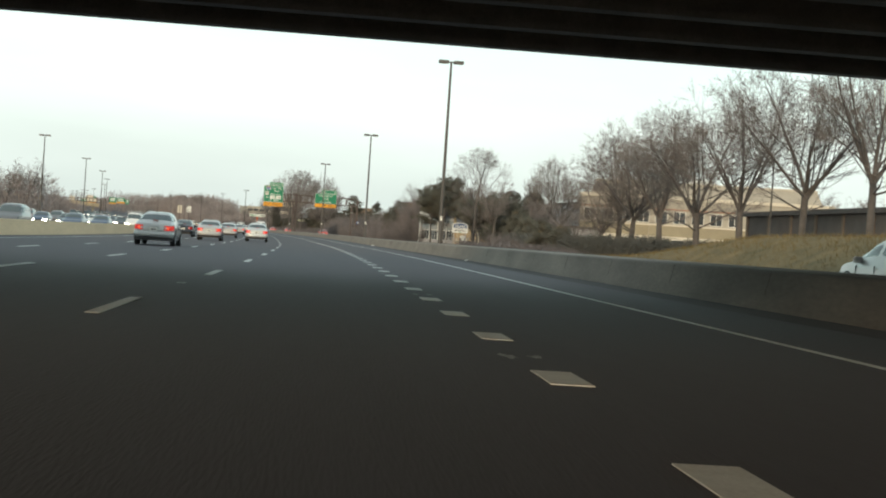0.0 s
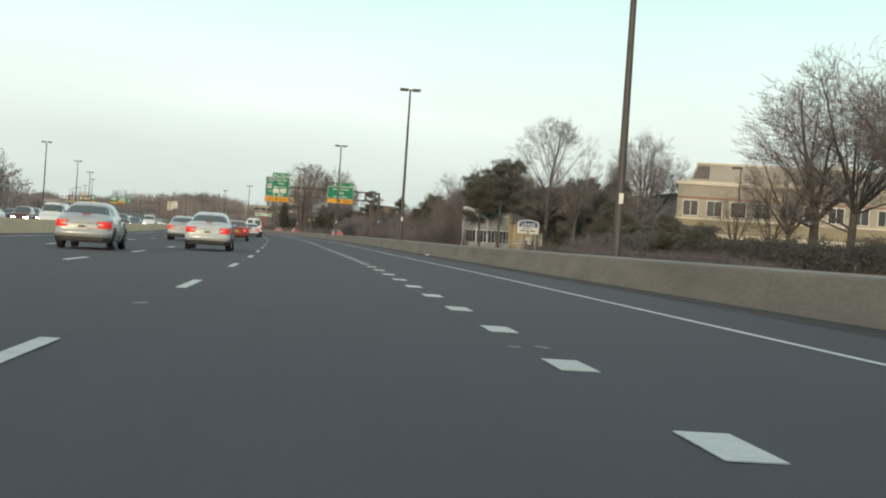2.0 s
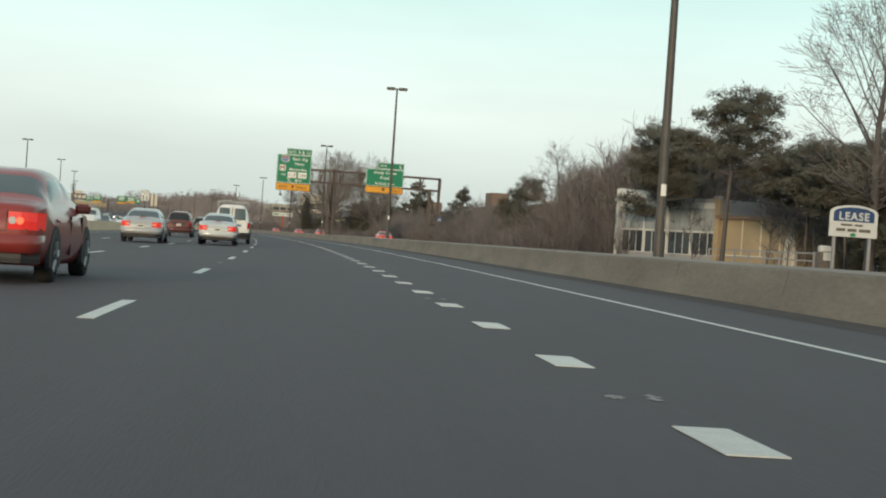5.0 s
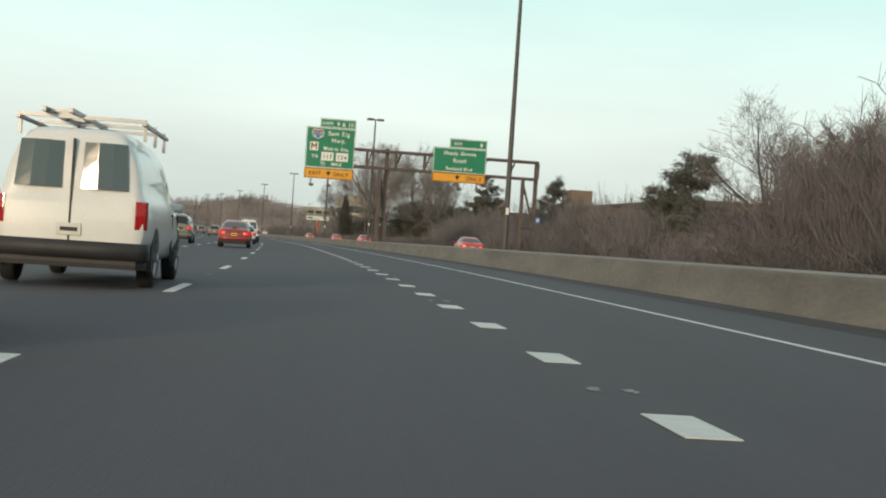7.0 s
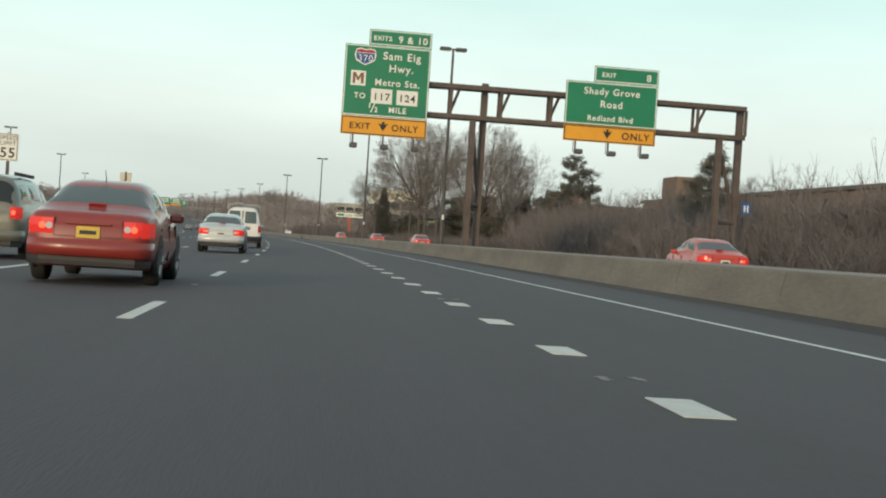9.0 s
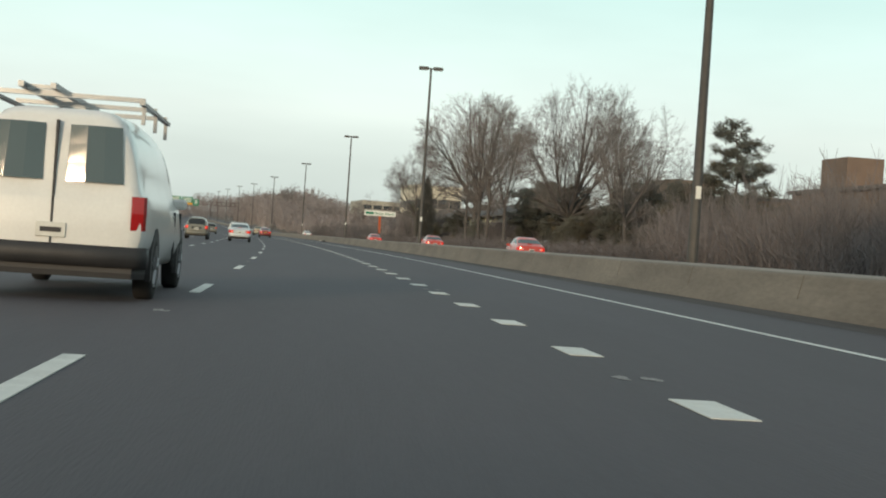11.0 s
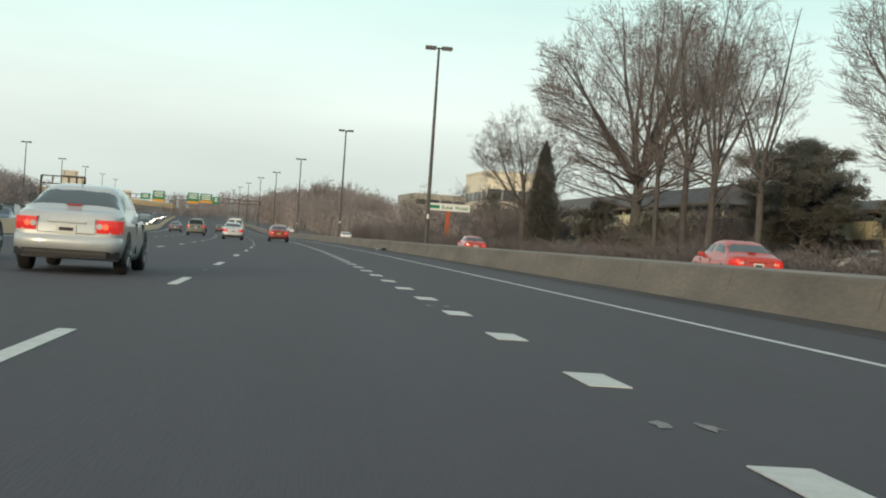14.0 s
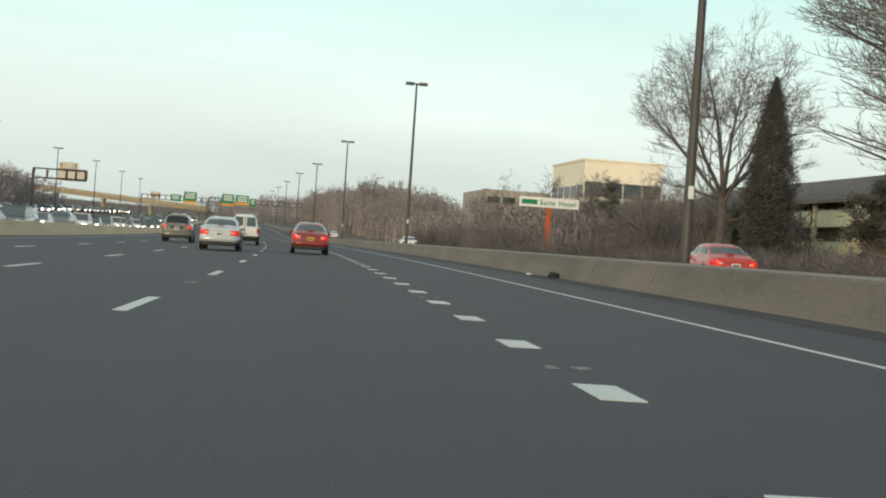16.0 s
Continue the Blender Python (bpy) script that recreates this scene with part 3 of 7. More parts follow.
def gantry():
    m = at(GANTRY_S, 0) @ pose(0, 0, -rise(GANTRY_S, 0))
    th = thing("sign_gantry", "weathered brown steel sign gantry over the local road", "gantry", m=m)
    truss(th, 2.2, 23.9, 7.66, 9.26, 2.7, M["rust"])
    for x, top, apart in ((9.55, 9.62, 0.70), (23.9, 9.42, 1.45)):
        part("leg", boxes((x - 0.17, x + 0.17, 0.35, 0.71, -0.2, top)), M["rust"], th)
        part("leg", boxes((x - apart - 0.15, x - apart + 0.15, -0.71, -0.35, -0.2, 7.5)), M["rust"], th)
        part("leg_brace", tubes(((x - apart, -0.5, 7.3), (x, 0.5, 3.2), 0.11, 0.11), sides=6), M["rust"], th)
        part("leg_brace", tubes(((x - apart, -0.5, 3.0), (x, 0.5, 3.0), 0.12, 0.12), sides=6), M["rust"], th)
        part("foot", boxes((x - apart - 0.35, x + 0.45, -1.0, 1.0, -0.3, 0.5), bevel=0.05), M["concrete"], th)

    # exits 9 & 10
    a = thing("road_sign", "large green motorway exit sign with yellow exit-only strip", "road sign", "gantry signs", m=m @ pose(0, -0.95, 0))
    panel(a, 1.83, 6.35, 7.26, 11.0, M["green"])
    panel(a, 3.05, 6.35, 11.02, 11.85, M["green"], "exit_tab")
    strip_a = panel(a, 1.83, 6.35, 6.27, 7.24, M["yellow"], "exit_only_strip", M["black"])
    for text, size, x, z in (("EXITS", 0.34, 3.75, 11.28), ("9 & 10", 0.50, 5.35, 11.22), ("Sam Eig", 0.56, 4.82, 10.30), ("Hwy.", 0.56, 4.82, 9.66), ("Metro Sta.", 0.48, 4.66, 8.92), ("TO", 0.40, 2.72, 8.18), ("1", 0.36, 3.28, 7.72), ("2", 0.36, 3.62, 7.50), ("MILE", 0.42, 4.75, 7.52)):
        lettering(text, size, M["white"], a, x, z, bold=0.008)
    part("fraction_bar", prism([(3.32, 7.46), (3.38, 7.46), (3.58, 8.0), (3.52, 8.0)], -0.034, -0.028), M["white"], a)
    part("shield", prism([(2.4, 10.75), (2.65, 10.82), (2.9, 10.76), (3.15, 10.82), (3.4, 10.75), (3.47, 10.45), (3.38, 10.15), (2.9, 9.92), (2.42, 10.15), (2.33, 10.45)], -0.014, -0.002), M["white"], a, "route shield outline")
    part("shield_field", prism([(2.41, 10.55), (3.39, 10.55), (3.38, 10.3), (3.3, 10.17), (2.9, 9.98), (2.5, 10.17), (2.42, 10.3)], -0.02, -0.0145), M["blue"], a)
    part("shield_top", prism([(2.44, 10.7), (2.65, 10.76), (2.9, 10.7), (3.15, 10.76), (3.36, 10.7), (3.39, 10.575), (2.41, 10.575)], -0.02, -0.0145), M["red_sign"], a)
    lettering("370", 0.48, M["white"], a, 2.9, 10.13, y=-0.025)
    part("transit_marker", boxes((2.2, 2.98, -0.012, -0.002, 8.84, 9.62)), M["white"], a)
    part("transit_shape", prism([(x, z - 0.08) for x, z in ((2.3, 9.02), (2.44, 9.02), (2.44, 9.38), (2.59, 9.15), (2.74, 9.38), (2.74, 9.02), (2.88, 9.02), (2.88, 9.6), (2.74, 9.6), (2.59, 9.36), (2.44, 9.6), (2.3, 9.6))], -0.018, -0.0125), M["brown_sign"], a)
    for text, x in (("117", 3.87), ("124", 5.22)):
        part("route_plate", boxes((x - 0.56, x + 0.56, -0.012, -0.002, 7.96, 8.74), bevel=0.003), M["white"], a)
        lettering(text, 0.54, M["black"], a, x, 8.14, y=-0.02, bold=0.006)
    lettering("EXIT", 0.48, M["black"], strip_a, 2.82, 6.57, bold=0.006)
    lettering("ONLY", 0.48, M["black"], strip_a, 5.2, 6.57, bold=0.006)
    down_arrow(strip_a, 4.05, 6.68)

    # exit 8
    b = thing("road_sign", "green motorway exit sign with yellow only strip", "road sign", "gantry signs", m=m @ pose(0, -0.95, 0))
    panel(b, 13.7, 18.75, 7.70, 10.02, M["green"])
    panel(b, 15.2, 18.75, 10.04, 10.9, M["green"], "exit_tab")
    strip_b = panel(b, 13.7, 18.75, 6.80, 7.68, M["yellow"], "exit_only_strip", M["black"])
    for text, size, x, z in (("EXIT", 0.34, 16.0, 10.32), ("8", 0.52, 18.2, 10.25), ("Shady Grove", 0.51, 16.22, 9.36), ("Road", 0.53, 16.22, 8.68), ("Redland Blvd", 0.41, 16.2, 7.95)):
        lettering(text, size, M["white"], b, x, z, bold=0.008)
    lettering("ONLY", 0.52, M["black"], strip_b, 17.65, 7.05, bold=0.008)
    down_arrow(strip_b, 16.1, 7.18)

    # lights under both signs, on arms that hang forward
    for xs, z in (((2.5, 4.1, 5.7), 6.27), ((14.4, 16.2, 18.0), 6.80)):
        for x in xs:
            lamp = thing("sign_light", "grey sign floodlight on an arm under the sign", "floodlight", "sign lights", m=m @ pose(x, -0.95, z))
            part("arm", boxes((-0.045, 0.045, 0.045, 0.125, -0.7, 0.5), (-0.03, 0.03, -0.75, 0.1, -0.7, -0.63), (-0.13, -0.1, 0.06, 0.1, -0.6, 0.05)), M["rust"], lamp)
            part("housing", boxes((-0.2, 0.2, -1.05, -0.62, -0.76, -0.5), bevel=0.05), M["pole_head"], lamp)
    blue = thing("service_sign", "small blue roadside service sign on a post", "road sign", m=at(316.2, 23.9))
    part("post", boxes((-0.05, 0.05, 0, 0.06, -0.2, 4.2)), M["pole"], blue)
    part("panel", boxes((-0.24, 0.24, -0.05, 0, 3.05, 3.68), bevel=0.01), M["blue"], blue)
    part("symbol", boxes((-0.13, -0.05, -0.06, -0.052, 3.17, 3.55), (0.05, 0.13, -0.06, -0.052, 3.17, 3.55), (-0.05, 0.05, -0.06, -0.052, 3.32, 3.4)), M["white"], blue)


gantry()


# ---------------------------------------------------------------- vehicles
def loft(rings, close=True):
    bm = bmesh.new()
    rows = [[bm.verts.new(v) for v in r] for r in rings]
    k = len(rows[0])
    for a, b in zip(rows, rows[1:]):
        for i in range(k if close else k - 1):
            bm.faces.new((a[i], a[(i + 1) % k], b[(i + 1) % k], b[i]))
    if close:
        bm.faces.new(rows[0][::-1])
        bm.faces.new(rows[-1])
    bmesh.ops.recalc_face_normals(bm, faces=bm.faces)
    return bm


def pane(corners, out, inset=0.0, grid=3):
    """A thin curved pane between four corners (foot left, foot right, head right, head left), lifted along out."""
    a, b, c, d = (Vector(v) for v in corners)
    mid = (a + b + c + d) / 4
    a, b, c, d = (v + (mid - v) * inset for v in (a, b, c, d))
    out = Vector(out).normalized()
    bm = bmesh.new()
    for lift in (0.012, 0.0):
        rows = []
        for j in range(grid + 1):
            row = []
            for i in range(grid + 1):
                u, v = i / grid, j / grid
                p = (a * (1 - u) + b * u) * (1 - v) + (d * (1 - u) + c * u) * v
                row.append(bm.verts.new(p + out * (lift + 0.03 * (1 - (2 * u - 1) ** 2))))
            rows.append(row)
        if lift:
            for j in range(grid):
                for i in range(grid):
                    bm.faces.new((rows[j][i], rows[j][i + 1], rows[j + 1][i + 1], rows[j + 1][i]))
            front = rows
        else:
            bmesh.ops.delete(bm, geom=[v for r in rows[1:-1] for v in r[1:-1]], context="VERTS")
            rim_f = front[0] + [r[-1] for r in front[1:-1]] + front[-1][::-1] + [r[0] for r in front[-2:0:-1]]
            rim_b = rows[0] + [r[-1] for r in rows[1:-1]] + rows[-1][::-1] + [r[0] for r in rows[-2:0:-1]]
            for i in range(len(rim_f)):
                j = (i + 1) % len(rim_f)
                bm.faces.new((rim_f[i], rim_f[j], rim_b[j], rim_b[i]))
    bmesh.ops.recalc_face_normals(bm, faces=bm.faces)
    return bm


KINDS = dict(
    # stations: y, underside, top, half width; cabin: belt rear, belt front, roof rear, roof front, belt z, roof z, belt half width, roof half width
    sedan=dict(stations=[(-2.22, 0.42, 0.72, 0.72), (-2.18, 0.30, 0.93, 0.80), (-2.0, 0.24, 1.00, 0.845), (-1.3, 0.2, 1.01, 0.86), (0, 0.18, 0.95, 0.865), (0.9, 0.2, 0.94, 0.86), (1.5, 0.2, 0.86, 0.845), (2.0, 0.22, 0.74, 0.79), (2.2, 0.28, 0.62, 0.70)],
               cabin=(-1.75, 1.05, -0.92, 0.15, 0.95, 1.46, 0.81, 0.62), axles=(-1.28, 1.3), wheel=0.32, tail=(0.60, 0.80, 0.71, 0.85), plate_z=0.70),
    minivan=dict(stations=[(-2.35, 0.45, 0.85, 0.80), (-2.3, 0.32, 1.05, 0.88), (-2.0, 0.26, 1.08, 0.92), (0, 0.22, 1.06, 0.93), (1.2, 0.22, 1.02, 0.92), (1.7, 0.24, 0.94, 0.88), (2.2, 0.28, 0.78, 0.80), (2.35, 0.32, 0.62, 0.72)],
                 cabin=(-2.27, 1.5, -2.0, 0.55, 1.05, 1.74, 0.86, 0.68), axles=(-1.42, 1.45), wheel=0.34, tail=(0.76, 0.9, 0.72, 1.02), plate_z=0.82),
    suv=dict(stations=[(-2.25, 0.5, 0.9, 0.80), (-2.2, 0.38, 1.06, 0.87), (-1.9, 0.32, 1.10, 0.90), (0, 0.3, 1.08, 0.91), (1.0, 0.3, 1.06, 0.90), (1.5, 0.3, 1.02, 0.88), (2.05, 0.34, 0.92, 0.82), (2.2, 0.4, 0.72, 0.76)],
             cabin=(-2.17, 1.05, -1.85, 0.3, 1.07, 1.72, 0.84, 0.68), axles=(-1.3, 1.35), wheel=0.36, tail=(0.72, 0.86, 0.78, 1.04), plate_z=0.86),
    van=dict(stations=[(-2.7, 0.5, 1.1, 0.92), (-2.66, 0.42, 1.14, 0.96), (0, 0.36, 1.14, 0.99), (1.5, 0.36, 1.12, 0.98), (2.0, 0.36, 1.06, 0.94), (2.5, 0.4, 0.92, 0.86), (2.65, 0.45, 0.72, 0.78)],
             cabin=(-2.64, 1.85, -2.5, 0.95, 1.12, 2.06, 0.95, 0.80), axles=(-1.7, 1.7), wheel=0.37, tail=(0.84, 0.96, 0.78, 1.14), plate_z=0.74),
    pickup=dict(stations=[(-2.6, 0.5, 0.98, 0.86), (-2.55, 0.42, 1.06, 0.90), (-0.7, 0.38, 1.08, 0.92), (0.9, 0.38, 1.08, 0.92), (1.6, 0.38, 1.04, 0.90), (2.4, 0.42, 0.94, 0.86), (2.6, 0.46, 0.76, 0.80)],
                cabin=(-0.75, 1.15, -0.6, 0.45, 1.06, 1.72, 0.84, 0.66), axles=(-1.6, 1.65), wheel=0.37, tail=(0.76, 0.88, 0.72, 1.0), plate_z=0.66))


SHELLS = dict(
    # along the length, from tail to nose: the roof line, the waist line, the sill and the half width
    sedan=dict(top=((-2.26, 0.80), (-2.23, 0.93), (-2.14, 0.985), (-1.72, 1.02), (-1.56, 1.10), (-1.02, 1.385), (-0.75, 1.44), (-0.3, 1.47), (0.15, 1.455), (0.4, 1.40), (1.0, 1.03), (1.12, 0.98), (1.7, 0.90), (2.08, 0.78), (2.22, 0.66), (2.26, 0.58)),
               belt=((-2.26, 0.78), (-2.2, 0.88), (-1.8, 0.93), (0, 0.92), (1.0, 0.90), (1.7, 0.84), (2.1, 0.72), (2.26, 0.55)), sill=((-2.26, 0.40), (-2.15, 0.27), (-1.9, 0.22), (1.9, 0.2), (2.15, 0.26), (2.26, 0.38)),
               half=((-2.26, 0.68), (-2.2, 0.77), (-2.05, 0.825), (-1.6, 0.855), (0, 0.865), (1.4, 0.85), (1.9, 0.80), (2.15, 0.70), (2.26, 0.56)),
               rear=(-1.60, -1.06), front=(0.92, 0.40), sides=((-1.32, -0.20, -1.0, -0.22), (-0.12, 0.86, -0.14, 0.40)), lamp=(0.46, 0.66, 0.87, 0.34), narrow=0.155),
    minivan=dict(top=((-2.38, 0.95), (-2.36, 1.06), (-2.32, 1.22), (-2.12, 1.64), (-1.95, 1.72), (-1.0, 1.77), (0.3, 1.75), (0.72, 1.64), (1.5, 1.13), (1.75, 1.03), (2.15, 0.88), (2.32, 0.70), (2.37, 0.6)),
                 belt=((-2.38, 0.92), (-2.3, 1.02), (0, 1.03), (1.5, 0.98), (2.1, 0.80), (2.37, 0.57)), sill=((-2.38, 0.44), (-2.2, 0.30), (-1.9, 0.25), (1.9, 0.24), (2.2, 0.3), (2.37, 0.4)),
                 half=((-2.38, 0.76), (-2.3, 0.85), (-2.1, 0.91), (0, 0.94), (1.4, 0.92), (1.9, 0.86), (2.2, 0.74), (2.37, 0.58)),
                 rear=(-2.345, -2.12), front=(1.42, 0.72), sides=((-2.05, -1.05, -1.95, -1.05), (-0.97, 0.05, -0.97, 0.05), (0.14, 1.3, 0.14, 0.72)), lamp=(0.66, 0.84, 1.08, 0.16), narrow=0.16),
    suv=dict(top=((-2.27, 0.98), (-2.25, 1.08), (-2.2, 1.25), (-2.05, 1.62), (-1.9, 1.69), (-0.9, 1.74), (0.1, 1.71), (0.4, 1.62), (1.05, 1.12), (1.25, 1.07), (1.9, 0.99), (2.18, 0.82), (2.25, 0.7)),
             belt=((-2.27, 0.95), (-2.2, 1.04), (0, 1.06), (1.1, 1.02), (1.9, 0.92), (2.25, 0.66)), sill=((-2.27, 0.5), (-2.1, 0.38), (-1.8, 0.34), (1.8, 0.33), (2.1, 0.38), (2.25, 0.5)),
             half=((-2.27, 0.76), (-2.18, 0.85), (-1.95, 0.90), (0, 0.92), (1.4, 0.90), (1.9, 0.84), (2.15, 0.74), (2.25, 0.62)),
             rear=(-2.225, -2.04), front=(1.0, 0.42), sides=((-1.95, -1.1, -1.85, -1.1), (-1.0, -0.12, -1.0, -0.12), (-0.03, 0.88, -0.03, 0.42)), lamp=(0.66, 0.84, 1.08, 0.16), narrow=0.16),
    van=dict(top=((-2.70, 1.10), (-2.68, 1.5), (-2.62, 1.95), (-2.5, 2.05), (-1.0, 2.09), (0.7, 2.06), (1.0, 1.96), (1.75, 1.25), (1.95, 1.12), (2.4, 0.98), (2.6, 0.80), (2.66, 0.7)),
             belt=((-2.70, 1.06), (-2.6, 1.14), (0, 1.15), (1.7, 1.08), (2.3, 0.92), (2.66, 0.66)), sill=((-2.70, 0.46), (-2.5, 0.40), (-2.0, 0.36), (2.0, 0.36), (2.5, 0.4), (2.66, 0.48)),
             half=((-2.70, 0.93), (-2.62, 0.97), (-2.3, 0.99), (0, 1.0), (1.6, 0.98), (2.2, 0.90), (2.5, 0.80), (2.66, 0.68)),
             rear=None, front=(1.70, 1.02), sides=((0.62, 1.55, 0.62, 0.98),), lamp=(0.82, 0.78, 1.14, 0.05), narrow=0.13),
    pickup=dict(top=((-2.62, 1.0), (-2.55, 1.09), (-0.86, 1.10), (-0.80, 1.35), (-0.68, 1.66), (-0.5, 1.73), (0.3, 1.72), (0.5, 1.62), (1.15, 1.12), (1.4, 1.06), (2.3, 0.96), (2.55, 0.8), (2.62, 0.72)),
                belt=((-2.62, 0.98), (-2.5, 1.04), (0, 1.06), (1.2, 1.03), (2.3, 0.9), (2.62, 0.68)), sill=((-2.62, 0.5), (-2.4, 0.42), (2.4, 0.42), (2.62, 0.52)),
                half=((-2.62, 0.84), (-2.5, 0.89), (0, 0.92), (1.6, 0.90), (2.3, 0.84), (2.62, 0.74)),
                rear=(-0.80, -0.66), front=(1.10, 0.52), sides=((-0.55, 0.98, -0.5, 0.5),), lamp=(0.74, 0.72, 1.0, 0.1), narrow=0.18))


class Shell:
    """The rounded outer skin of a car: sides up to the waist, then the lid or the glasshouse over it."""

    def __init__(self, spec):
        self.lines = {k: tuple(zip(*spec[k])) for k in ("top", "belt", "sill", "half")}
        self.narrow = spec["narrow"]

    def value(self, key, y):
        xs, vs = self.lines[key]
        return sum(float(np.interp(y + k, xs, vs)) for k in (-0.05, -0.025, 0.0, 0.025, 0.05)) / 5 if xs[0] + 0.12 < y < xs[-1] - 0.12 else float(np.interp(y, xs, vs))

    def low(self, y, w):
        z0, z1, half = self.value("sill", y), self.value("belt", y), self.value("half", y)
        x = 0.88 + 0.12 * math.sin(min(1.0, w / 0.45) * math.pi / 2) - 0.05 * max(0.0, (w - 0.45) / 0.55) ** 2
        return Vector((half * x, y, z0 + (z1 - z0) * w))

    def high(self, y, a):
        z1, half = self.value("belt", y), self.value("half", y)
        h = max(0.012, self.value("top", y) - z1)
        g = smooth(h, 0.10, 0.38)
        c, n = max(0.0, math.cos(a)), math.sin(a) ** 0.9
        x = half * (0.95 - 0.035 * g) * (1 - self.narrow * g * n) * abs(c) ** 0.29
        return Vector((x if math.cos(a) >= 0 else -x, y, z1 + h * n))

    def over(self, y, a):
        """A point of the upper skin for an angle from right (0) over the top to left (pi)."""
        p = self.high(y, a if a <= math.pi / 2 else math.pi - a)
        return p if a <= math.pi / 2 else Vector((-p.x, p.y, p.z))

    def skin(self):
        y0, y1 = self.lines["half"][0][0], self.lines["half"][0][-1]
        ys = [y0, y0 + 0.015, y0 + 0.04, y0 + 0.08, y0 + 0.13, y0 + 0.2]
        n = 34
        ys += [y0 + 0.2 + (y1 - y0 - 0.35) * (i + 1) / n for i in range(n)] + [y1 - 0.1, y1 - 0.06, y1 - 0.03, y1]
        rings = []
        for y in ys:
            side = [self.low(y, w) for w in (0, 0.12, 0.26, 0.42, 0.6, 0.8, 1.0)] + [self.high(y, radians(a)) for a in (4, 14, 28, 42, 56, 68, 78, 86)]
            rings.append([tuple(p) for p in side] + [(-p.x, p.y, p.z) for p in side[::-1]])
        for end, ref, step in ((0, rings[0], -0.012), (-1, rings[-1], 0.012)):
            mid = sum((Vector(p) for p in ref), Vector()) / len(ref)
            ring = [tuple(mid + (Vector(p) - mid) * 0.86 + Vector((0, step, 0))) for p in ref]
            rings.insert(0, ring) if end == 0 else rings.append(ring)
        return loft(rings)

    def sheet(self, y_of, a_of, nu=7, nv=5, lift=0.008):
        """A pane lying on the upper skin: y_of and a_of give the place for u, v in 0..1; its rim turns in to the skin."""
        bm = bmesh.new()
        grid = []
        for j in range(nv + 1):
            row = []
            for i in range(nu + 1):
                u, v = i / nu, j / nv
                y, a = y_of(u, v), a_of(u, v)
                p = self.over(y, a)
                dy, da = self.over(y + 0.01, a) - p, self.over(y, a + 0.02) - p
                out = da.cross(dy)
                out = out.normalized() if out.length > 1e-9 else Vector((0, 0, 1))
                if out.dot(p - Vector((0, p.y, 0.9))) < 0:
                    out = -out
                rim = i in (0, nu) or j in (0, nv)
                row.append(bm.verts.new(p + out * (-0.004 if rim else lift)))
            grid.append(row)
        for j in range(nv):
            for i in range(nu):
                bm.faces.new((grid[j][i], grid[j][i + 1], grid[j + 1][i + 1], grid[j + 1][i]))
        bmesh.ops.recalc_face_normals(bm, faces=bm.faces)
        return bm


def ribbon(path, z0, z1, depth=0.05):
    """A band that follows a line of (x, y) in plan, from z0 to z1, depth thick towards the car's middle."""
    rings = []
    for x, y in path:
        k = 1 - depth / max(0.2, math.hypot(x, y))
        rings.append([(x, y, z0), (x * 1.004, y * 1.004, (z0 + z1) / 2), (x, y, z1), (x * k, y * k, z1), (x * k, y * k, z0)])
    return loft(rings)


def wheel(th, x, y, r, sx, plain):
    """A tyre with a rounded shoulder, and a rim with five spokes."""
    bm = bmesh.new()
    rows = []
    n = 26
    for dx, k in ((-0.1, 0.62), (-0.1, 0.93), (-0.07, 1.0), (0.07, 1.0), (0.105, 0.93), (0.11, 0.66)):
        rows.append([bm.verts.new((x + sx * dx, y + r * k * math.cos(2 * math.pi * i / n), r + r * k * math.sin(2 * math.pi * i / n))) for i in range(n)])
    for a, b in zip(rows, rows[1:]):
        for i in range(n):
            bm.faces.new((a[i], a[(i + 1) % n], b[(i + 1) % n], b[i]))
    bm.faces.new(rows[0])
    bmesh.ops.recalc_face_normals(bm, faces=bm.faces)
    tyre = part("wheel", bm, M["rubber"], th, flat=False)
    if not plain:
        part("rim", tubes(((x + sx * 0.06, y, r), (x + sx * 0.098, y, r), r * 0.68, r * 0.66), sides=18), M["rim_dark"], tyre)
        bm = tubes(((x + sx * 0.09, y, r), (x + sx * 0.118, y, r), r * 0.17, r * 0.13), sides=10)
        for k in range(5):
            t = 2 * math.pi * k / 5 + 0.3
            for side in (-0.11, 0.11):
                tube(bm, (x + sx * 0.108, y + r * 0.1 * math.cos(t + side), r + r * 0.1 * math.sin(t + side)), (x + sx * 0.1, y + r * 0.66 * math.cos(t + side), r + r * 0.66 * math.sin(t + side)), 0.026, 0.03, 5)
        part("spokes", bm, M["rim"], tyre)


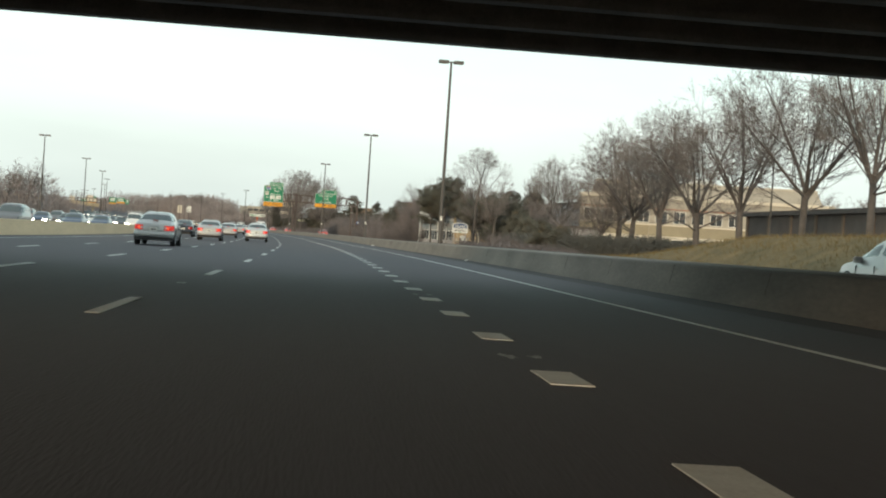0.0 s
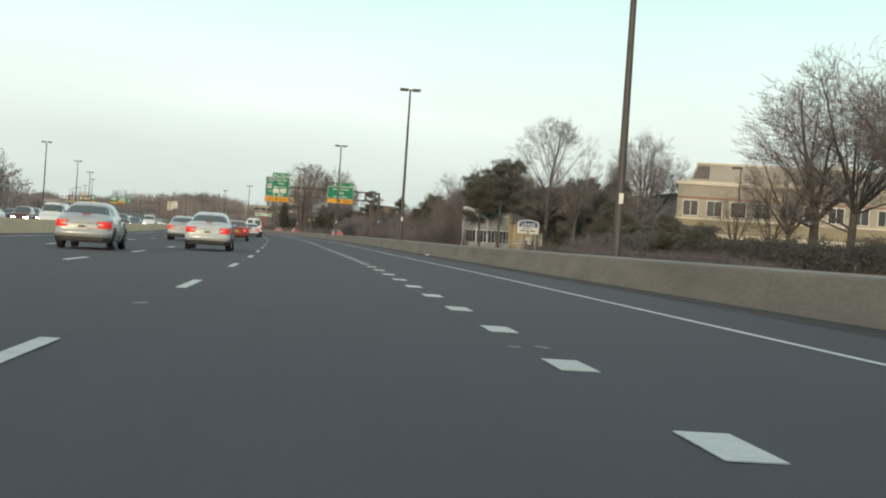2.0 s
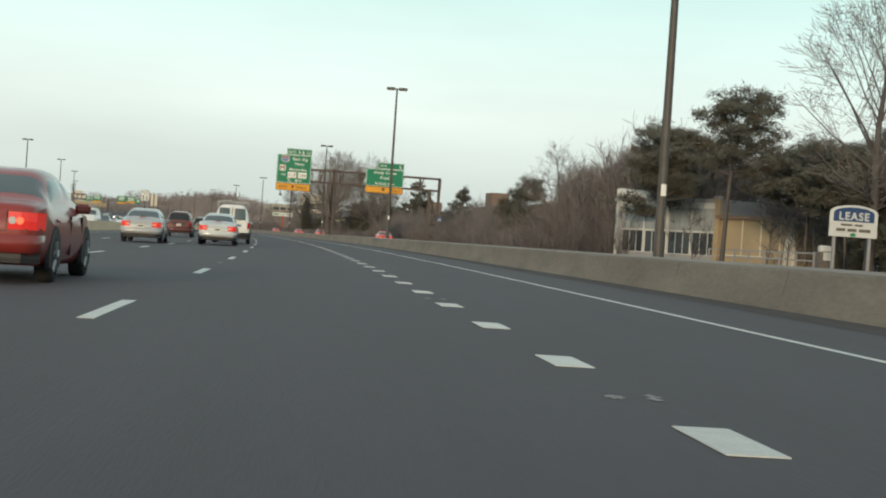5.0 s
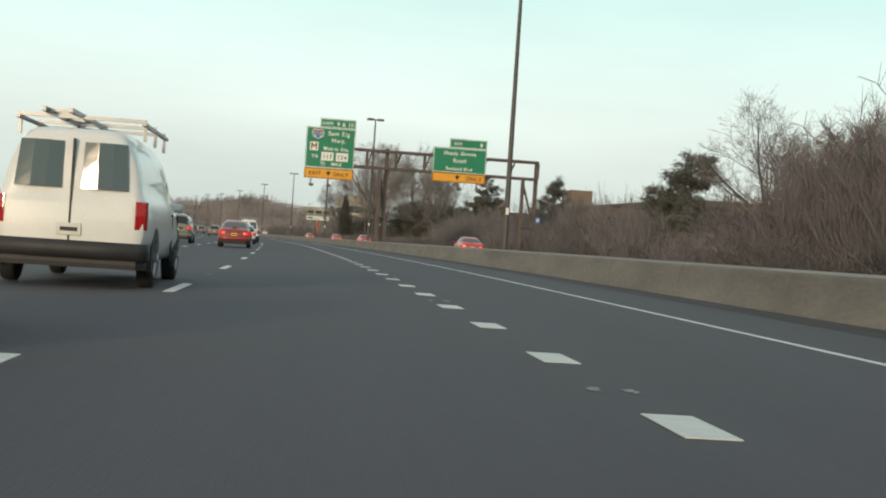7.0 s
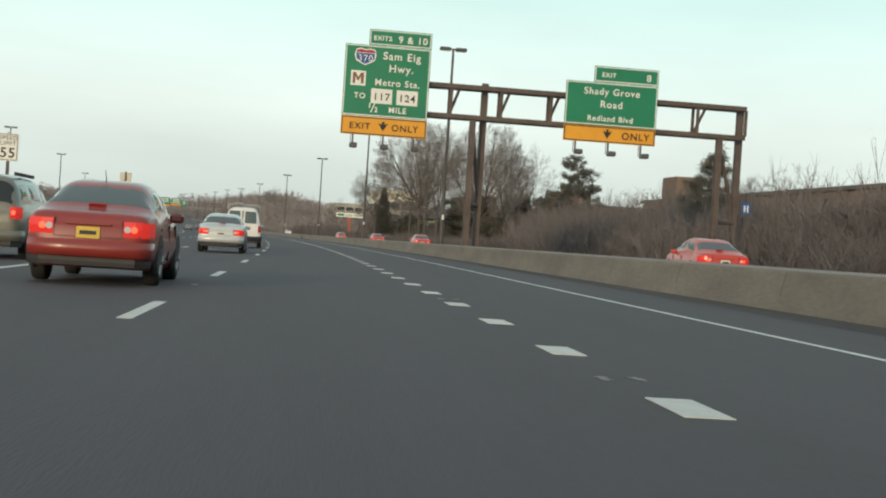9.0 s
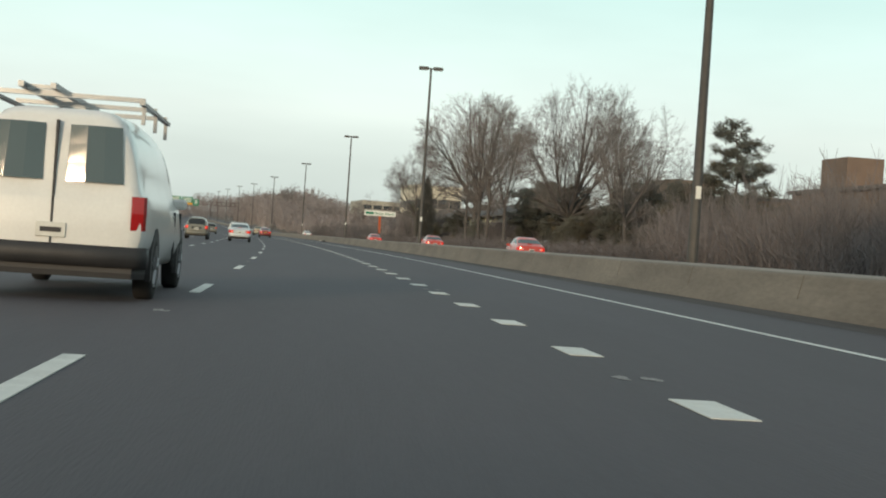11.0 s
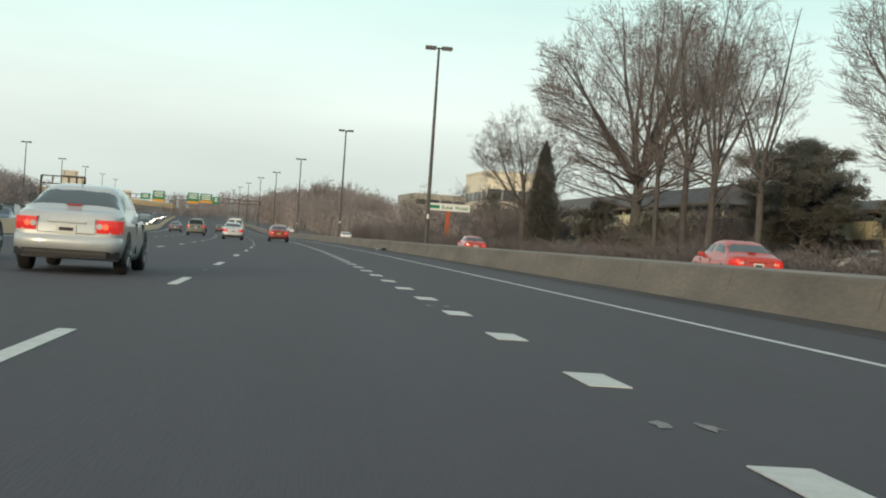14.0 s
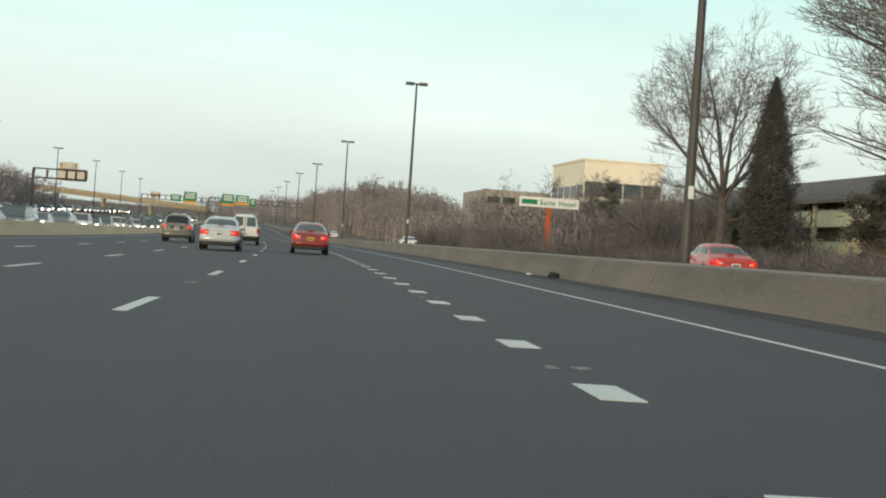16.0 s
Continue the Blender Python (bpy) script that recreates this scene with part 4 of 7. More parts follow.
def car(kind, paint, label, group="", lit_tail=False, lit_head=False, plate="plate", plain=False, name=None):
    k, spec = KINDS[kind], SHELLS[kind]
    th = thing(name or {"sedan": "sedan_car", "suv": "suv_car", "minivan": "minivan_car", "van": "van", "pickup": "pickup_truck"}[kind], label, "van" if kind == "van" else "car", group)
    shell, paint_mat = Shell(spec), PAINTS[paint]
    part("body", shell.skin(), paint_mat, th, flat=False)
    y0, y1 = spec["half"][0][0], spec["half"][-1][0]
    deg = radians
    zr = max(v for _, v in spec["top"])
    if spec["rear"]:
        ya, yb = spec["rear"]
        part("rear_window", shell.sheet(lambda u, v: ya + (yb - ya) * v, lambda u, v: deg(40 + 4 * v + (100 - 8 * v) * u), 10, 5), M["dark_glass" if kind in ("minivan", "suv") else "glass"], th, flat=False)
    else:
        for sx in (-1, 1):
            part("rear_window", pane([(sx * 0.42 - 0.3, y0 + 0.0, 1.26), (sx * 0.42 + 0.3, y0 + 0.0, 1.26), (sx * 0.40 + 0.27, y0 + 0.06, 1.86), (sx * 0.40 - 0.27, y0 + 0.06, 1.86)], (0, -1, 0.1)), M["glass"], th)
        part("door_seam", boxes((-0.012, 0.012, y0 - 0.02, y0 + 0.1, 0.55, 1.9)), M["trim"], th)
        rack = part("roof_rack", boxes(*[(-0.82, 0.82, y - 0.03, y + 0.03, zr + 0.1, zr + 0.15) for y in (-2.1, -0.9, 0.3)], (-0.84, -0.78, -2.3, 0.6, zr + 0.06, zr + 0.1), (0.78, 0.84, -2.3, 0.6, zr + 0.06, zr + 0.1), *[(sx * 0.81 - 0.02, sx * 0.81 + 0.02, y - 0.03, y + 0.03, zr - 0.14, zr + 0.1) for sx in (-1, 1) for y in (-2.1, -0.9, 0.3)]), M["rim"], th, "grey roof rack")
        part("ladder", boxes((-0.5, -0.44, -2.4, 0.8, zr + 0.16, zr + 0.22), (-0.16, -0.1, -2.4, 0.8, zr + 0.16, zr + 0.22), *[(-0.44, -0.16, y, y + 0.04, zr + 0.17, zr + 0.21) for y in (-2.2, -1.7, -1.2, -0.7, -0.2, 0.3)]), M["rim"], rack)
    fa, fb = spec["front"]
    part("windscreen", shell.sheet(lambda u, v: fa + (fb - fa) * v, lambda u, v: deg(38 + 4 * v + (104 - 8 * v) * u), 10, 5), M["glass"], th, flat=False)
    for sx in (-1, 1):
        for b0, b1, t0, t1 in spec["sides"]:
            part("side_window", shell.sheet(lambda u, v: (b0 + (b1 - b0) * u) * (1 - v) + (t0 + (t1 - t0) * u) * v, (lambda u, v: deg(11 + 37 * v)) if sx > 0 else (lambda u, v: deg(169 - 37 * v)), 6, 4), M["glass"], th, flat=False)
        ym = spec["sides"][-1][1]
        xm = shell.high(ym, deg(10)).x
        zm = shell.value("belt", ym)
        if not plain:
            part("door_mirror", boxes((sx * (xm - 0.02), sx * (xm + 0.19), ym - 0.26, ym - 0.13, zm + 0.0, zm + 0.14), bevel=0.035), paint_mat, th)
            for yh in (-0.32, -1.2) if kind in ("sedan", "minivan") else (0.3,):
                xh = shell.low(yh, 0.82).x
                part("door_handle", boxes((sx * (xh - 0.02), sx * (xh + 0.018), yh, yh + 0.18, zm - 0.13, zm - 0.095), bevel=0.008), paint_mat, th)
            for yd in (spec["sides"][-1][0] - 0.04, spec["sides"][-1][1] - 0.02):
                xs = max(shell.low(yd, w).x for w in (0.3, 0.6))
                part("door_seam", boxes((sx * (xs - 0.03), sx * (xs + 0.0015), yd - 0.006, yd + 0.006, 0.34, zm - 0.05)), M["trim"], th)
        for y in k["axles"]:
            r = k["wheel"]
            wx = shell.low(y, 0.4).x - 0.10
            wheel(th, sx * wx, y, r, sx, plain)
            if plain:
                continue
            bm = bmesh.new()
            n = 20
            rows = []
            for dx, rr in ((0.107, r + 0.015), (0.107, r + 0.062), (0.05, r + 0.075)):
                rows.append([bm.verts.new((sx * (wx + dx), y + rr * math.cos(math.pi * (i / n * 1.24 - 0.12)), r + 0.015 + rr * math.sin(math.pi * (i / n * 1.24 - 0.12)))) for i in range(n + 1)])
            for a, b in zip(rows, rows[1:]):
                for i in range(n):
                    bm.faces.new((a[i], a[i + 1], b[i + 1], b[i]))
            bm.faces.new(rows[0])
            bmesh.ops.recalc_face_normals(bm, faces=bm.faces)
            part("wheel_arch", bm, M["trim"], th)
    xi, za, zc, back = spec["lamp"]
    half = lambda y: shell.value("half", y)
    for sx in (-1, 1):
        path = [(sx * xi, y0 - 0.018), (sx * (half(y0) * 0.9), y0 - 0.016), (sx * (half(y0) + 0.015), y0 + 0.012), (sx * (half(y0 + 0.07) + 0.006), y0 + 0.07)]
        if back > 0.1:
            path.append((sx * (half(y0 + back) + 0.002), y0 + back))
        lamp = part("tail_lamp", ribbon(path, za, zc), M["tail_lit"] if lit_tail else M["tail"], th)
        if not plain:
            cx, cz, rr = xi + 0.62 * (half(y0) - xi), (za + zc) / 2, min(0.05, (zc - za) * 0.24)
            if lit_tail:
                part("bulb", tubes(((sx * cx, y0 - 0.018, cz), (sx * cx, y0 - 0.026, cz), rr, rr * 0.8), sides=12), M["bulb_lit"], lamp)
            if kind == "sedan":
                part("reverse_lamp", tubes(((sx * (xi + 0.05), y0 - 0.018, cz), (sx * (xi + 0.05), y0 - 0.027, cz), 0.05, 0.044), sides=12), M["lens"], lamp)
        part("headlamp", ribbon([(sx * 0.36, y1 + 0.014), (sx * half(y1) * 0.95, y1 + 0.012), (sx * (half(y1 - 0.1) + 0.008), y1 - 0.1), (sx * (half(y1 - 0.28) + 0.004), y1 - 0.28)], 0.56, 0.69), M["head_lit"] if lit_head else M["lens"], th)
    part("front_bumper", ribbon([(x, y) for x, y in ((-half(y1 - 0.15) - 0.02, y1 - 0.15), (-half(y1), y1 + 0.0), (-0.3, y1 + 0.045), (0.3, y1 + 0.045), (half(y1), y1 + 0.0), (half(y1 - 0.15) + 0.02, y1 - 0.15))], 0.30, 0.50, 0.12), paint_mat, th, flat=False)
    part("grille", boxes((-0.40, 0.40, y1 - 0.04, y1 + 0.03, 0.52, 0.64), bevel=0.02), M["trim"], th)
    part("rear_bumper", ribbon([(-half(y0 + 0.3) - 0.014, y0 + 0.3), (-half(y0 + 0.08) - 0.02, y0 + 0.08), (-half(y0) * 0.93, y0 - 0.045), (-0.25, y0 - 0.065), (0.25, y0 - 0.065), (half(y0) * 0.93, y0 - 0.045), (half(y0 + 0.08) + 0.02, y0 + 0.08), (half(y0 + 0.3) + 0.014, y0 + 0.3)], 0.38, 0.60, 0.1), paint_mat if kind != "van" else M["trim"], th, flat=False)
    if plain:
        return th
    part("lower_valance", ribbon([(-half(y0 + 0.2), y0 + 0.2), (-half(y0) * 0.92, y0 - 0.0), (half(y0) * 0.92, y0 - 0.0), (half(y0 + 0.2), y0 + 0.2)], 0.26, 0.38, 0.1), M["trim"], th, "black lower valance")
    number = part("number_plate", boxes((-0.155, 0.155, y0 - 0.034, y0 - 0.01, k["plate_z"] - 0.078, k["plate_z"] + 0.078), bevel=0.006), M[plate], th)
    part("plate_bar", boxes((-0.11, 0.11, y0 - 0.038, y0 - 0.0345, k["plate_z"] - 0.026, k["plate_z"] + 0.026)), M["trim"], number)
    if kind == "sedan":
        part("trunk_seam", boxes((-0.44, 0.44, y0 - 0.016, y0 + 0.06, 0.635, 0.645), (-0.446, -0.438, y0 - 0.016, y0 + 0.06, 0.645, 0.88), (0.438, 0.446, y0 - 0.016, y0 + 0.06, 0.645, 0.88)), M["trim"], th)
        part("garnish", boxes((-0.3, 0.3, y0 - 0.03, y0 + 0.02, 0.80, 0.83), bevel=0.008), paint_mat, th)
        part("high_brake_lamp", boxes((-0.12, 0.12, -1.62, -1.56, 1.085, 1.105)), M["tail"], th)
        part("aerial", tubes(((0, -0.9, 1.42), (0, -1.06, 1.58), 0.008, 0.004), sides=5), M["trim"], th)
    if kind in ("suv", "minivan"):
        part("roof_rails", boxes((-0.60, -0.55, -1.7, 0.2, zr - 0.03, zr + 0.04), (0.55, 0.60, -1.7, 0.2, zr - 0.03, zr + 0.04)), M["trim"], th)
        part("plate_recess", boxes((-0.4, -0.17, y0 - 0.014, y0 + 0.02, k["plate_z"] + 0.02, k["plate_z"] + 0.16), (0.17, 0.4, y0 - 0.014, y0 + 0.02, k["plate_z"] + 0.02, k["plate_z"] + 0.16)), M["trim"], th)
    return th


def park(ob, s, d, turn=0.0):
    ob.matrix_world = at(s, d, 0.0, turn)
    return ob


def drive(first, *spots):
    """One car at the first spot and its like at the others: (along, across)."""
    for s, d in spots:
        copy_thing(first, at(s, d, 0.0, 0.0))


SPOTS = dict(red=((155.2, -3.8), (266, -2.9), (503, 0.6)), white=((109.5, -3.4), (200.5, -3.2), (298, -3.0), (408, -3.44), (499, -3.3)),
             van=((211.5, -2.9), (318, -2.9), (533, -3.1)), minivan=((276, -6.65), (411.6, -6.87), (526, -7.1)), silver=((62, -6.6), (100, -6.6), (139, -6.5), (196.5, -6.2)))
for key, one in (("red", car("sedan", "red", "red compact sedan with lit tail lamps in the lane beside", "motorway cars", lit_tail=True, plate="plate_yellow")),
                 ("white", car("sedan", "pearl", "silvery white sedan with glowing tail lamps", "motorway cars", lit_tail=True)),
                 ("van", car("van", "white", "white panel van with a ladder rack on its roof", "motorway cars")),
                 ("minivan", car("minivan", "champagne", "champagne-grey minivan with dark rear window", "motorway cars", lit_tail=True)),
                 ("silver", car("sedan", "silver", "silver sedan with lit tail lamps", "motorway cars", lit_tail=True))):
    park(one, *SPOTS[key][0])
    drive(one, *SPOTS[key][1:])
park(car("minivan", "maroon", "maroon minivan with dark windows", "motorway cars"), 233, -6.9)
park(car("sedan", "dark", "dark blue sedan in a far lane", "motorway cars"), 123, -9.9)
park(car("pickup", "gold", "tan pickup truck far ahead"), 575, 3.4)
park(car("sedan", "maroon", "dull red sedan far ahead"), 640, -2.9)
park(car("sedan", "grey", "grey sedan far ahead on the road"), 575, -10.5)
park(car("sedan", "dark", "dark sedan far ahead on the road"), 610, -6.6)
coupe = park(car("sedan", "bright_red", "bright red coupe on the local road behind the barrier", "local road cars", lit_tail=True), 486.5, 15.0)
drive(coupe, (289.6, 13.3), (379.5, 13.6), (425.5, 14.0))
park(car("sedan", "white", "white sedan on the local road", "local road cars"), 590, 15.0)
park(car("sedan", "white", "white sedan on the local road", "local road cars"), 700, 14.8)
park(car("sedan", "white", "white sedan on the local road beside the barrier", "local road cars"), 29.0, 12.9)
park(car("sedan", "white", "white sedan parked beyond the local road", "parked cars"), 405, 30.5, 70)
park(car("sedan", "silver", "silver sedan parked before the hotel", "parked cars"), 452, 31.0, 80)

# oncoming traffic, nose towards the camera
rnd = random.Random(11)
fleet = [car("sedan", "silver", "silver sedan with its headlamps on", "oncoming cars", lit_head=True, plain=True), car("sedan", "dark", "dark sedan with its headlamps on", "oncoming cars", lit_head=True, plain=True),
         car("sedan", "white", "white sedan with its headlamps on", "oncoming cars", lit_head=True, plain=True), car("suv", "grey", "grey sport utility car with its headlamps on", "oncoming cars", lit_head=True, plain=True),
         car("minivan", "white", "white minivan with its headlamps on", "oncoming cars", lit_head=True, plain=True), car("sedan", "blue", "blue sedan with its headlamps on", "oncoming cars", lit_head=True, plain=True),
         car("suv", "maroon", "maroon sport utility car with its headlamps on", "oncoming cars", lit_head=True, plain=True), car("van", "white", "white van with its headlamps on", "oncoming cars", lit_head=True, plain=True)]
used = set()
for lane in range(4):
    s = 60 + rnd.uniform(0, 12)
    while s < 560:
        i = rnd.choices(range(8), (3, 6, 1, 4, 1, 4, 3, 1))[0]
        m = at(s, -18.2 - 3.65 * lane + rnd.uniform(-0.3, 0.3), 0, 180 + rnd.uniform(-1, 1))
        if i in used:
            copy_thing(fleet[i], m)
        else:
            fleet[i].matrix_world = m
            used.add(i)
        s += rnd.uniform(10.5, 24) if s > 300 else rnd.uniform(13, 34)


def far_car(kind, paint, label, lamp):
    """A queueing car far down the road: body, glasshouse, lamps and wheels."""
    k = KINDS[kind]
    th = thing("queueing_car", label, "car", "oncoming cars")
    rings = []
    for y, z0, z1, w in k["stations"]:
        h = z1 - z0
        half = [(0.82 * w, z0), (w, z0 + 0.4 * h), (0.93 * w, z0 + 0.9 * h), (0.75 * w, z1)]
        rings.append([(x, y, z) for x, z in half] + [(-x, y, z) for x, z in half[::-1]])
    part("body", loft(rings), PAINTS[paint], th, flat=False)
    yr, yf, ryr, ryf, zb, zr, wb, wr = k["cabin"]
    part("glasshouse", loft([[(w, a, z), (w, b, z), (-w, b, z), (-w, a, z)] for w, a, b, z in ((wb, yr, yf, zb - 0.05), (wr + 0.03, ryr, ryf, zr - 0.08))]), M["glass"], th)
    part("roof_panel", boxes((-wr, wr, ryr, ryf, zr - 0.08, zr), bevel=0.03), PAINTS[paint], th)
    y1, w1 = k["stations"][-1][0], k["stations"][-2][3]
    for sx in (-1, 1):
        part("headlamp", boxes((sx * (w1 - 0.36), sx * (w1 - 0.0), y1 - 0.16, y1 + 0.04, 0.56, 0.76), bevel=0.03), M[lamp], th)
        for y in k["axles"]:
            part("wheel", tubes(((sx * (w1 - 0.2), y, k["wheel"]), (sx * (w1 + 0.06), y, k["wheel"]), k["wheel"], k["wheel"]), sides=12), M["rubber"], th)
    return th


queue = [far_car(kind, paint, f"{paint} {word} with its headlamps on, queueing far ahead", lamp) for kind, paint, word, lamp in (("sedan", "silver", "sedan", "head_lit"), ("sedan", "dark", "sedan", "head_dim"), ("suv", "white", "sport utility car", "head_lit"), ("minivan", "grey", "minivan", "head_dim"), ("sedan", "gold", "sedan", "head_dim"), ("sedan", "maroon", "sedan", "head_lit"), ("suv", "dark", "sport utility car", "head_lit"))]
used = set()
for d in (-41.8, -45.4):
    s = 400 + rnd.uniform(0, 9)
    while s < 940:
        copy_thing(rnd.choice(queue[2:]), at(s, d + rnd.uniform(-0.3, 0.3), 0, 180 + rnd.uniform(-1, 1)))
        s += rnd.uniform(11, 26)
for lane in range(4):
    s = (446, 180, 470, 600)[lane] + rnd.uniform(0, 9)
    while s < 950:
        i = rnd.randrange(7)
        m = at(s, -18.2 - 3.65 * lane + rnd.uniform(-0.3, 0.3), 0, 180 + rnd.uniform(-1, 1))
        if i in used:
            copy_thing(queue[i], m)
        else:
            queue[i].matrix_world = m
            used.add(i)
        s += rnd.uniform(13, 19) if s < 440 else rnd.uniform(8, 13) if s < 640 else rnd.uniform(14, 27)


# litter swept against the barrier
def debris(name, label, mat, s, d, size, seed):
    r = random.Random(seed)
    bm = bmesh.new()
    bmesh.ops.create_icosphere(bm, subdivisions=2, radius=1.0)
    for v in bm.verts:
        v.co *= r.uniform(0.75, 1.15)
        v.co = Vector((v.co.x * size[0], v.co.y * size[1], max(-0.25, v.co.z) * size[2] + 0.25 * size[2]))
    ob = new(name, mesh_of(bm, name, M[mat], flat=False))
    tagged(ob, label, "litter")
    ob.matrix_world = at(s, d, 0.004, r.uniform(0, 180))


debris("tyre_scrap", "black crumpled scrap of tyre against the barrier", "rubber", 478.0, 7.4, (0.22, 0.2, 0.15), 1)
debris("litter_scrap", "torn white scrap of litter on the hard shoulder", "white", 481.0, 7.19, (0.22, 0.1, 0.05), 2)
debris("litter_scrap", "torn white scrap of litter on the hard shoulder", "white", 130.6, 7.42, (0.05, 0.16, 0.06), 3)
debris("litter_scrap", "torn white scrap of litter on the hard shoulder", "white", 63.3, 7.3, (0.06, 0.09, 0.05), 4)

# dry grass standing on the bank
r = random.Random(6)
store = ([], [])
for _ in range(14000):
    s, d = r.uniform(34, 116), r.uniform(21.2, 31)
    p = place(s, d, 0.0)
    hgt, w, lean = r.uniform(0.12, 0.34), r.uniform(0.01, 0.025), Vector((r.uniform(-0.16, 0.16), r.uniform(-0.16, 0.16), 0))
    way = Vector((math.cos(s * 91), math.sin(s * 91), 0)) * w
    base = len(store[0])
    store[0].extend((p - way, p + way, p + lean + Vector((0, 0, hgt))))
    store[1].append((base, base + 1, base + 2))
tufts = new("dry_grass", raw("dry_grass", *store, M["grass"]))
tagged(tufts, "rough tussocks of dry tan winter grass", "grass", kind="stuff")


# ---------------------------------------------------------------- plants
def limb(store, a, b, ra, rb, sides):
    """Adds one tapered piece of a branch to the lists of points and faces."""
    verts, faces = store
    way = (b - a).normalized()
    side = way.orthogonal().normalized()
    up = way.cross(side)
    base = len(verts)
    if sides == 2:
        side = (side * math.cos(base) + up * math.sin(base)) * 1.3
        verts += [a - side * ra, a + side * ra, b + side * rb, b - side * rb]
        faces.append((base, base + 1, base + 2, base + 3))
        return
    for p, r in ((a, ra), (b, rb)):
        for i in range(sides):
            t = 2 * math.pi * i / sides
            verts.append(p + (side * math.cos(t) + up * math.sin(t)) * r)
    for i in range(sides):
        j = (i + 1) % sides
        faces.append((base + i, base + j, base + sides + j, base + sides + i))


def bare_tree(seed, height, fork, radius, leaders=4, tilt=0.42, lower=0, girth=0.02, kids=(9, 8, 6, 3), fine=0.0075, rough=0.16):
    """A leafless broadleaf tree whose limbs run out to a rounded crown: trunk and limbs in one list, the twigs in another."""
    r = random.Random(seed)
    wood, twigs = ([], []), ([], [])
    mid = fork + 0.40 * (height - fork)
    low, high = mid - 0.72 * fork, height - mid

    def reach(p, way):
        """How far it is from p along way to the crown's outline."""
        step = radius * 0.08
        for i in range(60):
            q = p + way * (step * i)
            v = (q.z - mid) / (high if q.z > mid else low)
            if (q.x * q.x + q.y * q.y) / (radius * radius) + v * v > 1 and i > 1 and (q.z > mid or q.x * q.x + q.y * q.y > radius * radius * 0.3):
                return step * i
        return step * 20

    def swing(way, angle):
        turn = r.uniform(0, 2 * math.pi)
        side = way.orthogonal().normalized()
        side = side * math.cos(turn) + way.cross(side) * math.sin(turn)
        return (way * math.cos(angle) + side * math.sin(angle)).normalized()

    def grow(p, way, length, rad, level):
        pieces = (6, 4, 3, 2, 1)[level - 1]
        sides = (7, 4, 3, 2, 2)[level - 1]
        store = wood if level < 3 else twigs
        wander = (0.11, 0.12, 0.11, 0.1, 0.08)[level - 1]
        pts = [p]
        for i in range(pieces):
            way = (way + Vector((r.uniform(-wander, wander), r.uniform(-wander, wander), r.uniform(-wander, wander) * 0.7 + (0.04, 0.06, 0.05, 0.03, 0.0)[level - 1]))).normalized()
            q = p + way * (length / pieces)
            limb(store, p, q, max(rad * (1 - 0.85 * i / pieces), fine), max(rad * (1 - 0.85 * (i + 1) / pieces), fine * 0.7), sides)
            p = q
            pts.append(p)
        if level > 4:
            return
        n = kids[level - 1]
        for j in range(n):
            t = (0.06 if level == 1 else 0.15) + (0.9 if level == 1 else 0.82) * (j + r.uniform(0.1, 0.9)) / n
            i = min(int(t * pieces), pieces - 1)
            q = pts[i].lerp(pts[i + 1], t * pieces - i)
            along = (pts[i + 1] - pts[i]).normalized()
            out = swing(along, r.uniform(0.5, 0.98))
            if level == 1:
                axis = Vector((q.x, q.y, 0))
                out = (out + axis * (0.45 / max(1.0, axis.length))).normalized()
            if out.z < -0.1:
                out.z *= -0.4
                out.normalize()
            most = length * (0.85, 0.62, 0.58, 0.6)[level - 1] * r.uniform(0.75, 1.15) * (1.12 - 0.55 * t)
            long = min(reach(q, out) * r.uniform(1 - rough, 1 + rough * 0.6), most) if level < 4 else most
            if level < 4 and long < 0.7 and r.random() < 0.55:
                continue
            grow(q, out, max(long, 0.5), max(rad * (1 - 0.85 * t) * r.uniform(0.34, 0.52), fine), level + 1)

    base = Vector((0, 0, -0.3))
    lean = Vector((r.uniform(-0.05, 0.05), r.uniform(-0.05, 0.05), 1)).normalized()
    rad, p = height * girth, base
    for i in range(4):
        q = p + (lean + Vector((r.uniform(-0.03, 0.03), r.uniform(-0.03, 0.03), 0))) * ((fork * r.uniform(0.95, 1.05) + 0.3) / 4)
        limb(wood, p, q, rad * (1.25 if i == 0 else 1.04 - 0.05 * i), rad * (1.0 - 0.05 * i), 9)
        p = q
    for j in range(leaders):
        t = 2 * math.pi * (j + r.uniform(-0.25, 0.25)) / leaders
        a = r.uniform(0.5, 1.2) * tilt if j else 0.42 * tilt
        way = (lean * math.cos(a) + Vector((math.cos(t), math.sin(t), 0)) * math.sin(a)).normalized()
        start = p - lean * (r.uniform(0, 0.18) * fork if j else 0.0)
        grow(start, way, reach(start, way) * r.uniform(1 - rough, 1.0 + rough * 0.5), rad * (0.85 if leaders == 1 else 0.55 if j == 0 else r.uniform(0.42, 0.62)), 1)
    for j in range(lower):
        t = r.uniform(0, 2 * math.pi)
        start = base.lerp(p, r.uniform(0.6, 0.98))
        way = Vector((math.cos(t), math.sin(t), r.uniform(0.05, 0.55))).normalized()
        grow(start, way, radius * r.uniform(0.7, 1.05), rad * r.uniform(0.22, 0.36), 2)
    return raw("trunk", wood[0], wood[1], M["bark"], True), raw("crown", twigs[0], twigs[1], M["twig"])


TREES = {}


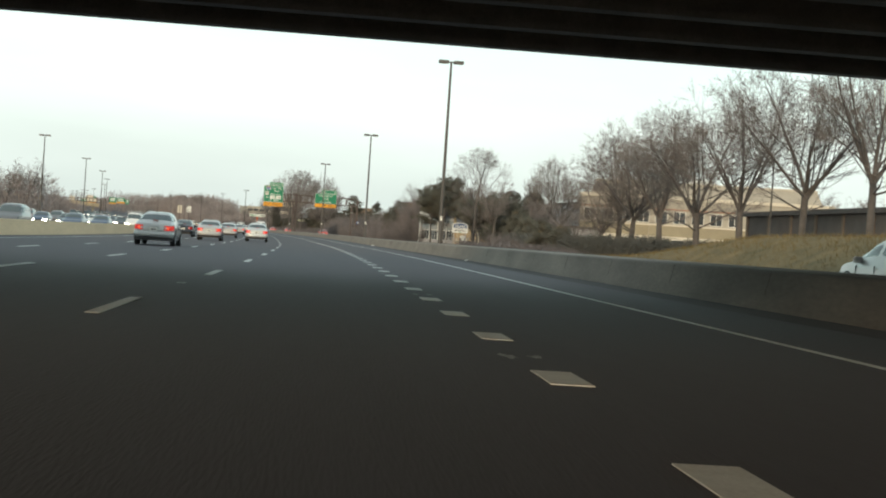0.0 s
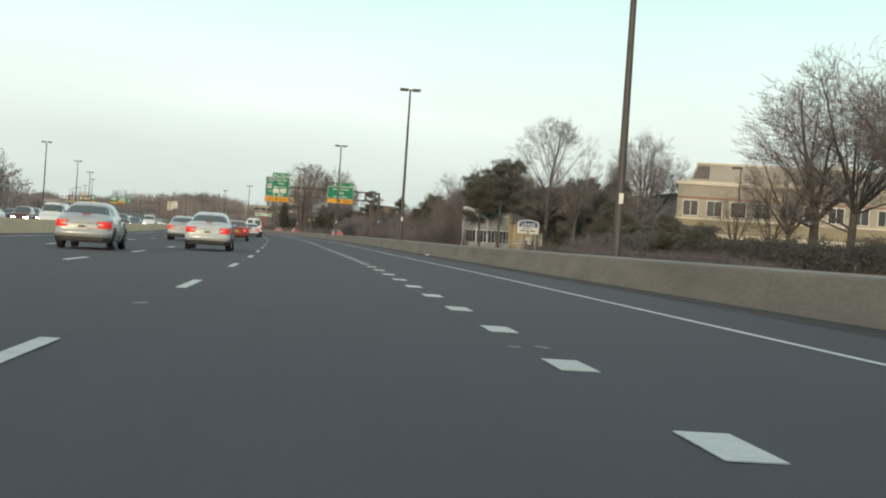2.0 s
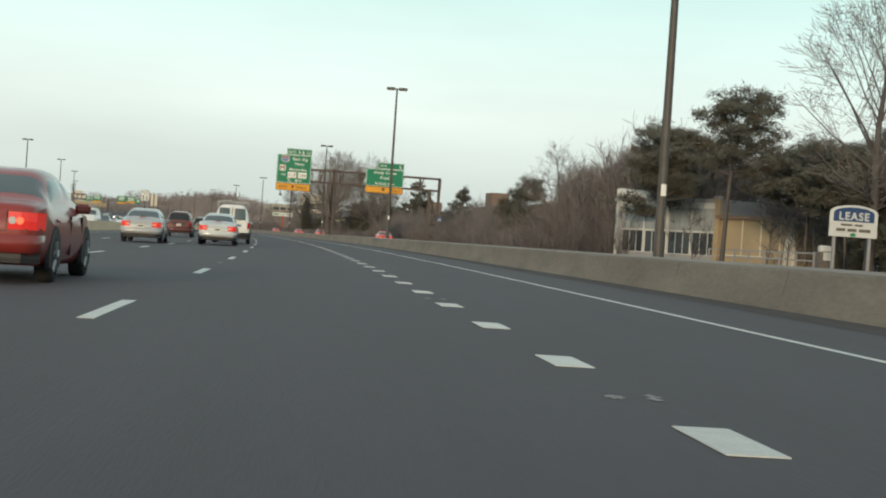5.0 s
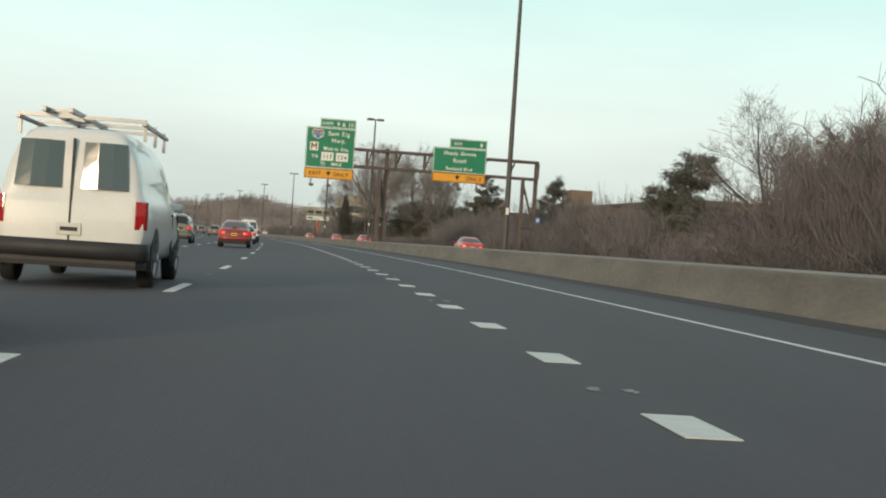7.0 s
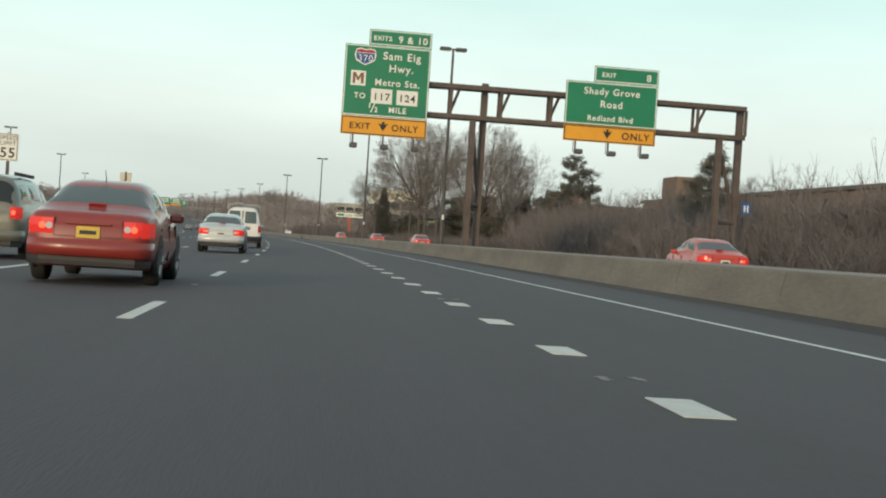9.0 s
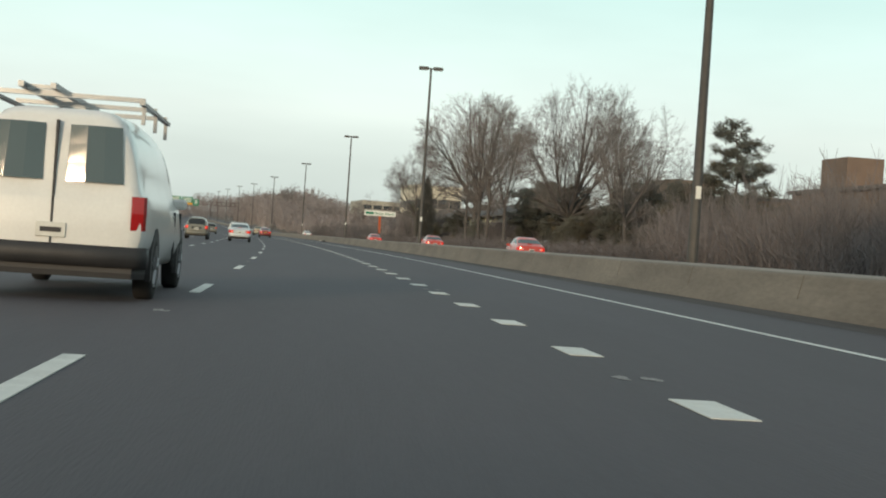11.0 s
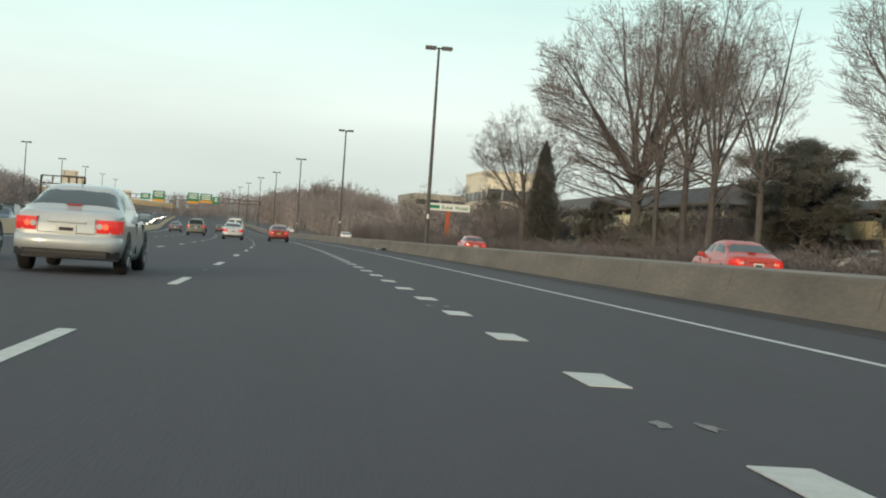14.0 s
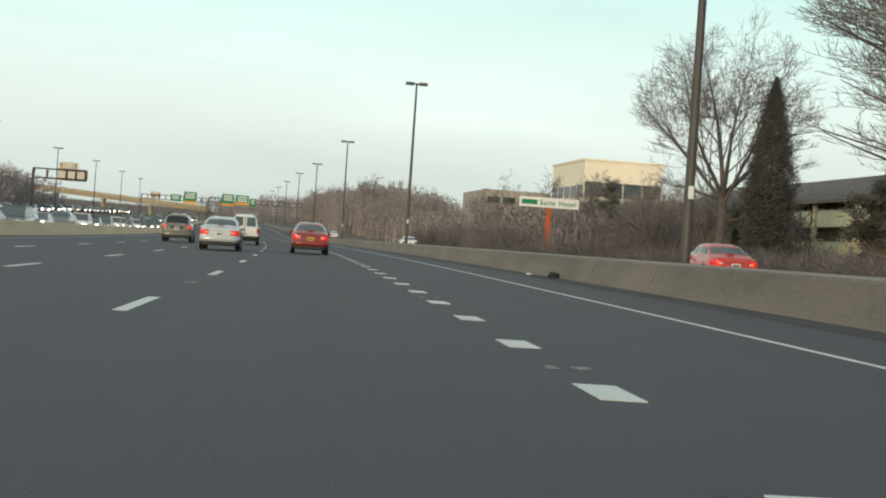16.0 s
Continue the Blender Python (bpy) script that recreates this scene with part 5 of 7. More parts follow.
def tree(key, s, d, scale=1.0, turn=0.0, label="", h=0.0, wide=1.0, **shape):
    """Plants a bare tree of the kind key; its meshes are made once."""
    if key not in TREES:
        TREES[key] = bare_tree(**shape)
    th = thing("bare_tree", label or "leafless winter tree with fine grey-brown twigs", "tree", m=at(s, d, h, turn) @ Matrix.Diagonal((scale * wide, scale * wide, scale, 1)))
    part("trunk", TREES[key][0], None, th)
    part("crown", TREES[key][1], None, th)
    return th


SHAPES = dict(
    round=dict(seed=3, height=14, fork=3.9, radius=5.5, leaders=6, tilt=0.8, lower=3, kids=(9, 7, 6, 3), fine=0.0085),
    vase=dict(seed=8, height=14, fork=3.8, radius=4.8, leaders=6, tilt=0.66, lower=2, kids=(9, 7, 6, 3), fine=0.0085),
    tall=dict(seed=21, height=17, fork=5.5, radius=4.2, leaders=5, tilt=0.5, lower=7, girth=0.0155, kids=(8, 7, 5, 3), fine=0.0085),
    wide=dict(seed=34, height=16, fork=5.0, radius=7.4, leaders=11, tilt=1.0, lower=6, girth=0.018, kids=(8, 6, 5, 2), fine=0.008),
    leader=dict(seed=46, height=15, fork=4.6, radius=4.9, leaders=1, tilt=0.06, lower=6, girth=0.0165, kids=(20, 8, 6, 3), fine=0.0085, rough=0.2),
    grand=dict(seed=48, height=22, fork=7.0, radius=8.6, leaders=8, tilt=0.6, lower=22, girth=0.021, kids=(11, 8, 7, 3), fine=0.0105, rough=0.2),
    slim=dict(seed=57, height=18, fork=6.6, radius=3.6, leaders=4, tilt=0.36, lower=6, girth=0.0135, kids=(8, 7, 5, 3), fine=0.0085, rough=0.24),
    oak=dict(seed=47, height=20, fork=4.6, radius=7.0, leaders=9, tilt=0.78, lower=9, girth=0.0225, kids=(10, 8, 6, 3), fine=0.0088),
    sparse=dict(seed=52, height=15, fork=4.2, radius=4.6, leaders=5, tilt=0.7, lower=5, girth=0.0185, kids=(8, 7, 5, 3), fine=0.0085, rough=0.22),
    small=dict(seed=63, height=7, fork=1.4, radius=2.8, leaders=5, tilt=0.6, lower=2, kids=(7, 6, 4, 2)),
    far_round=dict(seed=71, height=10, fork=2.0, radius=3.8, leaders=6, tilt=0.75, kids=(6, 6, 4, 1), fine=0.016),
    far_vase=dict(seed=82, height=10, fork=2.2, radius=3.4, leaders=5, tilt=0.55, kids=(6, 6, 4, 1), fine=0.016),
    far_wide=dict(seed=93, height=10, fork=2.2, radius=4.6, leaders=6, tilt=0.9, kids=(6, 6, 4, 1), fine=0.016),
)


def plant(kind, s, d, height, turn=0.0, label="", wide=1.0):
    return tree(kind, s, d, height / SHAPES[kind]["height"], turn, label, wide=wide, **SHAPES[kind])


def brush_mesh(seed, length, depth, low, high, stems):
    """A tangle of thin leafless stems with many side shoots, in uneven clumps."""
    r = random.Random(seed)
    store = ([], [])
    for _ in range(stems):
        x, y = r.uniform(-depth / 2, depth / 2), r.uniform(-length / 2, length / 2)
        lump = noise.noise(Vector((x * 0.4 + seed * 9, y * 0.33, 0)))
        top = r.uniform(low, high) * (0.82 + 0.8 * lump)
        p = Vector((x, y, -0.1))
        way = Vector((r.uniform(-0.5, 0.5), r.uniform(-0.5, 0.5), 1)).normalized()
        for i in range(3):
            way = (way + Vector((r.uniform(-0.5, 0.5), r.uniform(-0.5, 0.5), 0.1))).normalized()
            q = p + way * top / 3
            limb(store, p, q, 0.016 - 0.0035 * i, 0.0125 - 0.0035 * i, 2)
            for _k in range(2 + 2 * i):
                w2 = (way * 0.6 + Vector((r.uniform(-1, 1), r.uniform(-1, 1), r.uniform(-0.3, 0.7)))).normalized()
                limb(store, p.lerp(q, r.random()), q + w2 * r.uniform(0.25, 0.8), 0.0085, 0.0045, 2)
            p = q
    return raw("brush", store[0], store[1], M["brush"])


BRUSH = [brush_mesh(k, 10, 5, 1.7, 3.7, 230) for k in range(5)]


def brush(s, d, height=1.0, turn=0.0, label="tangled thicket of leafless brown brush"):
    ob = new("brush", BRUSH[int(abs(s * 7 + d)) % 5])
    tagged(ob, label, "brush", "roadside brush", kind="stuff")
    ob.matrix_world = at(s, d, 0, turn) @ Matrix.Diagonal((1, 1, height, 1))
    return ob


def tuft(store, p, size, r, n):
    """A spray of needle blades round a point."""
    verts, faces = store
    for _ in range(n):
        way = Vector((r.gauss(0, 1), r.gauss(0, 1), r.gauss(0.25, 0.8))).normalized()
        side = way.orthogonal().normalized() * size * r.uniform(0.05, 0.1)
        c = p + Vector((r.gauss(0, 0.45), r.gauss(0, 0.45), r.gauss(0, 0.3))) * size
        base = len(verts)
        verts += [c - side, c + side, c + way * size * r.uniform(0.5, 1.1)]
        faces.append((base, base + 1, base + 2))


def pine(seed, height, bare, reach, brown=0.05):
    r = random.Random(seed)
    wood, green, brownish = ([], []), ([], []), ([], [])
    p = Vector((0, 0, -0.2))
    n = 8
    pts = [p]
    for i in range(n):
        q = Vector((r.uniform(-0.15, 0.15) * i * 0.4, r.uniform(-0.15, 0.15) * i * 0.4, height * (i + 1) / n))
        limb(wood, p, q, height * 0.014 * (1 - i / n * 0.8), height * 0.014 * (1 - (i + 1) / n * 0.8), 8)
        p = q
        pts.append(p)
    z = bare
    while z < height * 0.98:
        i = min(int(z / height * n), n - 1)
        base = pts[i].lerp(pts[i + 1], z / height * n - i)
        share = (z - bare) / (height - bare)
        long = reach * (1.0 - 0.8 * share ** 1.6) * r.uniform(0.6, 1.1) * (0.6 + 0.4 * min(1, share * 5))
        t = r.uniform(0, 2 * math.pi)
        tip = base + Vector((math.cos(t) * long, math.sin(t) * long, long * r.uniform(0.05, 0.4)))
        limb(wood, base, tip, 0.05, 0.02, 4)
        for k in range(max(2, int(long * 2.2))):
            u = 0.35 + 0.65 * (k + r.random()) / max(2, int(long * 2.2))
            c = base.lerp(tip, u) + Vector((r.gauss(0, 0.25), r.gauss(0, 0.25), r.gauss(0.1, 0.15)))
            tuft(brownish if r.random() < brown else green, c, r.uniform(0.36, 0.55), r, 72)
        z += r.uniform(0.09, 0.21) * min(1.0, height / 9)
    return raw("trunk", *wood, M["bark"], True), raw("needles", *green, M["needle"]), raw("brown_needles", *brownish, M["needle_brown"])


def plate_pine(seed, height, bare, reach, lean=0.0, limbs=15):
    """An old pine: a bare, leaning trunk and limbs that end in ragged plates of needles, with sky between them."""
    r = random.Random(seed)
    wood, green, brownish = ([], []), ([], []), ([], [])
    n = 10

    def stem(z):
        u = max(0.0, z / height)
        return Vector((lean * u ** 2.4 + 0.12 * math.sin(5 * u + seed), 0.12 * math.sin(4 * u + 2 * seed), z))

    for i in range(n):
        a, b = height * 0.97 * i / n - 0.2, height * 0.97 * (i + 1) / n - 0.2
        limb(wood, stem(a), stem(b), height * 0.0155 * (1.1 - 0.85 * i / n), height * 0.0155 * (1.1 - 0.85 * (i + 1) / n), 8)
    for k in range(limbs):
        u = (k + r.uniform(0.2, 0.8)) / limbs
        base = stem(bare + (height * 0.93 - bare) * u)
        long = reach * float(np.interp(u, (0, 0.25, 0.55, 0.85, 1), (0.62, 0.95, 1.0, 0.7, 0.35))) * r.uniform(0.72, 1.08)
        t = k * 2.4 + r.uniform(-0.5, 0.5)
        out = Vector((math.cos(t), math.sin(t), r.uniform(0.12, 0.42)))
        mid = base + out * long * 0.5
        tip = base + out * long + Vector((0, 0, r.uniform(0.1, 0.4)))
        limb(wood, base, mid, 0.075, 0.05, 5)
        limb(wood, mid, tip, 0.05, 0.02, 4)
        for _ in range(max(3, int(long * 2.3))):
            q = mid.lerp(tip, r.uniform(-0.15, 1.05)) + Vector((r.gauss(0, 0.42), r.gauss(0, 0.42), r.uniform(0.0, 0.35)))
            limb(wood, mid.lerp(tip, 0.4), q, 0.022, 0.012, 3)
            for _k in range(5):
                c = q + Vector((r.gauss(0, 0.34), r.gauss(0, 0.34), r.gauss(0.08, 0.15)))
                tuft(brownish if r.random() < 0.05 else green, c, r.uniform(0.30, 0.46), r, 44)
    for _ in range(34):
        c = stem(height * r.uniform(0.86, 1.0)) + Vector((r.gauss(0, 0.5), r.gauss(0, 0.5), r.uniform(-0.3, 0.15)))
        tuft(green, c, r.uniform(0.28, 0.44), r, 44)
    return raw("trunk", *wood, M["bark"], True), raw("needles", *green, M["needle"]), raw("brown_needles", *brownish, M["needle_brown"])


PINES = {}


def pine_tree(seed, s, d, height, bare, reach, label="dark green pine tree with an open ragged crown", brown=0.04, turn=0, plates=0, lean=0.0):
    key = (seed, height, bare, reach)
    if key not in PINES:
        PINES[key] = plate_pine(seed, height, bare, reach, lean, plates) if plates else pine(seed, height, bare, reach, brown)
    th = thing("pine_tree", label, "tree", m=at(s, d, 0, turn))
    for name, me in zip(("trunk", "needles", "brown_needles"), PINES[key]):
        part(name, me, None, th)
    return th


def cypress(s, d, height, width):
    r = random.Random(9)
    store, wood = ([], []), ([], [])
    limb(wood, Vector((0, 0, -0.2)), Vector((0, 0, height * 0.8)), 0.16, 0.03, 7)
    for _ in range(6500):
        v = r.random() ** 1.15
        z = 0.1 + v * (height + 0.1)
        prof = 0.80 + 0.20 * min(1, v / 0.3) if v < 0.5 else ((1 - v) / 0.5) ** 0.75
        t = r.uniform(0, 2 * math.pi)
        lump = 1 + 0.11 * math.sin(3 * t + z * 1.7) + 0.12 * math.sin(7 * t - z * 2.9)
        rad = width / 2 * prof * lump * r.uniform(0.25, 1.0) ** 0.5 * r.choice((1, 1, 1, 1.13))
        tuft(store, Vector((rad * math.cos(t), rad * math.sin(t), z)), 0.36 * (1 - 0.65 * v ** 4), r, 6)
    th = thing("cypress_tree", "dense dark columnar conifer beside the local road", "tree", m=at(s, d))
    part("trunk", raw("trunk", *wood, M["bark"]), None, th)
    part("foliage", raw("foliage", *store, M["cypress"]), None, th)
    return th


def wood_mesh(seed, length, depth, high, stems):
    """A stand of slim young trees, too many to count, their twigs grown into one another."""
    r = random.Random(seed)
    store = ([], [])
    for _ in range(stems):
        p = Vector((r.uniform(-depth / 2, depth / 2), r.uniform(-length / 2, length / 2), -0.2))
        top = high * r.uniform(0.6, 1.0)
        way = Vector((r.uniform(-0.12, 0.12), r.uniform(-0.12, 0.12), 1)).normalized()
        for i in range(4):
            way = (way + Vector((r.uniform(-0.12, 0.12), r.uniform(-0.12, 0.12), 0.05))).normalized()
            q = p + way * top / 4
            limb(store, p, q, 0.06 - 0.013 * i, 0.047 - 0.013 * i, 3)
            for _k in range(8 if i else 4):
                a = p.lerp(q, r.random())
                w2 = (way * r.uniform(0.3, 1) + Vector((r.uniform(-1, 1), r.uniform(-1, 1), r.uniform(0, 0.5)))).normalized()
                b = a + w2 * r.uniform(0.9, 2.2)
                limb(store, a, b, 0.022, 0.011, 2)
                for _m in range(8):
                    c = a.lerp(b, r.uniform(0.3, 1))
                    w3 = (w2 + Vector((r.uniform(-1, 1), r.uniform(-1, 1), r.uniform(-0.2, 0.9)))).normalized()
                    limb(store, c, c + w3 * r.uniform(0.5, 1.2), 0.014, 0.007, 2)
            p = q
    return raw("wood", store[0], store[1], M["brush"])


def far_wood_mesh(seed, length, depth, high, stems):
    """The same far off: fewer, broader twigs, with distance haze put into their colour."""
    r = random.Random(seed)
    store = ([], [])
    for _ in range(stems):
        p = Vector((r.uniform(-depth / 2, depth / 2), r.uniform(-length / 2, length / 2), -0.3))
        top = high * r.uniform(0.62, 1.0)
        limb(store, p, p + Vector((0, 0, top * 0.8)), 0.14, 0.05, 3)
        for _k in range(46):
            h = r.random() ** 0.7
            reach = top * 0.30 * max(0.12, 1 - abs(2 * h - 0.95) ** 2.4)
            t, u = r.uniform(0, 2 * math.pi), r.random() ** 0.5
            a = p + Vector((math.cos(t) * reach * u, math.sin(t) * reach * u, top * (0.10 + 0.84 * h)))
            t += r.uniform(-1.2, 1.2)
            limb(store, a, a + Vector((math.cos(t) * r.uniform(0.2, 1.0), math.sin(t) * r.uniform(0.2, 1.0), r.uniform(0.1, 0.9))), 0.06, 0.02, 2)
    return raw("far_wood", store[0], store[1], M["hazed_twig"])


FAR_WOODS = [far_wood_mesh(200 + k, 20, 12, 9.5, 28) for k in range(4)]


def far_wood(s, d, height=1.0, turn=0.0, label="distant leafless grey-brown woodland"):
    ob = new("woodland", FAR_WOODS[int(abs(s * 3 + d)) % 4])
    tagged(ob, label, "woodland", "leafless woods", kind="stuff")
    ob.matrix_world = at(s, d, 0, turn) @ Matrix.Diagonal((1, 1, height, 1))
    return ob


WOODS = [wood_mesh(100 + k, 14, 8, 8.5, 32) for k in range(3)]


def wood(s, d, height=1.0, turn=0.0, label="leafless grey-brown woodland, twigs grown together"):
    ob = new("woodland", WOODS[int(abs(s * 3 + d)) % 3])
    tagged(ob, label, "woodland", "leafless woods", kind="stuff")
    ob.matrix_world = at(s, d, 0, turn) @ Matrix.Diagonal((1, 1, height, 1))
    return ob


rnd = random.Random(77)
# beside the grass bank near the start
for s, d, hgt, kind in ((80.2, 34, 13.2, "vase"), (91.2, 34, 13.8, "round"), (103.5, 34, 14.6, "vase"), (114.5, 34, 15.2, "round"), (125.3, 34, 14.6, "vase"), (136, 34, 14.2, "round"), (143.5, 34.5, 13.2, "vase")):
    plant(kind, s, d, hgt, rnd.uniform(0, 360), wide=1.3 if s > 140 else 1.0)
plant("round", 142.5, 32.5, 8.8, 130)
plant("small", 147, 33, 6.4, 50)
plant("small", 151.5, 32, 5.6, 20)
# bare trees standing behind the office and the low hall
for s, d, hgt, kind in ((212, 84, 11, "far_round"), (206, 90, 12, "far_wide"), (196, 82, 10.5, "far_vase"), (188, 88, 12, "far_wide"), (178, 80, 10.5, "far_round"), (170, 86, 12, "far_wide"), (160, 80, 11, "far_vase"), (150, 76, 10.5, "far_round"), (141, 80, 12, "far_wide"), (132, 72, 10, "far_vase"), (182, 74, 8.5, "far_round"), (165, 70, 8.5, "far_wide")):
    plant(kind, s, d, hgt, s * 37 % 360)
for s, d, h in ((196, 76, 1.2), (186, 76, 1.25), (175, 72, 1.2), (164, 68, 1.2), (155, 64, 1.1), (204, 82, 1.3)):
    brush(s, d, h, s * 7 % 40 - 20, label="dark leafless undergrowth behind the office")
# the pines and bare trees round the letting board
pine_tree(1, 214.1, 25.8, 10.2, 5.0, 2.7, plates=17, lean=1.5)
pine_tree(2, 226.3, 25.8, 8.9, 3.9, 3.0, plates=24, lean=0.5)
pine_tree(16, 212.5, 30.5, 6.7, 3.0, 4.0, plates=22, lean=-0.3, label="broad dark pine reaching over the tan building")
pine_tree(27, 206.5, 30.0, 6.3, 2.5, 3.8, plates=22, lean=0.3, label="broad dark pine behind the letting board")
pine_tree(8, 233, 28.5, 9.0, 1.2, 4.6)
for seed, s, d, hgt, reach in ((9, 206, 32.5, 7.9, 3.8), (10, 199, 33.0, 7.2, 3.4), (11, 193, 34, 5.4, 2.6), (12, 185.5, 33.5, 4.0, 2.4), (13, 212, 36, 8.6, 3.8)):
    pine_tree(seed, s, d, hgt, 0.3, reach, label="low bushy dark evergreen behind the letting board")
for seed, s, d, hgt, reach in ((20, 224, 43, 9.6, 4.2), (21, 233, 41, 9.4, 4.2), (22, 216, 41, 8.6, 4.0), (23, 241, 38, 8.6, 4.0)):
    pine_tree(seed, s, d, hgt, 0.5, reach, label="dark evergreen tree behind the roadside buildings")
pine_tree(14, 163.5, 31, 3.2, 0.1, 2.4, label="mounded dark evergreen shrub below the office")
pine_tree(15, 157.5, 31.5, 2.4, 0.1, 2.0, label="mounded dark evergreen shrub below the office")
pine_tree(3, 350, 33, 8.8, 1.4, 3.0)
pine_tree(4, 408, 36.5, 12.0, 0.5, 5.0, label="tall dark pine tree at the edge of the thicket")
pine_tree(18, 286.5, 29, 7.9, 0.3, 4.6, label="broad dark pine tree in the roadside thicket")
pine_tree(19, 281, 27.5, 4.2, 0.2, 3.2, label="low dark pine in the roadside thicket")
plant("round", 277, 31, 11.8, 200)
plant("wide", 270, 34, 11.0, 20, wide=0.9)
plant("leader", 199.7, 28.3, 14.3, 40)
plant("round", 233.5, 50, 16.2, 120, wide=0.9)
plant("sparse", 196, 30.5, 12.8, 10, wide=0.72)
plant("vase", 213, 43, 15.0, 10, wide=0.85)
for s, d, hgt, kind in ((236, 33, 9.8, "far_wide"), (243, 31, 9.6, "far_round"), (250, 32, 9.4, "far_wide"), (257, 33, 8.6, "far_round"), (240, 37, 10.5, "vase"), (262, 30, 8.0, "small"), (335, 34, 7, "small"), (352, 36, 7.5, "vase"), (366, 35, 7.0, "round")):
    plant(kind, s, d, hgt, rnd.uniform(0, 360))
# the tall trees before the hotel
for s, d, hgt, kind, wide in ((411.4, 28.5, 13.0, "sparse", 0.8), (419.5, 33, 14.5, "sparse", 0.75), (425, 31, 16.5, "tall", 0.8), (430, 33, 15.5, "tall", 0.8), (444.0, 31.4, 19.5, "oak", 0.9), (459.5, 27.5, 15.5, "slim", 1.0), (465.5, 26.5, 18.6, "tall", 0.85), (470.5, 26.5, 18.5, "slim", 0.9), (472.5, 25.2, 17.6, "slim", 0.75),
                              (497.5, 31.0, 23.0, "grand", 1.0), (518.0, 25.6, 15.8, "round", 0.9), (533, 30, 6.5, "small", 1), (541, 28, 6.0, "small", 1), (548, 33, 7.0, "small", 1), (575, 44, 8, "small", 1)):
    plant(kind, s, d, hgt, rnd.uniform(0, 360), wide=wide)
for seed, s, d, hgt, reach in ((5, 424, 31.5, 6.3, 3.6), (24, 417, 31.5, 6.8, 4.0), (25, 411, 33.5, 6.6, 4.0), (26, 430, 34, 5.6, 3.4)):
    pine_tree(seed, s, d, hgt, 0.4, reach, label="dense dark pine tree under taller bare trees")
for k, (s, d) in enumerate(((489.5, 30.5), (441, 31.5), (436, 30.5), (430, 30), (523, 29))):
    pine_tree(30 + k % 3, s, d, 3.6, 0.1, 2.5, label="dark evergreen shrub under tall bare trees", turn=k * 67)
pine_tree(6, 474.5, 36, 9.0, 1.6, 4.4, plates=30)
pine_tree(17, 467.5, 33.5, 7.2, 1.2, 3.8, plates=26, label="dense dark pine tree under taller bare trees")
pine_tree(29, 505, 30, 5.0, 0.2, 3.0, label="dense dark evergreen bush before the hotel")
pine_tree(28, 447, 33, 7.6, 0.6, 4.6, label="dense dark pine tree under taller bare trees")
pine_tree(7, 585, 37.0, 8.6, 0.4, 2.2, label="small dark spruce tree behind the hotel sign")
cypress(511.4, 26.0, 10.6, 2.5)
# bare trees between the hotel sign and the offices
for s, d, hgt, kind in ((634, 38, 13, "far_wide"), (622, 42, 11.5, "far_round"), (604, 41, 11, "far_vase"), (590, 41.5, 10.5, "far_wide"), (612, 46, 12, "far_wide"), (596, 46, 11, "far_round"), (650, 36, 9, "far_round"), (618, 36, 8, "far_vase"), (662, 37, 10, "far_vase")):
    plant(kind, s, d, hgt, rnd.uniform(0, 360))
# a dark clipped hedge below the office
for s, d in ((122, 31.5), (133, 31.5), (144, 31.5), (155, 31.5), (166, 31.5), (177, 31.5), (187, 31.5), (124, 37.5), (134.5, 37.5)):
    hedge = thing("hedge", "dark rough evergreen hedge below the office", "hedge", "office hedges", m=at(s, d))
    store, r = ([], []), random.Random(int(s))
    for _ in range(1300):
        y = r.uniform(-5.6, 5.6)
        tuft(store, Vector((r.uniform(-0.8, 0.8), y, r.uniform(0.0, 1.75 + 0.3 * math.sin(y * 1.3 + s)))), 0.4, r, 5)
    part("leaves", raw("leaves", *store, M["cypress"]), None, hedge)
for s, d, hgt, kind in ((393, 46, 8.6, "far_round"), (402, 48, 9.2, "far_wide"), (410, 45, 8.6, "far_vase"), (418, 49, 9.4, "far_round"), (427, 42, 8.6, "far_wide")):
    plant(kind, s, d, hgt, rnd.uniform(0, 360))
# brush along the local road, and woods behind it
s = 128.0
while s < 640:
    low = 376 < s < 575
    if not 186 < s < 240:
        brush(s, 24.5 + rnd.uniform(-1, 1.5), rnd.uniform(0.3, 0.45) if low else rnd.uniform(0.14, 0.22) if s < 190 else rnd.uniform(0.5, 0.8) if s < 250 else rnd.uniform(0.65, 0.9), rnd.uniform(-8, 8))
    if 242 < s < 400:
        brush(s + 4, 29.5 + rnd.uniform(-1, 2), rnd.uniform(1.2, 1.5), rnd.uniform(-8, 8))
    s += 7.5
for s in (176, 184):
    brush(s, 31 + rnd.uniform(-1, 1), rnd.uniform(0.4, 0.55), rnd.uniform(-8, 8))
for s in (240, 247, 254, 261):
    brush(s, 27.5 + rnd.uniform(-1, 1), rnd.uniform(1.3, 1.7), rnd.uniform(-8, 8))
for s, d, h in ((205, 38, 0.8), (222, 36, 0.85), (236, 32, 1.1), (241, 30, 1.12), (248, 33, 1.12), (253, 30, 1.0), (248, 29, 0.85), (254, 33, 0.95), (262, 30, 0.85), (243, 32, 0.9), (246, 36, 1.0), (258, 37, 1.0), (268, 29, 0.48), (278, 29, 0.45), (296, 31, 0.5), (303, 31, 0.42), (312, 30, 0.45), (321, 31, 0.45), (330, 31, 0.42), (338, 32, 0.42)):
    wood(s, d, h, rnd.uniform(-10, 10), label="thicket of leafless saplings behind the roadside buildings")
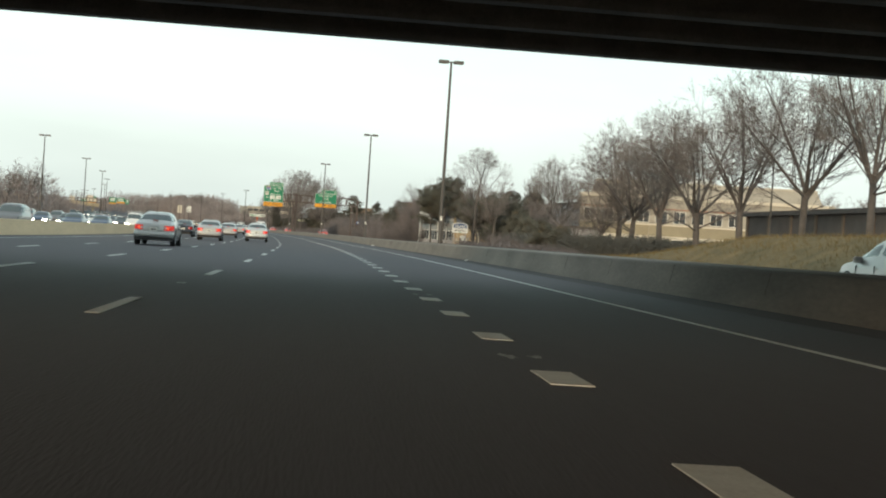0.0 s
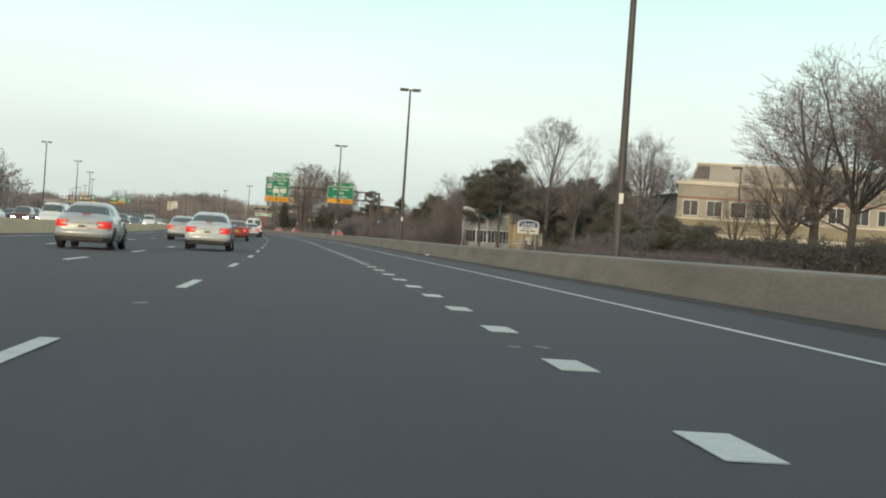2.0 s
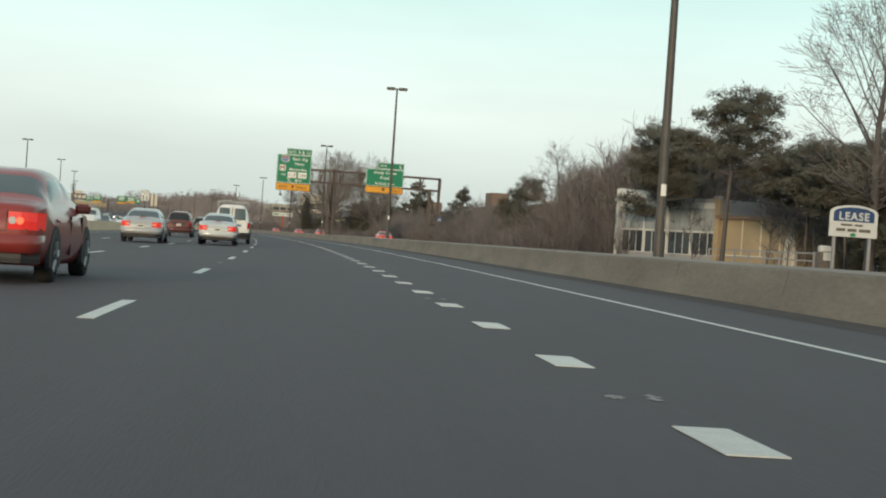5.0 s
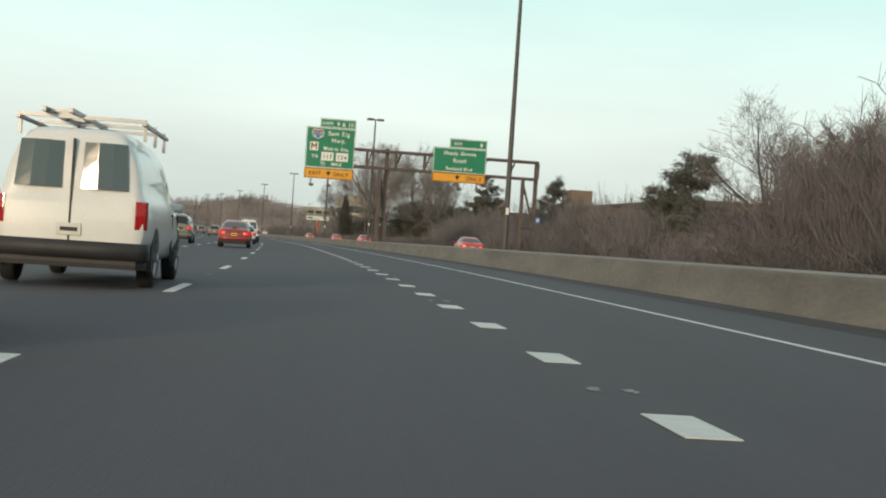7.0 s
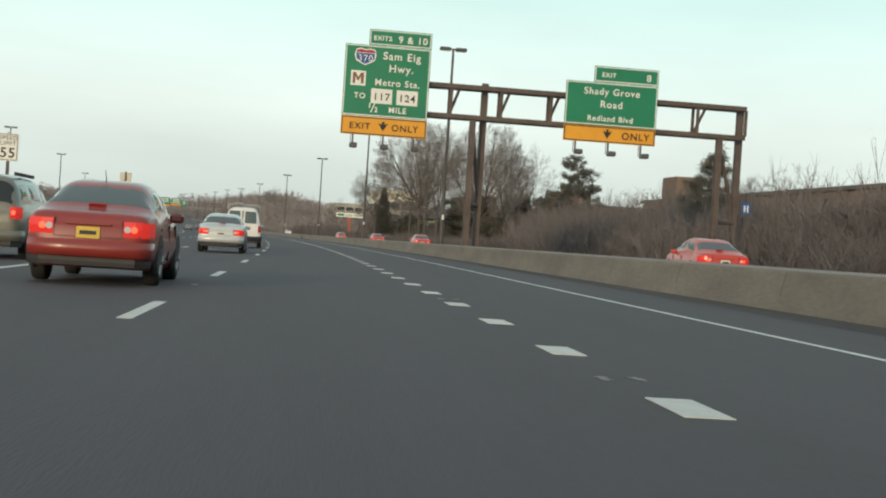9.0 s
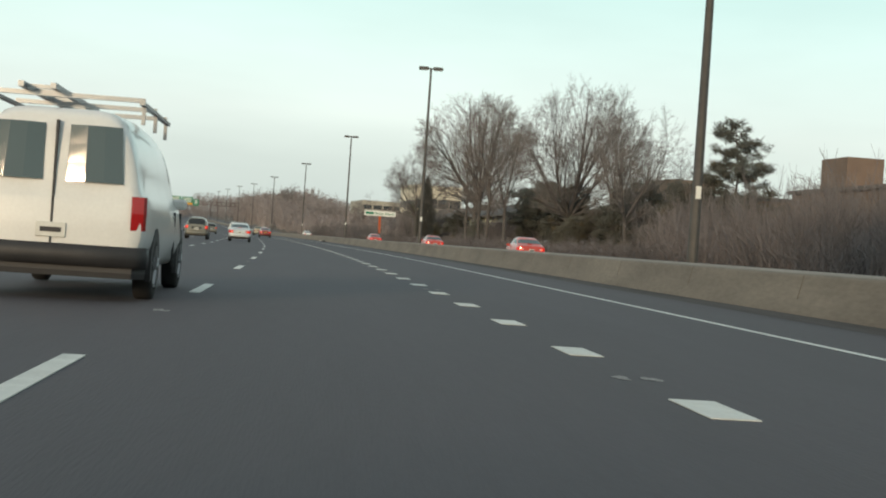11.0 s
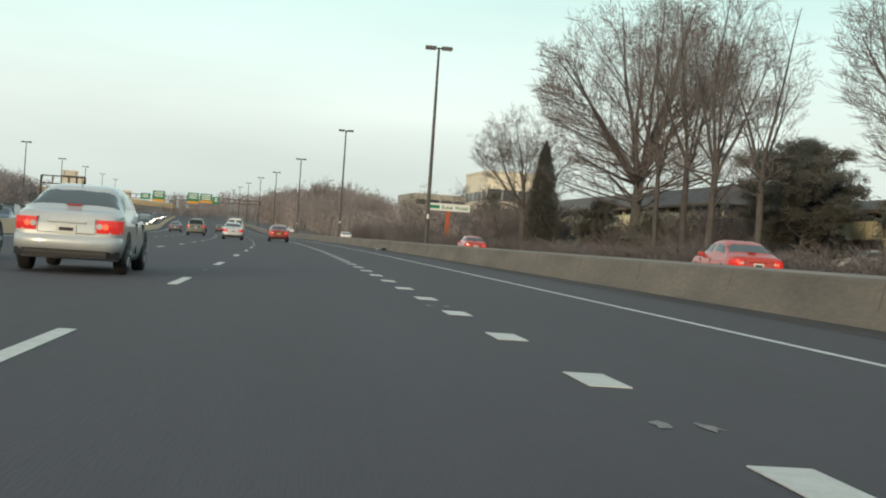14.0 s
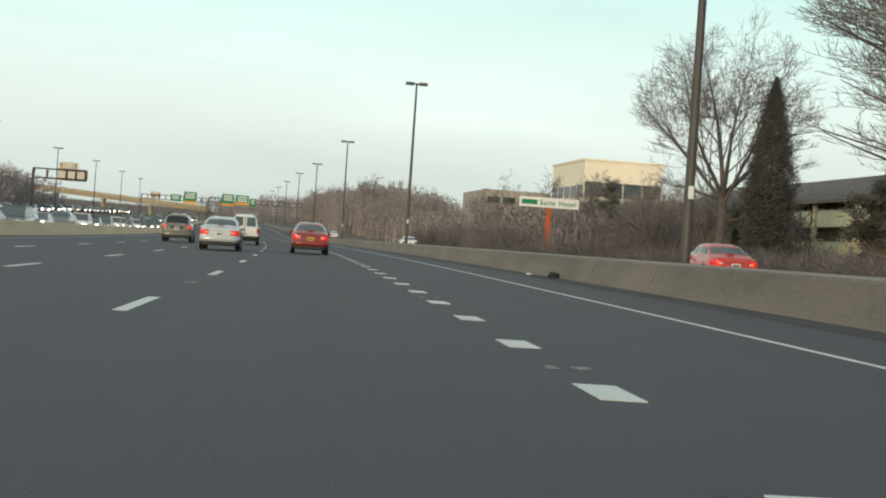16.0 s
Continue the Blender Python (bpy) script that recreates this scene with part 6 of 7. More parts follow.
for s, d, h in ((412, 35, 0.62), (424, 34, 0.66), (486, 34.8, 0.5), (479, 34.5, 0.55), (533, 33.5, 0.6), (545, 34, 0.62), (557, 33.5, 0.62), (569, 35, 0.5)):
    wood(s, d, h, rnd.uniform(-10, 10), label="dark leafless undergrowth below tall trees")
for s, d, h in ((584, 41, 0.62), (597, 39, 0.7), (608, 40, 0.75), (619, 38, 0.8), (631, 38, 0.85), (643, 37, 0.85), (612, 33, 0.45), (628, 32, 0.5)):
    far_wood(s, d, h, rnd.uniform(-10, 10), label="leafless thicket before the far offices")
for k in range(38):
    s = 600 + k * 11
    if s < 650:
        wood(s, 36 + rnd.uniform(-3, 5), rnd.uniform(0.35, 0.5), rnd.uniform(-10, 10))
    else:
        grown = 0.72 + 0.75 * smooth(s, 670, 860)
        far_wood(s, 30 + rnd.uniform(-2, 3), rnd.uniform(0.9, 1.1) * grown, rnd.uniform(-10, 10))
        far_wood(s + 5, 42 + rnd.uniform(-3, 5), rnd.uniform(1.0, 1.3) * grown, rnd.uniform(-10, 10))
        if k % 2:
            plant(rnd.choice(("far_round", "far_vase", "far_wide")), s, 31 + rnd.uniform(0, 8), rnd.uniform(9, 13) * grown, rnd.uniform(0, 360))
for s, d, h in ((502, 33, 1.25), (495, 32, 0.8), (489, 33.5, 0.95), (482, 33, 1.1), (474, 35, 0.8), (448, 33.5, 0.9), (505, 31.5, 0.7), (440, 35, 1.0)):
    brush(s, d, h, rnd.uniform(-20, 20), label="dark leafless undergrowth below tall trees")
for s in (404, 412, 421):
    brush(s, 35.5 + rnd.uniform(-1.5, 1.5), rnd.uniform(0.9, 1.3), rnd.uniform(-20, 20), label="dark leafless undergrowth below tall trees")
for k in range(12):
    wood(290 + k * 10, 38 + rnd.uniform(-2, 3), rnd.uniform(0.35, 0.5), rnd.uniform(-10, 10))
for k in range(11):
    far_wood(345 + k * 13, 80 + rnd.uniform(-3, 3), rnd.uniform(1.1, 1.25) + 0.02 * k, rnd.uniform(-10, 10), label="leafless trees rising behind the brown building")
# woods on the far side of the oncoming lanes
for k in range(24):
    s = 500 + k * 12
    grown = float(np.interp(s, (500, 560, 640, 700, 780), (0.75, 0.5, 0.5, 0.85, 0.5)))
    far_wood(s, -50 - rnd.uniform(0, 3), rnd.uniform(0.8, 1.0) * grown, rnd.uniform(-10, 10))
    far_wood(s + 6, -60 - rnd.uniform(0, 6), rnd.uniform(0.8, 1.0) * grown, rnd.uniform(-10, 10))
    if k % 3 == 0:
        plant(rnd.choice(("far_round", "far_vase", "far_wide")), s + 8, -49 - rnd.uniform(0, 6), rnd.uniform(7, 9.5) * grown, rnd.uniform(0, 360))
for s, d, h in ((350, -57, 1.25), (366, -60, 1.2), (336, -61, 1.05), (380, -58, 0.9)):
    far_wood(s, d, h, 90 + rnd.uniform(-10, 10), label="leafless trees beyond the oncoming lanes")
for s, d, hgt in ((352, -54, 14.5), (363, -56, 13), (343, -58, 13), (374, -55, 11), (440, -66, 7)):
    plant("far_round", s, d, hgt, rnd.uniform(0, 360))
for k, (s, d) in enumerate(((690, -53), (701, -51.5), (713, -50.5), (726, -50), (740, -49.5))):
    far_wood(s, d, 1.16 - 0.06 * k, rnd.uniform(-10, 10), label="leafless trees beyond the oncoming lanes")
    plant("far_round" if k % 2 else "far_vase", s + 5, d, 10.6 - 0.6 * k, rnd.uniform(0, 360))
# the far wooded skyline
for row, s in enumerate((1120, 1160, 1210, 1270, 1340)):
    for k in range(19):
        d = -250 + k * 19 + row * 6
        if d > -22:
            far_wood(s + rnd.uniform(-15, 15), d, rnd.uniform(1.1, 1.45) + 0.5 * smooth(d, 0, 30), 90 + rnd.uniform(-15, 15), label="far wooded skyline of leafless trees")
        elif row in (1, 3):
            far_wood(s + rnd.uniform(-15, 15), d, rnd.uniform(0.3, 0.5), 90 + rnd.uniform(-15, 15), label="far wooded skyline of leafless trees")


# ---------------------------------------------------------------- buildings beside the road
def ring_frame(w, h, bar, x0, x1):
    """A rectangular frame as one closed ring, w by h clear, its bars bar wide."""
    bm = bmesh.new()
    rings = []
    for x, g in ((x0, bar), (x1, bar), (x1, 0.0), (x0, 0.0)):
        rings.append([bm.verts.new((x, sy * (w / 2 + g), z)) for sy, z in ((-1, -g), (1, -g), (1, h + g), (-1, h + g))])
    for a, b in zip(rings, rings[1:] + rings[:1]):
        for i in range(4):
            bm.faces.new((a[i], a[(i + 1) % 4], b[(i + 1) % 4], b[i]))
    bmesh.ops.recalc_face_normals(bm, faces=bm.faces)
    return bm


def window_unit(parent, m, w, h, panes=2, frame_mat="white"):
    """A window of dark panes in a frame; local -x faces out."""
    frame_ob = part("window", ring_frame(w, h, 0.08, -0.07, 0.02), M[frame_mat], parent)
    frame_ob.matrix_local = m
    for i in range(panes):
        a = -w / 2 + i * (w + 0.06) / panes
        part("pane", boxes((-0.03, 0.0, a, a + (w + 0.06) / panes - 0.06, 0, h)), M["window"], frame_ob)
        if i:
            part("mullion", boxes((-0.06, 0.0, a - 0.06, a, 0, h)), M[frame_mat], frame_ob)
    return frame_ob


def office_building():
    """Tan three-storey office block with bands and a set-back roof storey."""
    half, far, z = 13.8, 27.0, -1.5
    th = thing("office_building", "tan three-storey office building with pale bands and a sloping roof storey", "building", m=at(216.5, 63, -0.3, 71))
    part("wall", boxes((0, 12, 2.2, half, z, 10.3), (-0.9, 12, -far, 2.2, z, 10.0)), M["tan_wall"], th)
    for a, b, mat, out in ((3.35, 3.8, "tan_band", 0.14), (5.5, 5.75, "tan_band", 0.12), (8.15, 8.32, "brick_band", 0.06), (9.85, 10.35, "tan_band", 0.2)):
        part("band", boxes((-out, 0.0, 2.2, half + out, a, b), (-0.9 - out, -0.9, -far - out, 2.2 + out, a, b), (-0.9, -0.02, 2.2, 2.2 + out, a, b), (0.0, 12, half, half + out, a, b)), M[mat], th)
    part("roof_storey", loft([[(1.0, -far + 1.5, 10.3), (10, -far + 1.5, 10.3), (10, half - 1.3, 10.3), (1.0, half - 1.3, 10.3)], [(2.2, -far + 2.5, 12.6), (9, -far + 2.5, 12.6), (9, half - 2.3, 12.6), (2.2, half - 2.3, 12.6)]]), M["tan_wall"], th)
    part("roof_coping", boxes((2.05, 9.15, -far + 2.35, half - 2.15, 12.6, 12.85)), M["tan_band"], th)
    part("roof_light", loft([[(1.16, half - 3.8, 10.7), (1.3, half - 3.8, 10.7), (1.3, half - 1.75, 10.7), (1.16, half - 1.75, 10.7)], [(1.96, half - 3.8, 12.4), (2.1, half - 3.8, 12.4), (2.1, half - 2.4, 12.4), (1.96, half - 2.4, 12.4)]]), M["dark_roof"], th)
    part("roof_dome", loft([[(5 + r * math.cos(t * math.pi / 6), -6 + 1.6 * r * math.sin(t * math.pi / 6), zz) for t in range(12)] for r, zz in ((1.6, 12.85), (1.55, 13.2), (1.1, 13.55), (0.4, 13.7))]), M["white"], th, "white domed roof light")
    part("spandrel", boxes((-0.05, -0.005, 2.32, half, 3.8, 5.5), (-0.95, -0.905, -far, 2.2, 3.8, 5.5)), M["olive_panel"], th)
    for k in range(14):
        y = half - 1.7 - 2.95 * k
        if abs(y - 2.2) > 1.0 and y > -far + 1:
            for zz, h in ((6.0, 1.85), (1.4, 1.85)):
                window_unit(th, pose(-0.02 if y > 2.2 else -0.92, y, zz), 1.8, h, 2)
    wing = thing("office_wing", "dark grey flat-roofed wing beside the tan office building", "building", m=at(246, 54.5))
    part("wall", boxes((0, 12, -13, 17, -1, 8.6)), M["grey_wall"], wing)
    part("roof", boxes((-0.3, 12.3, -13.2, 17.2, 8.6, 9.0)), M["dark_roof"], wing)
    shed = thing("low_building", "low grey flat-roofed outbuilding behind the brush", "building", m=at(212, 44))
    part("wall", boxes((0, 5, -9, 9, -1, 3.6)), M["grey_wall"], shed)
    part("roof", boxes((-0.4, 5.4, -9.3, 9.3, 3.6, 3.95)), M["dark_roof"], shed)
    for y in (-6, -2, 2, 6):
        window_unit(shed, pose(-0.02, y, 1.2), 2.4, 1.6, 2)


def roadside_houses():
    a = thing("glazed_building", "small grey building with a white framed window front", "building", m=at(222, 33.3, 0, 27))
    part("wall", boxes((0.15, 9, 6.62, 17.2, -1, 4.2)), M["grey_wall"], a)
    part("roof_edge", boxes((-0.15, 9.2, 6.62, 17.4, 4.2, 4.5)), M["grey_wall"], a)
    part("corner_post", boxes((-0.1, 0.15, 16.85, 17.2, -1, 5.0)), M["dull_white"], a)
    part("plinth", boxes((-0.05, 0.15, 6.62, 17.2, -1, 0.45)), M["grey_wall"], a)
    part("gable", prism([(12.3, 4.5), (17.35, 4.5), (17.35, 5.15), (16.9, 5.2)], 0.0, 9.0), M["dull_white"], a).matrix_local = pose(0, 0, 0, 0, 0, 90) @ Matrix.Diagonal((1, -1, 1, 1))
    for k in range(4):
        y = 8.0 + 2.45 * k
        window_unit(a, pose(0.12, y, 0.5), 2.2, 1.55, 3, "dull_white")
        for e in range(2):
            part("upper_pane", boxes((0.05, 0.14, y - 1.12 + 1.13 * e, y - 0.04 + 1.13 * e, 2.22, 3.78)), M["pale_glass"], a)
        part("mullion", boxes((-0.03, 0.15, y - 1.28, y - 1.15, 0.45, 4.0)), M["dull_white"], a)
        part("transom", boxes((-0.02, 0.15, y - 1.15, y + 1.17, 2.08, 2.2)), M["dull_white"], a)
    part("head_rail", boxes((-0.04, 0.15, 6.7, 16.85, 3.8, 4.2)), M["dull_white"], a)
    b = thing("tan_house", "low tan timber-clad building lit warm by the sun", "building", m=at(222, 33.3, 0, 27))
    part("wall", boxes((0, 8, -0.5, 6.6, -1, 3.1)), M["warm_wall"], b)
    part("roof", boxes((-0.35, 8.35, -0.8, 6.6, 3.1, 3.35)), M["brown_wall"], b)
    for y in (0.9, 2.6, 4.3, 5.9):
        part("batten", boxes((-0.04, 0.0, y - 0.04, y + 0.04, 0.65, 3.1)), M["tan_band"], b)
    part("ledge", boxes((-0.08, 0.0, -0.5, 6.6, 0.55, 0.65)), M["tan_band"], b)
    part("door", boxes((-0.05, 0.0, -0.4, 0.5, 0, 2.1)), M["tan_band"], b)
    part("pier", boxes((-0.32, -0.02, 6.3, 6.75, -1, 4.5), bevel=0.02), M["warm_wall"], b)
    part("pier_cap", boxes((-0.38, 0.04, 6.24, 6.81, 4.5, 4.68), bevel=0.02), M["grey_wall"], b)
    fence = thing("low_fence", "low grey rail fence in front of the tan building", "fence", m=at(214, 28.4))
    for i in range(9):
        part("post", boxes((-0.05, 0.05, -10 + 2.5 * i - 0.05, -10 + 2.5 * i + 0.05, -0.3, 1.0)), M["grey_wall"], fence)
    for z in (0.5, 0.92):
        part("rail", boxes((-0.025, 0.025, -10, 10, z - 0.04, z + 0.04)), M["grey_wall"], fence)


def letting_board():
    th = thing("lease_sign", "white arched letting board with a blue panel, on posts", "sign", m=at(195.7, 25.6))
    for x in (-0.85, 0.85):
        part("post", boxes((x - 0.06, x + 0.06, 0.0, 0.12, -0.5, 2.7)), M["grey_wall"], th)
    arc = [(1.15 * math.cos(math.pi * i / 12), 2.78 + 0.36 * math.sin(math.pi * i / 12)) for i in range(13)]
    part("board", prism([(-1.15, 1.68), (1.15, 1.68)] + arc, -0.06, 0.0), M["dull_white"], th)
    arc = [(0.98 * math.cos(math.pi * i / 12), 2.76 + 0.28 * math.sin(math.pi * i / 12)) for i in range(13)]
    part("blue_panel", prism([(-0.98, 2.38), (0.98, 2.38)] + arc, -0.07, -0.062), M["navy"], th)
    lettering("LEASE", 0.5, M["dull_white"], th, 0, 2.46, y=-0.078, bold=0.012)
    for a, b, z in ((-0.62, -0.05, 2.18), (0.05, 0.45, 2.18)):
        part("text_bar", boxes((a, b, -0.068, -0.062, z, z + 0.09)), M["dark_roof"], th)
    for a, b in ((-0.82, -0.38), (-0.28, 0.16), (0.26, 0.82)):
        part("text_bar", boxes((a, b, -0.068, -0.062, 1.92, 2.06)), M["dark_roof"], th)
    part("mark", prism([(-0.12, 1.72), (0.0, 1.70), (0.12, 1.72), (0.16, 1.80), (0.0, 1.88), (-0.16, 1.80)], -0.068, -0.062), M["green"], th, "small green leaf-shaped mark")
    cab = thing("utility_cabinet", "dark utility cabinet with a white hood on the grass", "cabinet", m=at(214.5, 28.9 - 0.2) @ pose(-1.6, -12.5, 0))
    part("body", boxes((-0.45, 0.45, -0.25, 0.25, -0.1, 0.95), bevel=0.03), M["dark_roof"], cab)
    part("hood", boxes((-0.35, 0.35, -0.22, 0.22, 0.95, 1.3), bevel=0.06), M["dull_white"], cab)
    part("panel", boxes((-0.22, 0.22, -0.27, -0.25, 0.55, 0.95)), M["dull_white"], cab)


def hotel_wing(y0, y1, drop, roof_rise, label):
    """One wing of the hotel: two storeys of open galleries behind cream parapets, under a dark hipped roof."""
    th = thing("hotel", label, "building", "hotel wings", m=at(519, 40, -drop))
    part("wall", boxes((1.4, 12, y0, y1, -1, 5.5)), M["brown_wall"], th)
    part("roof", loft([[(-0.6, y0 - 0.8, 5.5), (13, y0 - 0.8, 5.5), (13, y1 + 0.8, 5.5), (-0.6, y1 + 0.8, 5.5)], [(3.4, y0 + 3, 5.5 + roof_rise), (9, y0 + 3, 5.5 + roof_rise), (9, y1 - 3, 5.5 + roof_rise), (3.4, y1 - 3, 5.5 + roof_rise)]]), M["dark_roof"], th)
    part("eaves_board", boxes((-0.68, -0.6, y0 - 0.8, y1 + 0.8, 5.36, 5.6)), M["brown_wall"], th)
    y = y0 + 1.0
    while y + 6.2 < y1:
        for z, high in ((0.9, 1.55), (3.6, 1.2)):
            part("balcony", boxes((-0.1, 0.0, y, y + 6.2, z, z + high), (0.0, 1.4, y, y + 6.2, z, z + 0.16)), M["cream_wall"], th)
            part("coping", boxes((-0.14, 0.04, y, y + 6.2, z + high, z + high + 0.06)), M["tan_band"], th)
        for z in (0.9, 3.6):
            window_unit(th, pose(1.38, y + 1.8, z + 0.2), 2.0, 1.6, 2, "cream_wall")
            window_unit(th, pose(1.38, y + 4.8, z + 0.2), 1.6, 1.6, 2, "cream_wall")
        part("balcony_post", boxes((-0.02, 0.25, y - 0.75, y - 0.3, -0.8, 5.5)), M["cream_wall"], th)
        y += 7.7
    part("stair_tower", boxes((-1.2, 1.4, y1 - 2.6, y1, -1, 5.45)), M["cream_wall"], th)


def hotel():
    hotel_wing(-19, 57, 0.0, 2.2, "cream two-storey hotel wing with balconies and a dark roof")
    hotel_wing(-66, -22, 1.1, 1.2, "lower cream hotel wing with open balconies under a shallow dark roof")
    sign = thing("hotel_sign", "long white hotel sign with green lettering on an orange post", "sign", m=at(584.2, 29.6))
    part("board", boxes((-3.35, 3.35, -0.15, 0.15, 5.15, 6.25), bevel=0.03), M["white"], sign)
    part("text_bar", boxes((-3.1, -1.35, -0.16, -0.152, 5.45, 5.95)), M["green"], sign, "green bar in place of the brand word")
    lettering("Suite", 0.74, M["green"], sign, -0.2, 5.45, y=-0.165, bold=0.014)
    lettering("Hotel", 0.74, M["green"], sign, 2.05, 5.45, y=-0.165, bold=0.014)
    part("post", boxes((-0.25, 0.25, -0.12, 0.12, -1.0, 5.2)), M["orange"], sign)
    lawn = new("lawn", strip("lawn", 498, 566, 4, [(21.5, 0.02), (25, 0.03), (33, 0.04), (40, 0.04)], M["grass"]))
    tagged(lawn, "dull winter lawn in front of the hotel", "lawn", kind="structure")
    hedge = thing("hedge", "low clipped dark hedge before the hotel", "hedge", m=at(527, 31))
    store, r = ([], []), random.Random(4)
    for _ in range(1500):
        tuft(store, Vector((r.uniform(-0.5, 0.5), r.uniform(-7, 7), r.uniform(0.1, 1.3))), 0.22, r, 3)
    part("leaves", raw("leaves", *store, M["cypress"]), None, hedge)


def far_buildings():
    b = thing("brown_building", "long brown building with a flat roof and roof plant room", "building", m=at(404, 56))
    part("wall", boxes((0, 18, -38, 40, -1, 8.3)), M["brick_brown"], b)
    part("roof", boxes((-0.4, 18.4, -38.4, 40.4, 8.3, 8.7)), M["dark_roof"], b)
    part("cornice", boxes((-0.12, 0.0, -38, 40, 6.6, 6.9)), M["brown_wall"], b)
    part("plant_room", boxes((1.5, 5.5, 29.5, 36, 8.7, 12.1)), M["brick_brown"], b)
    for k in range(9):
        window_unit(b, pose(-0.02, -33 + 8.2 * k, 3.4), 4.6, 1.6, 3, "brown_wall")
    side = thing("service_building", "dark flat-roofed building with a roof box behind the trees", "building", m=at(446, 44))
    part("wall", boxes((0, 9, -19, 16, -1, 6.6)), M["brown_wall"], side)
    part("roof", boxes((-0.3, 9.3, -19.3, 16.3, 6.6, 6.95)), M["dark_roof"], side)
    part("roof_box", boxes((0.6, 6, 4, 12, 6.95, 9.5)), M["brown_wall"], side)
    w = thing("white_office", "pale office block lit by the low sun", "building", m=at(640, 46))
    part("wall", boxes((0, 12, -8, 12, -1, 14.2)), M["pale_wall"], w)
    part("parapet", boxes((-0.15, 12.15, -8.15, 12.15, 14.2, 14.5)), M["pale_wall"], w)
    for z in (2.0, 5.4, 8.9):
        for k in range(4):
            part("window", boxes((0.2 + 2.95 * k, 3.0 + 2.95 * k, -8.05, -8.0, z, z + 2.2)), M["window"], w)
        for k in range(5):
            part("window", boxes((-0.05, 0.0, -7.4 + 3.9 * k, -4.2 + 3.9 * k, z, z + 1.7)), M["window"], w)
    low = thing("low_office", "long low grey office wing with a dark window band", "building", m=at(626, 52))
    part("wall", boxes((0, 22, -5, 5, -1, 8.6)), M["grey_wall"], low)
    for k in range(7):
        part("window", boxes((0.6 + 3.05 * k, 3.2 + 3.05 * k, -5.05, -5.0, 6.2, 7.7)), M["window"], low)
    t = thing("tan_office", "low tan office building with dark window bands", "building", m=at(690, 43))
    part("wall", boxes((-3, 9, -12, 12, -1, 10.6)), M["tan_wall"], t)
    for z in (2.0, 5.2, 8.2):
        for k in range(4):
            part("window", boxes((-2.6 + 2.9 * k, -0.3 + 2.9 * k, -12.04, -12.0, z, z + 1.1)), M["window"], t)


def parking_lamp(s, d, h=7.5):
    th = thing("parking_lamp", "dark car-park lamp post with one flat head", "lamp post", "car-park lamps", m=at(s, d))
    part("pole", tubes(((0, 0, -0.3), (0, 0, h), 0.09, 0.06)), M["pole"], th)
    part("lamp_head", boxes((-0.8, 0.1, -0.2, 0.2, h - 0.05, h + 0.12), bevel=0.03), M["pole_head"], th)


office_building()
roadside_houses()
letting_board()
hotel()
far_buildings()
bank_hall = thing("low_dark_building", "low dark brown flat-roofed building behind the grass bank", "building", m=at(108, 43))
part("wall", boxes((0, 8, -26, 20, -0.8, 4.6)), M["dark_roof"], bank_hall)
part("roof", boxes((-0.4, 8.4, -26.4, 20.4, 4.6, 5.0)), M["dark_roof"], bank_hall)
for k in range(9):
    part("pilaster", boxes((-0.12, 0.0, -25.6 + 5.6 * k, -25.2 + 5.6 * k, -0.8, 4.6)), M["brown_wall"], bank_hall)
parking_lamp(173, 40, 8.6)
parking_lamp(108, 38, 8.5)


# ---------------------------------------------------------------- median signs and far gantries
def speed_sign():
    th = thing("speed_limit_sign", "white speed limit sign on the median barrier", "road sign", m=at(316, -14.85))
    part("post", boxes((-0.05, 0.05, 0.0, 0.08, 0.7, 5.2)), M["pole"], th)
    part("panel", boxes((-0.52, 0.52, -0.04, 0.0, 3.75, 5.15), bevel=0.01), M["white"], th)
    part("border", boxes((-0.48, 0.48, -0.048, -0.042, 5.08, 5.11), (-0.48, 0.48, -0.048, -0.042, 3.79, 3.82), (-0.48, -0.45, -0.048, -0.042, 3.82, 5.08), (0.45, 0.48, -0.048, -0.042, 3.82, 5.08)), M["black"], th)
    lettering("SPEED", 0.30, M["black"], th, 0, 4.82, y=-0.05)
    lettering("LIMIT", 0.30, M["black"], th, 0, 4.55, y=-0.05)
    lettering("55", 0.70, M["black"], th, 0, 3.93, y=-0.05, bold=0.01)
    back = thing("twin_sign", "pale backs of twin sign panels on a median post", "road sign", m=at(386, -16.0))
    part("post", boxes((-0.07, 0.07, -0.1, 0.0, -0.2, 6.2)), M["rust"], back)
    for x in (-0.3, 0.3):
        part("panel", boxes((x - 0.27, x + 0.27, 0.0, 0.04, 4.0, 6.1), bevel=0.01), M["tan_band"], back)


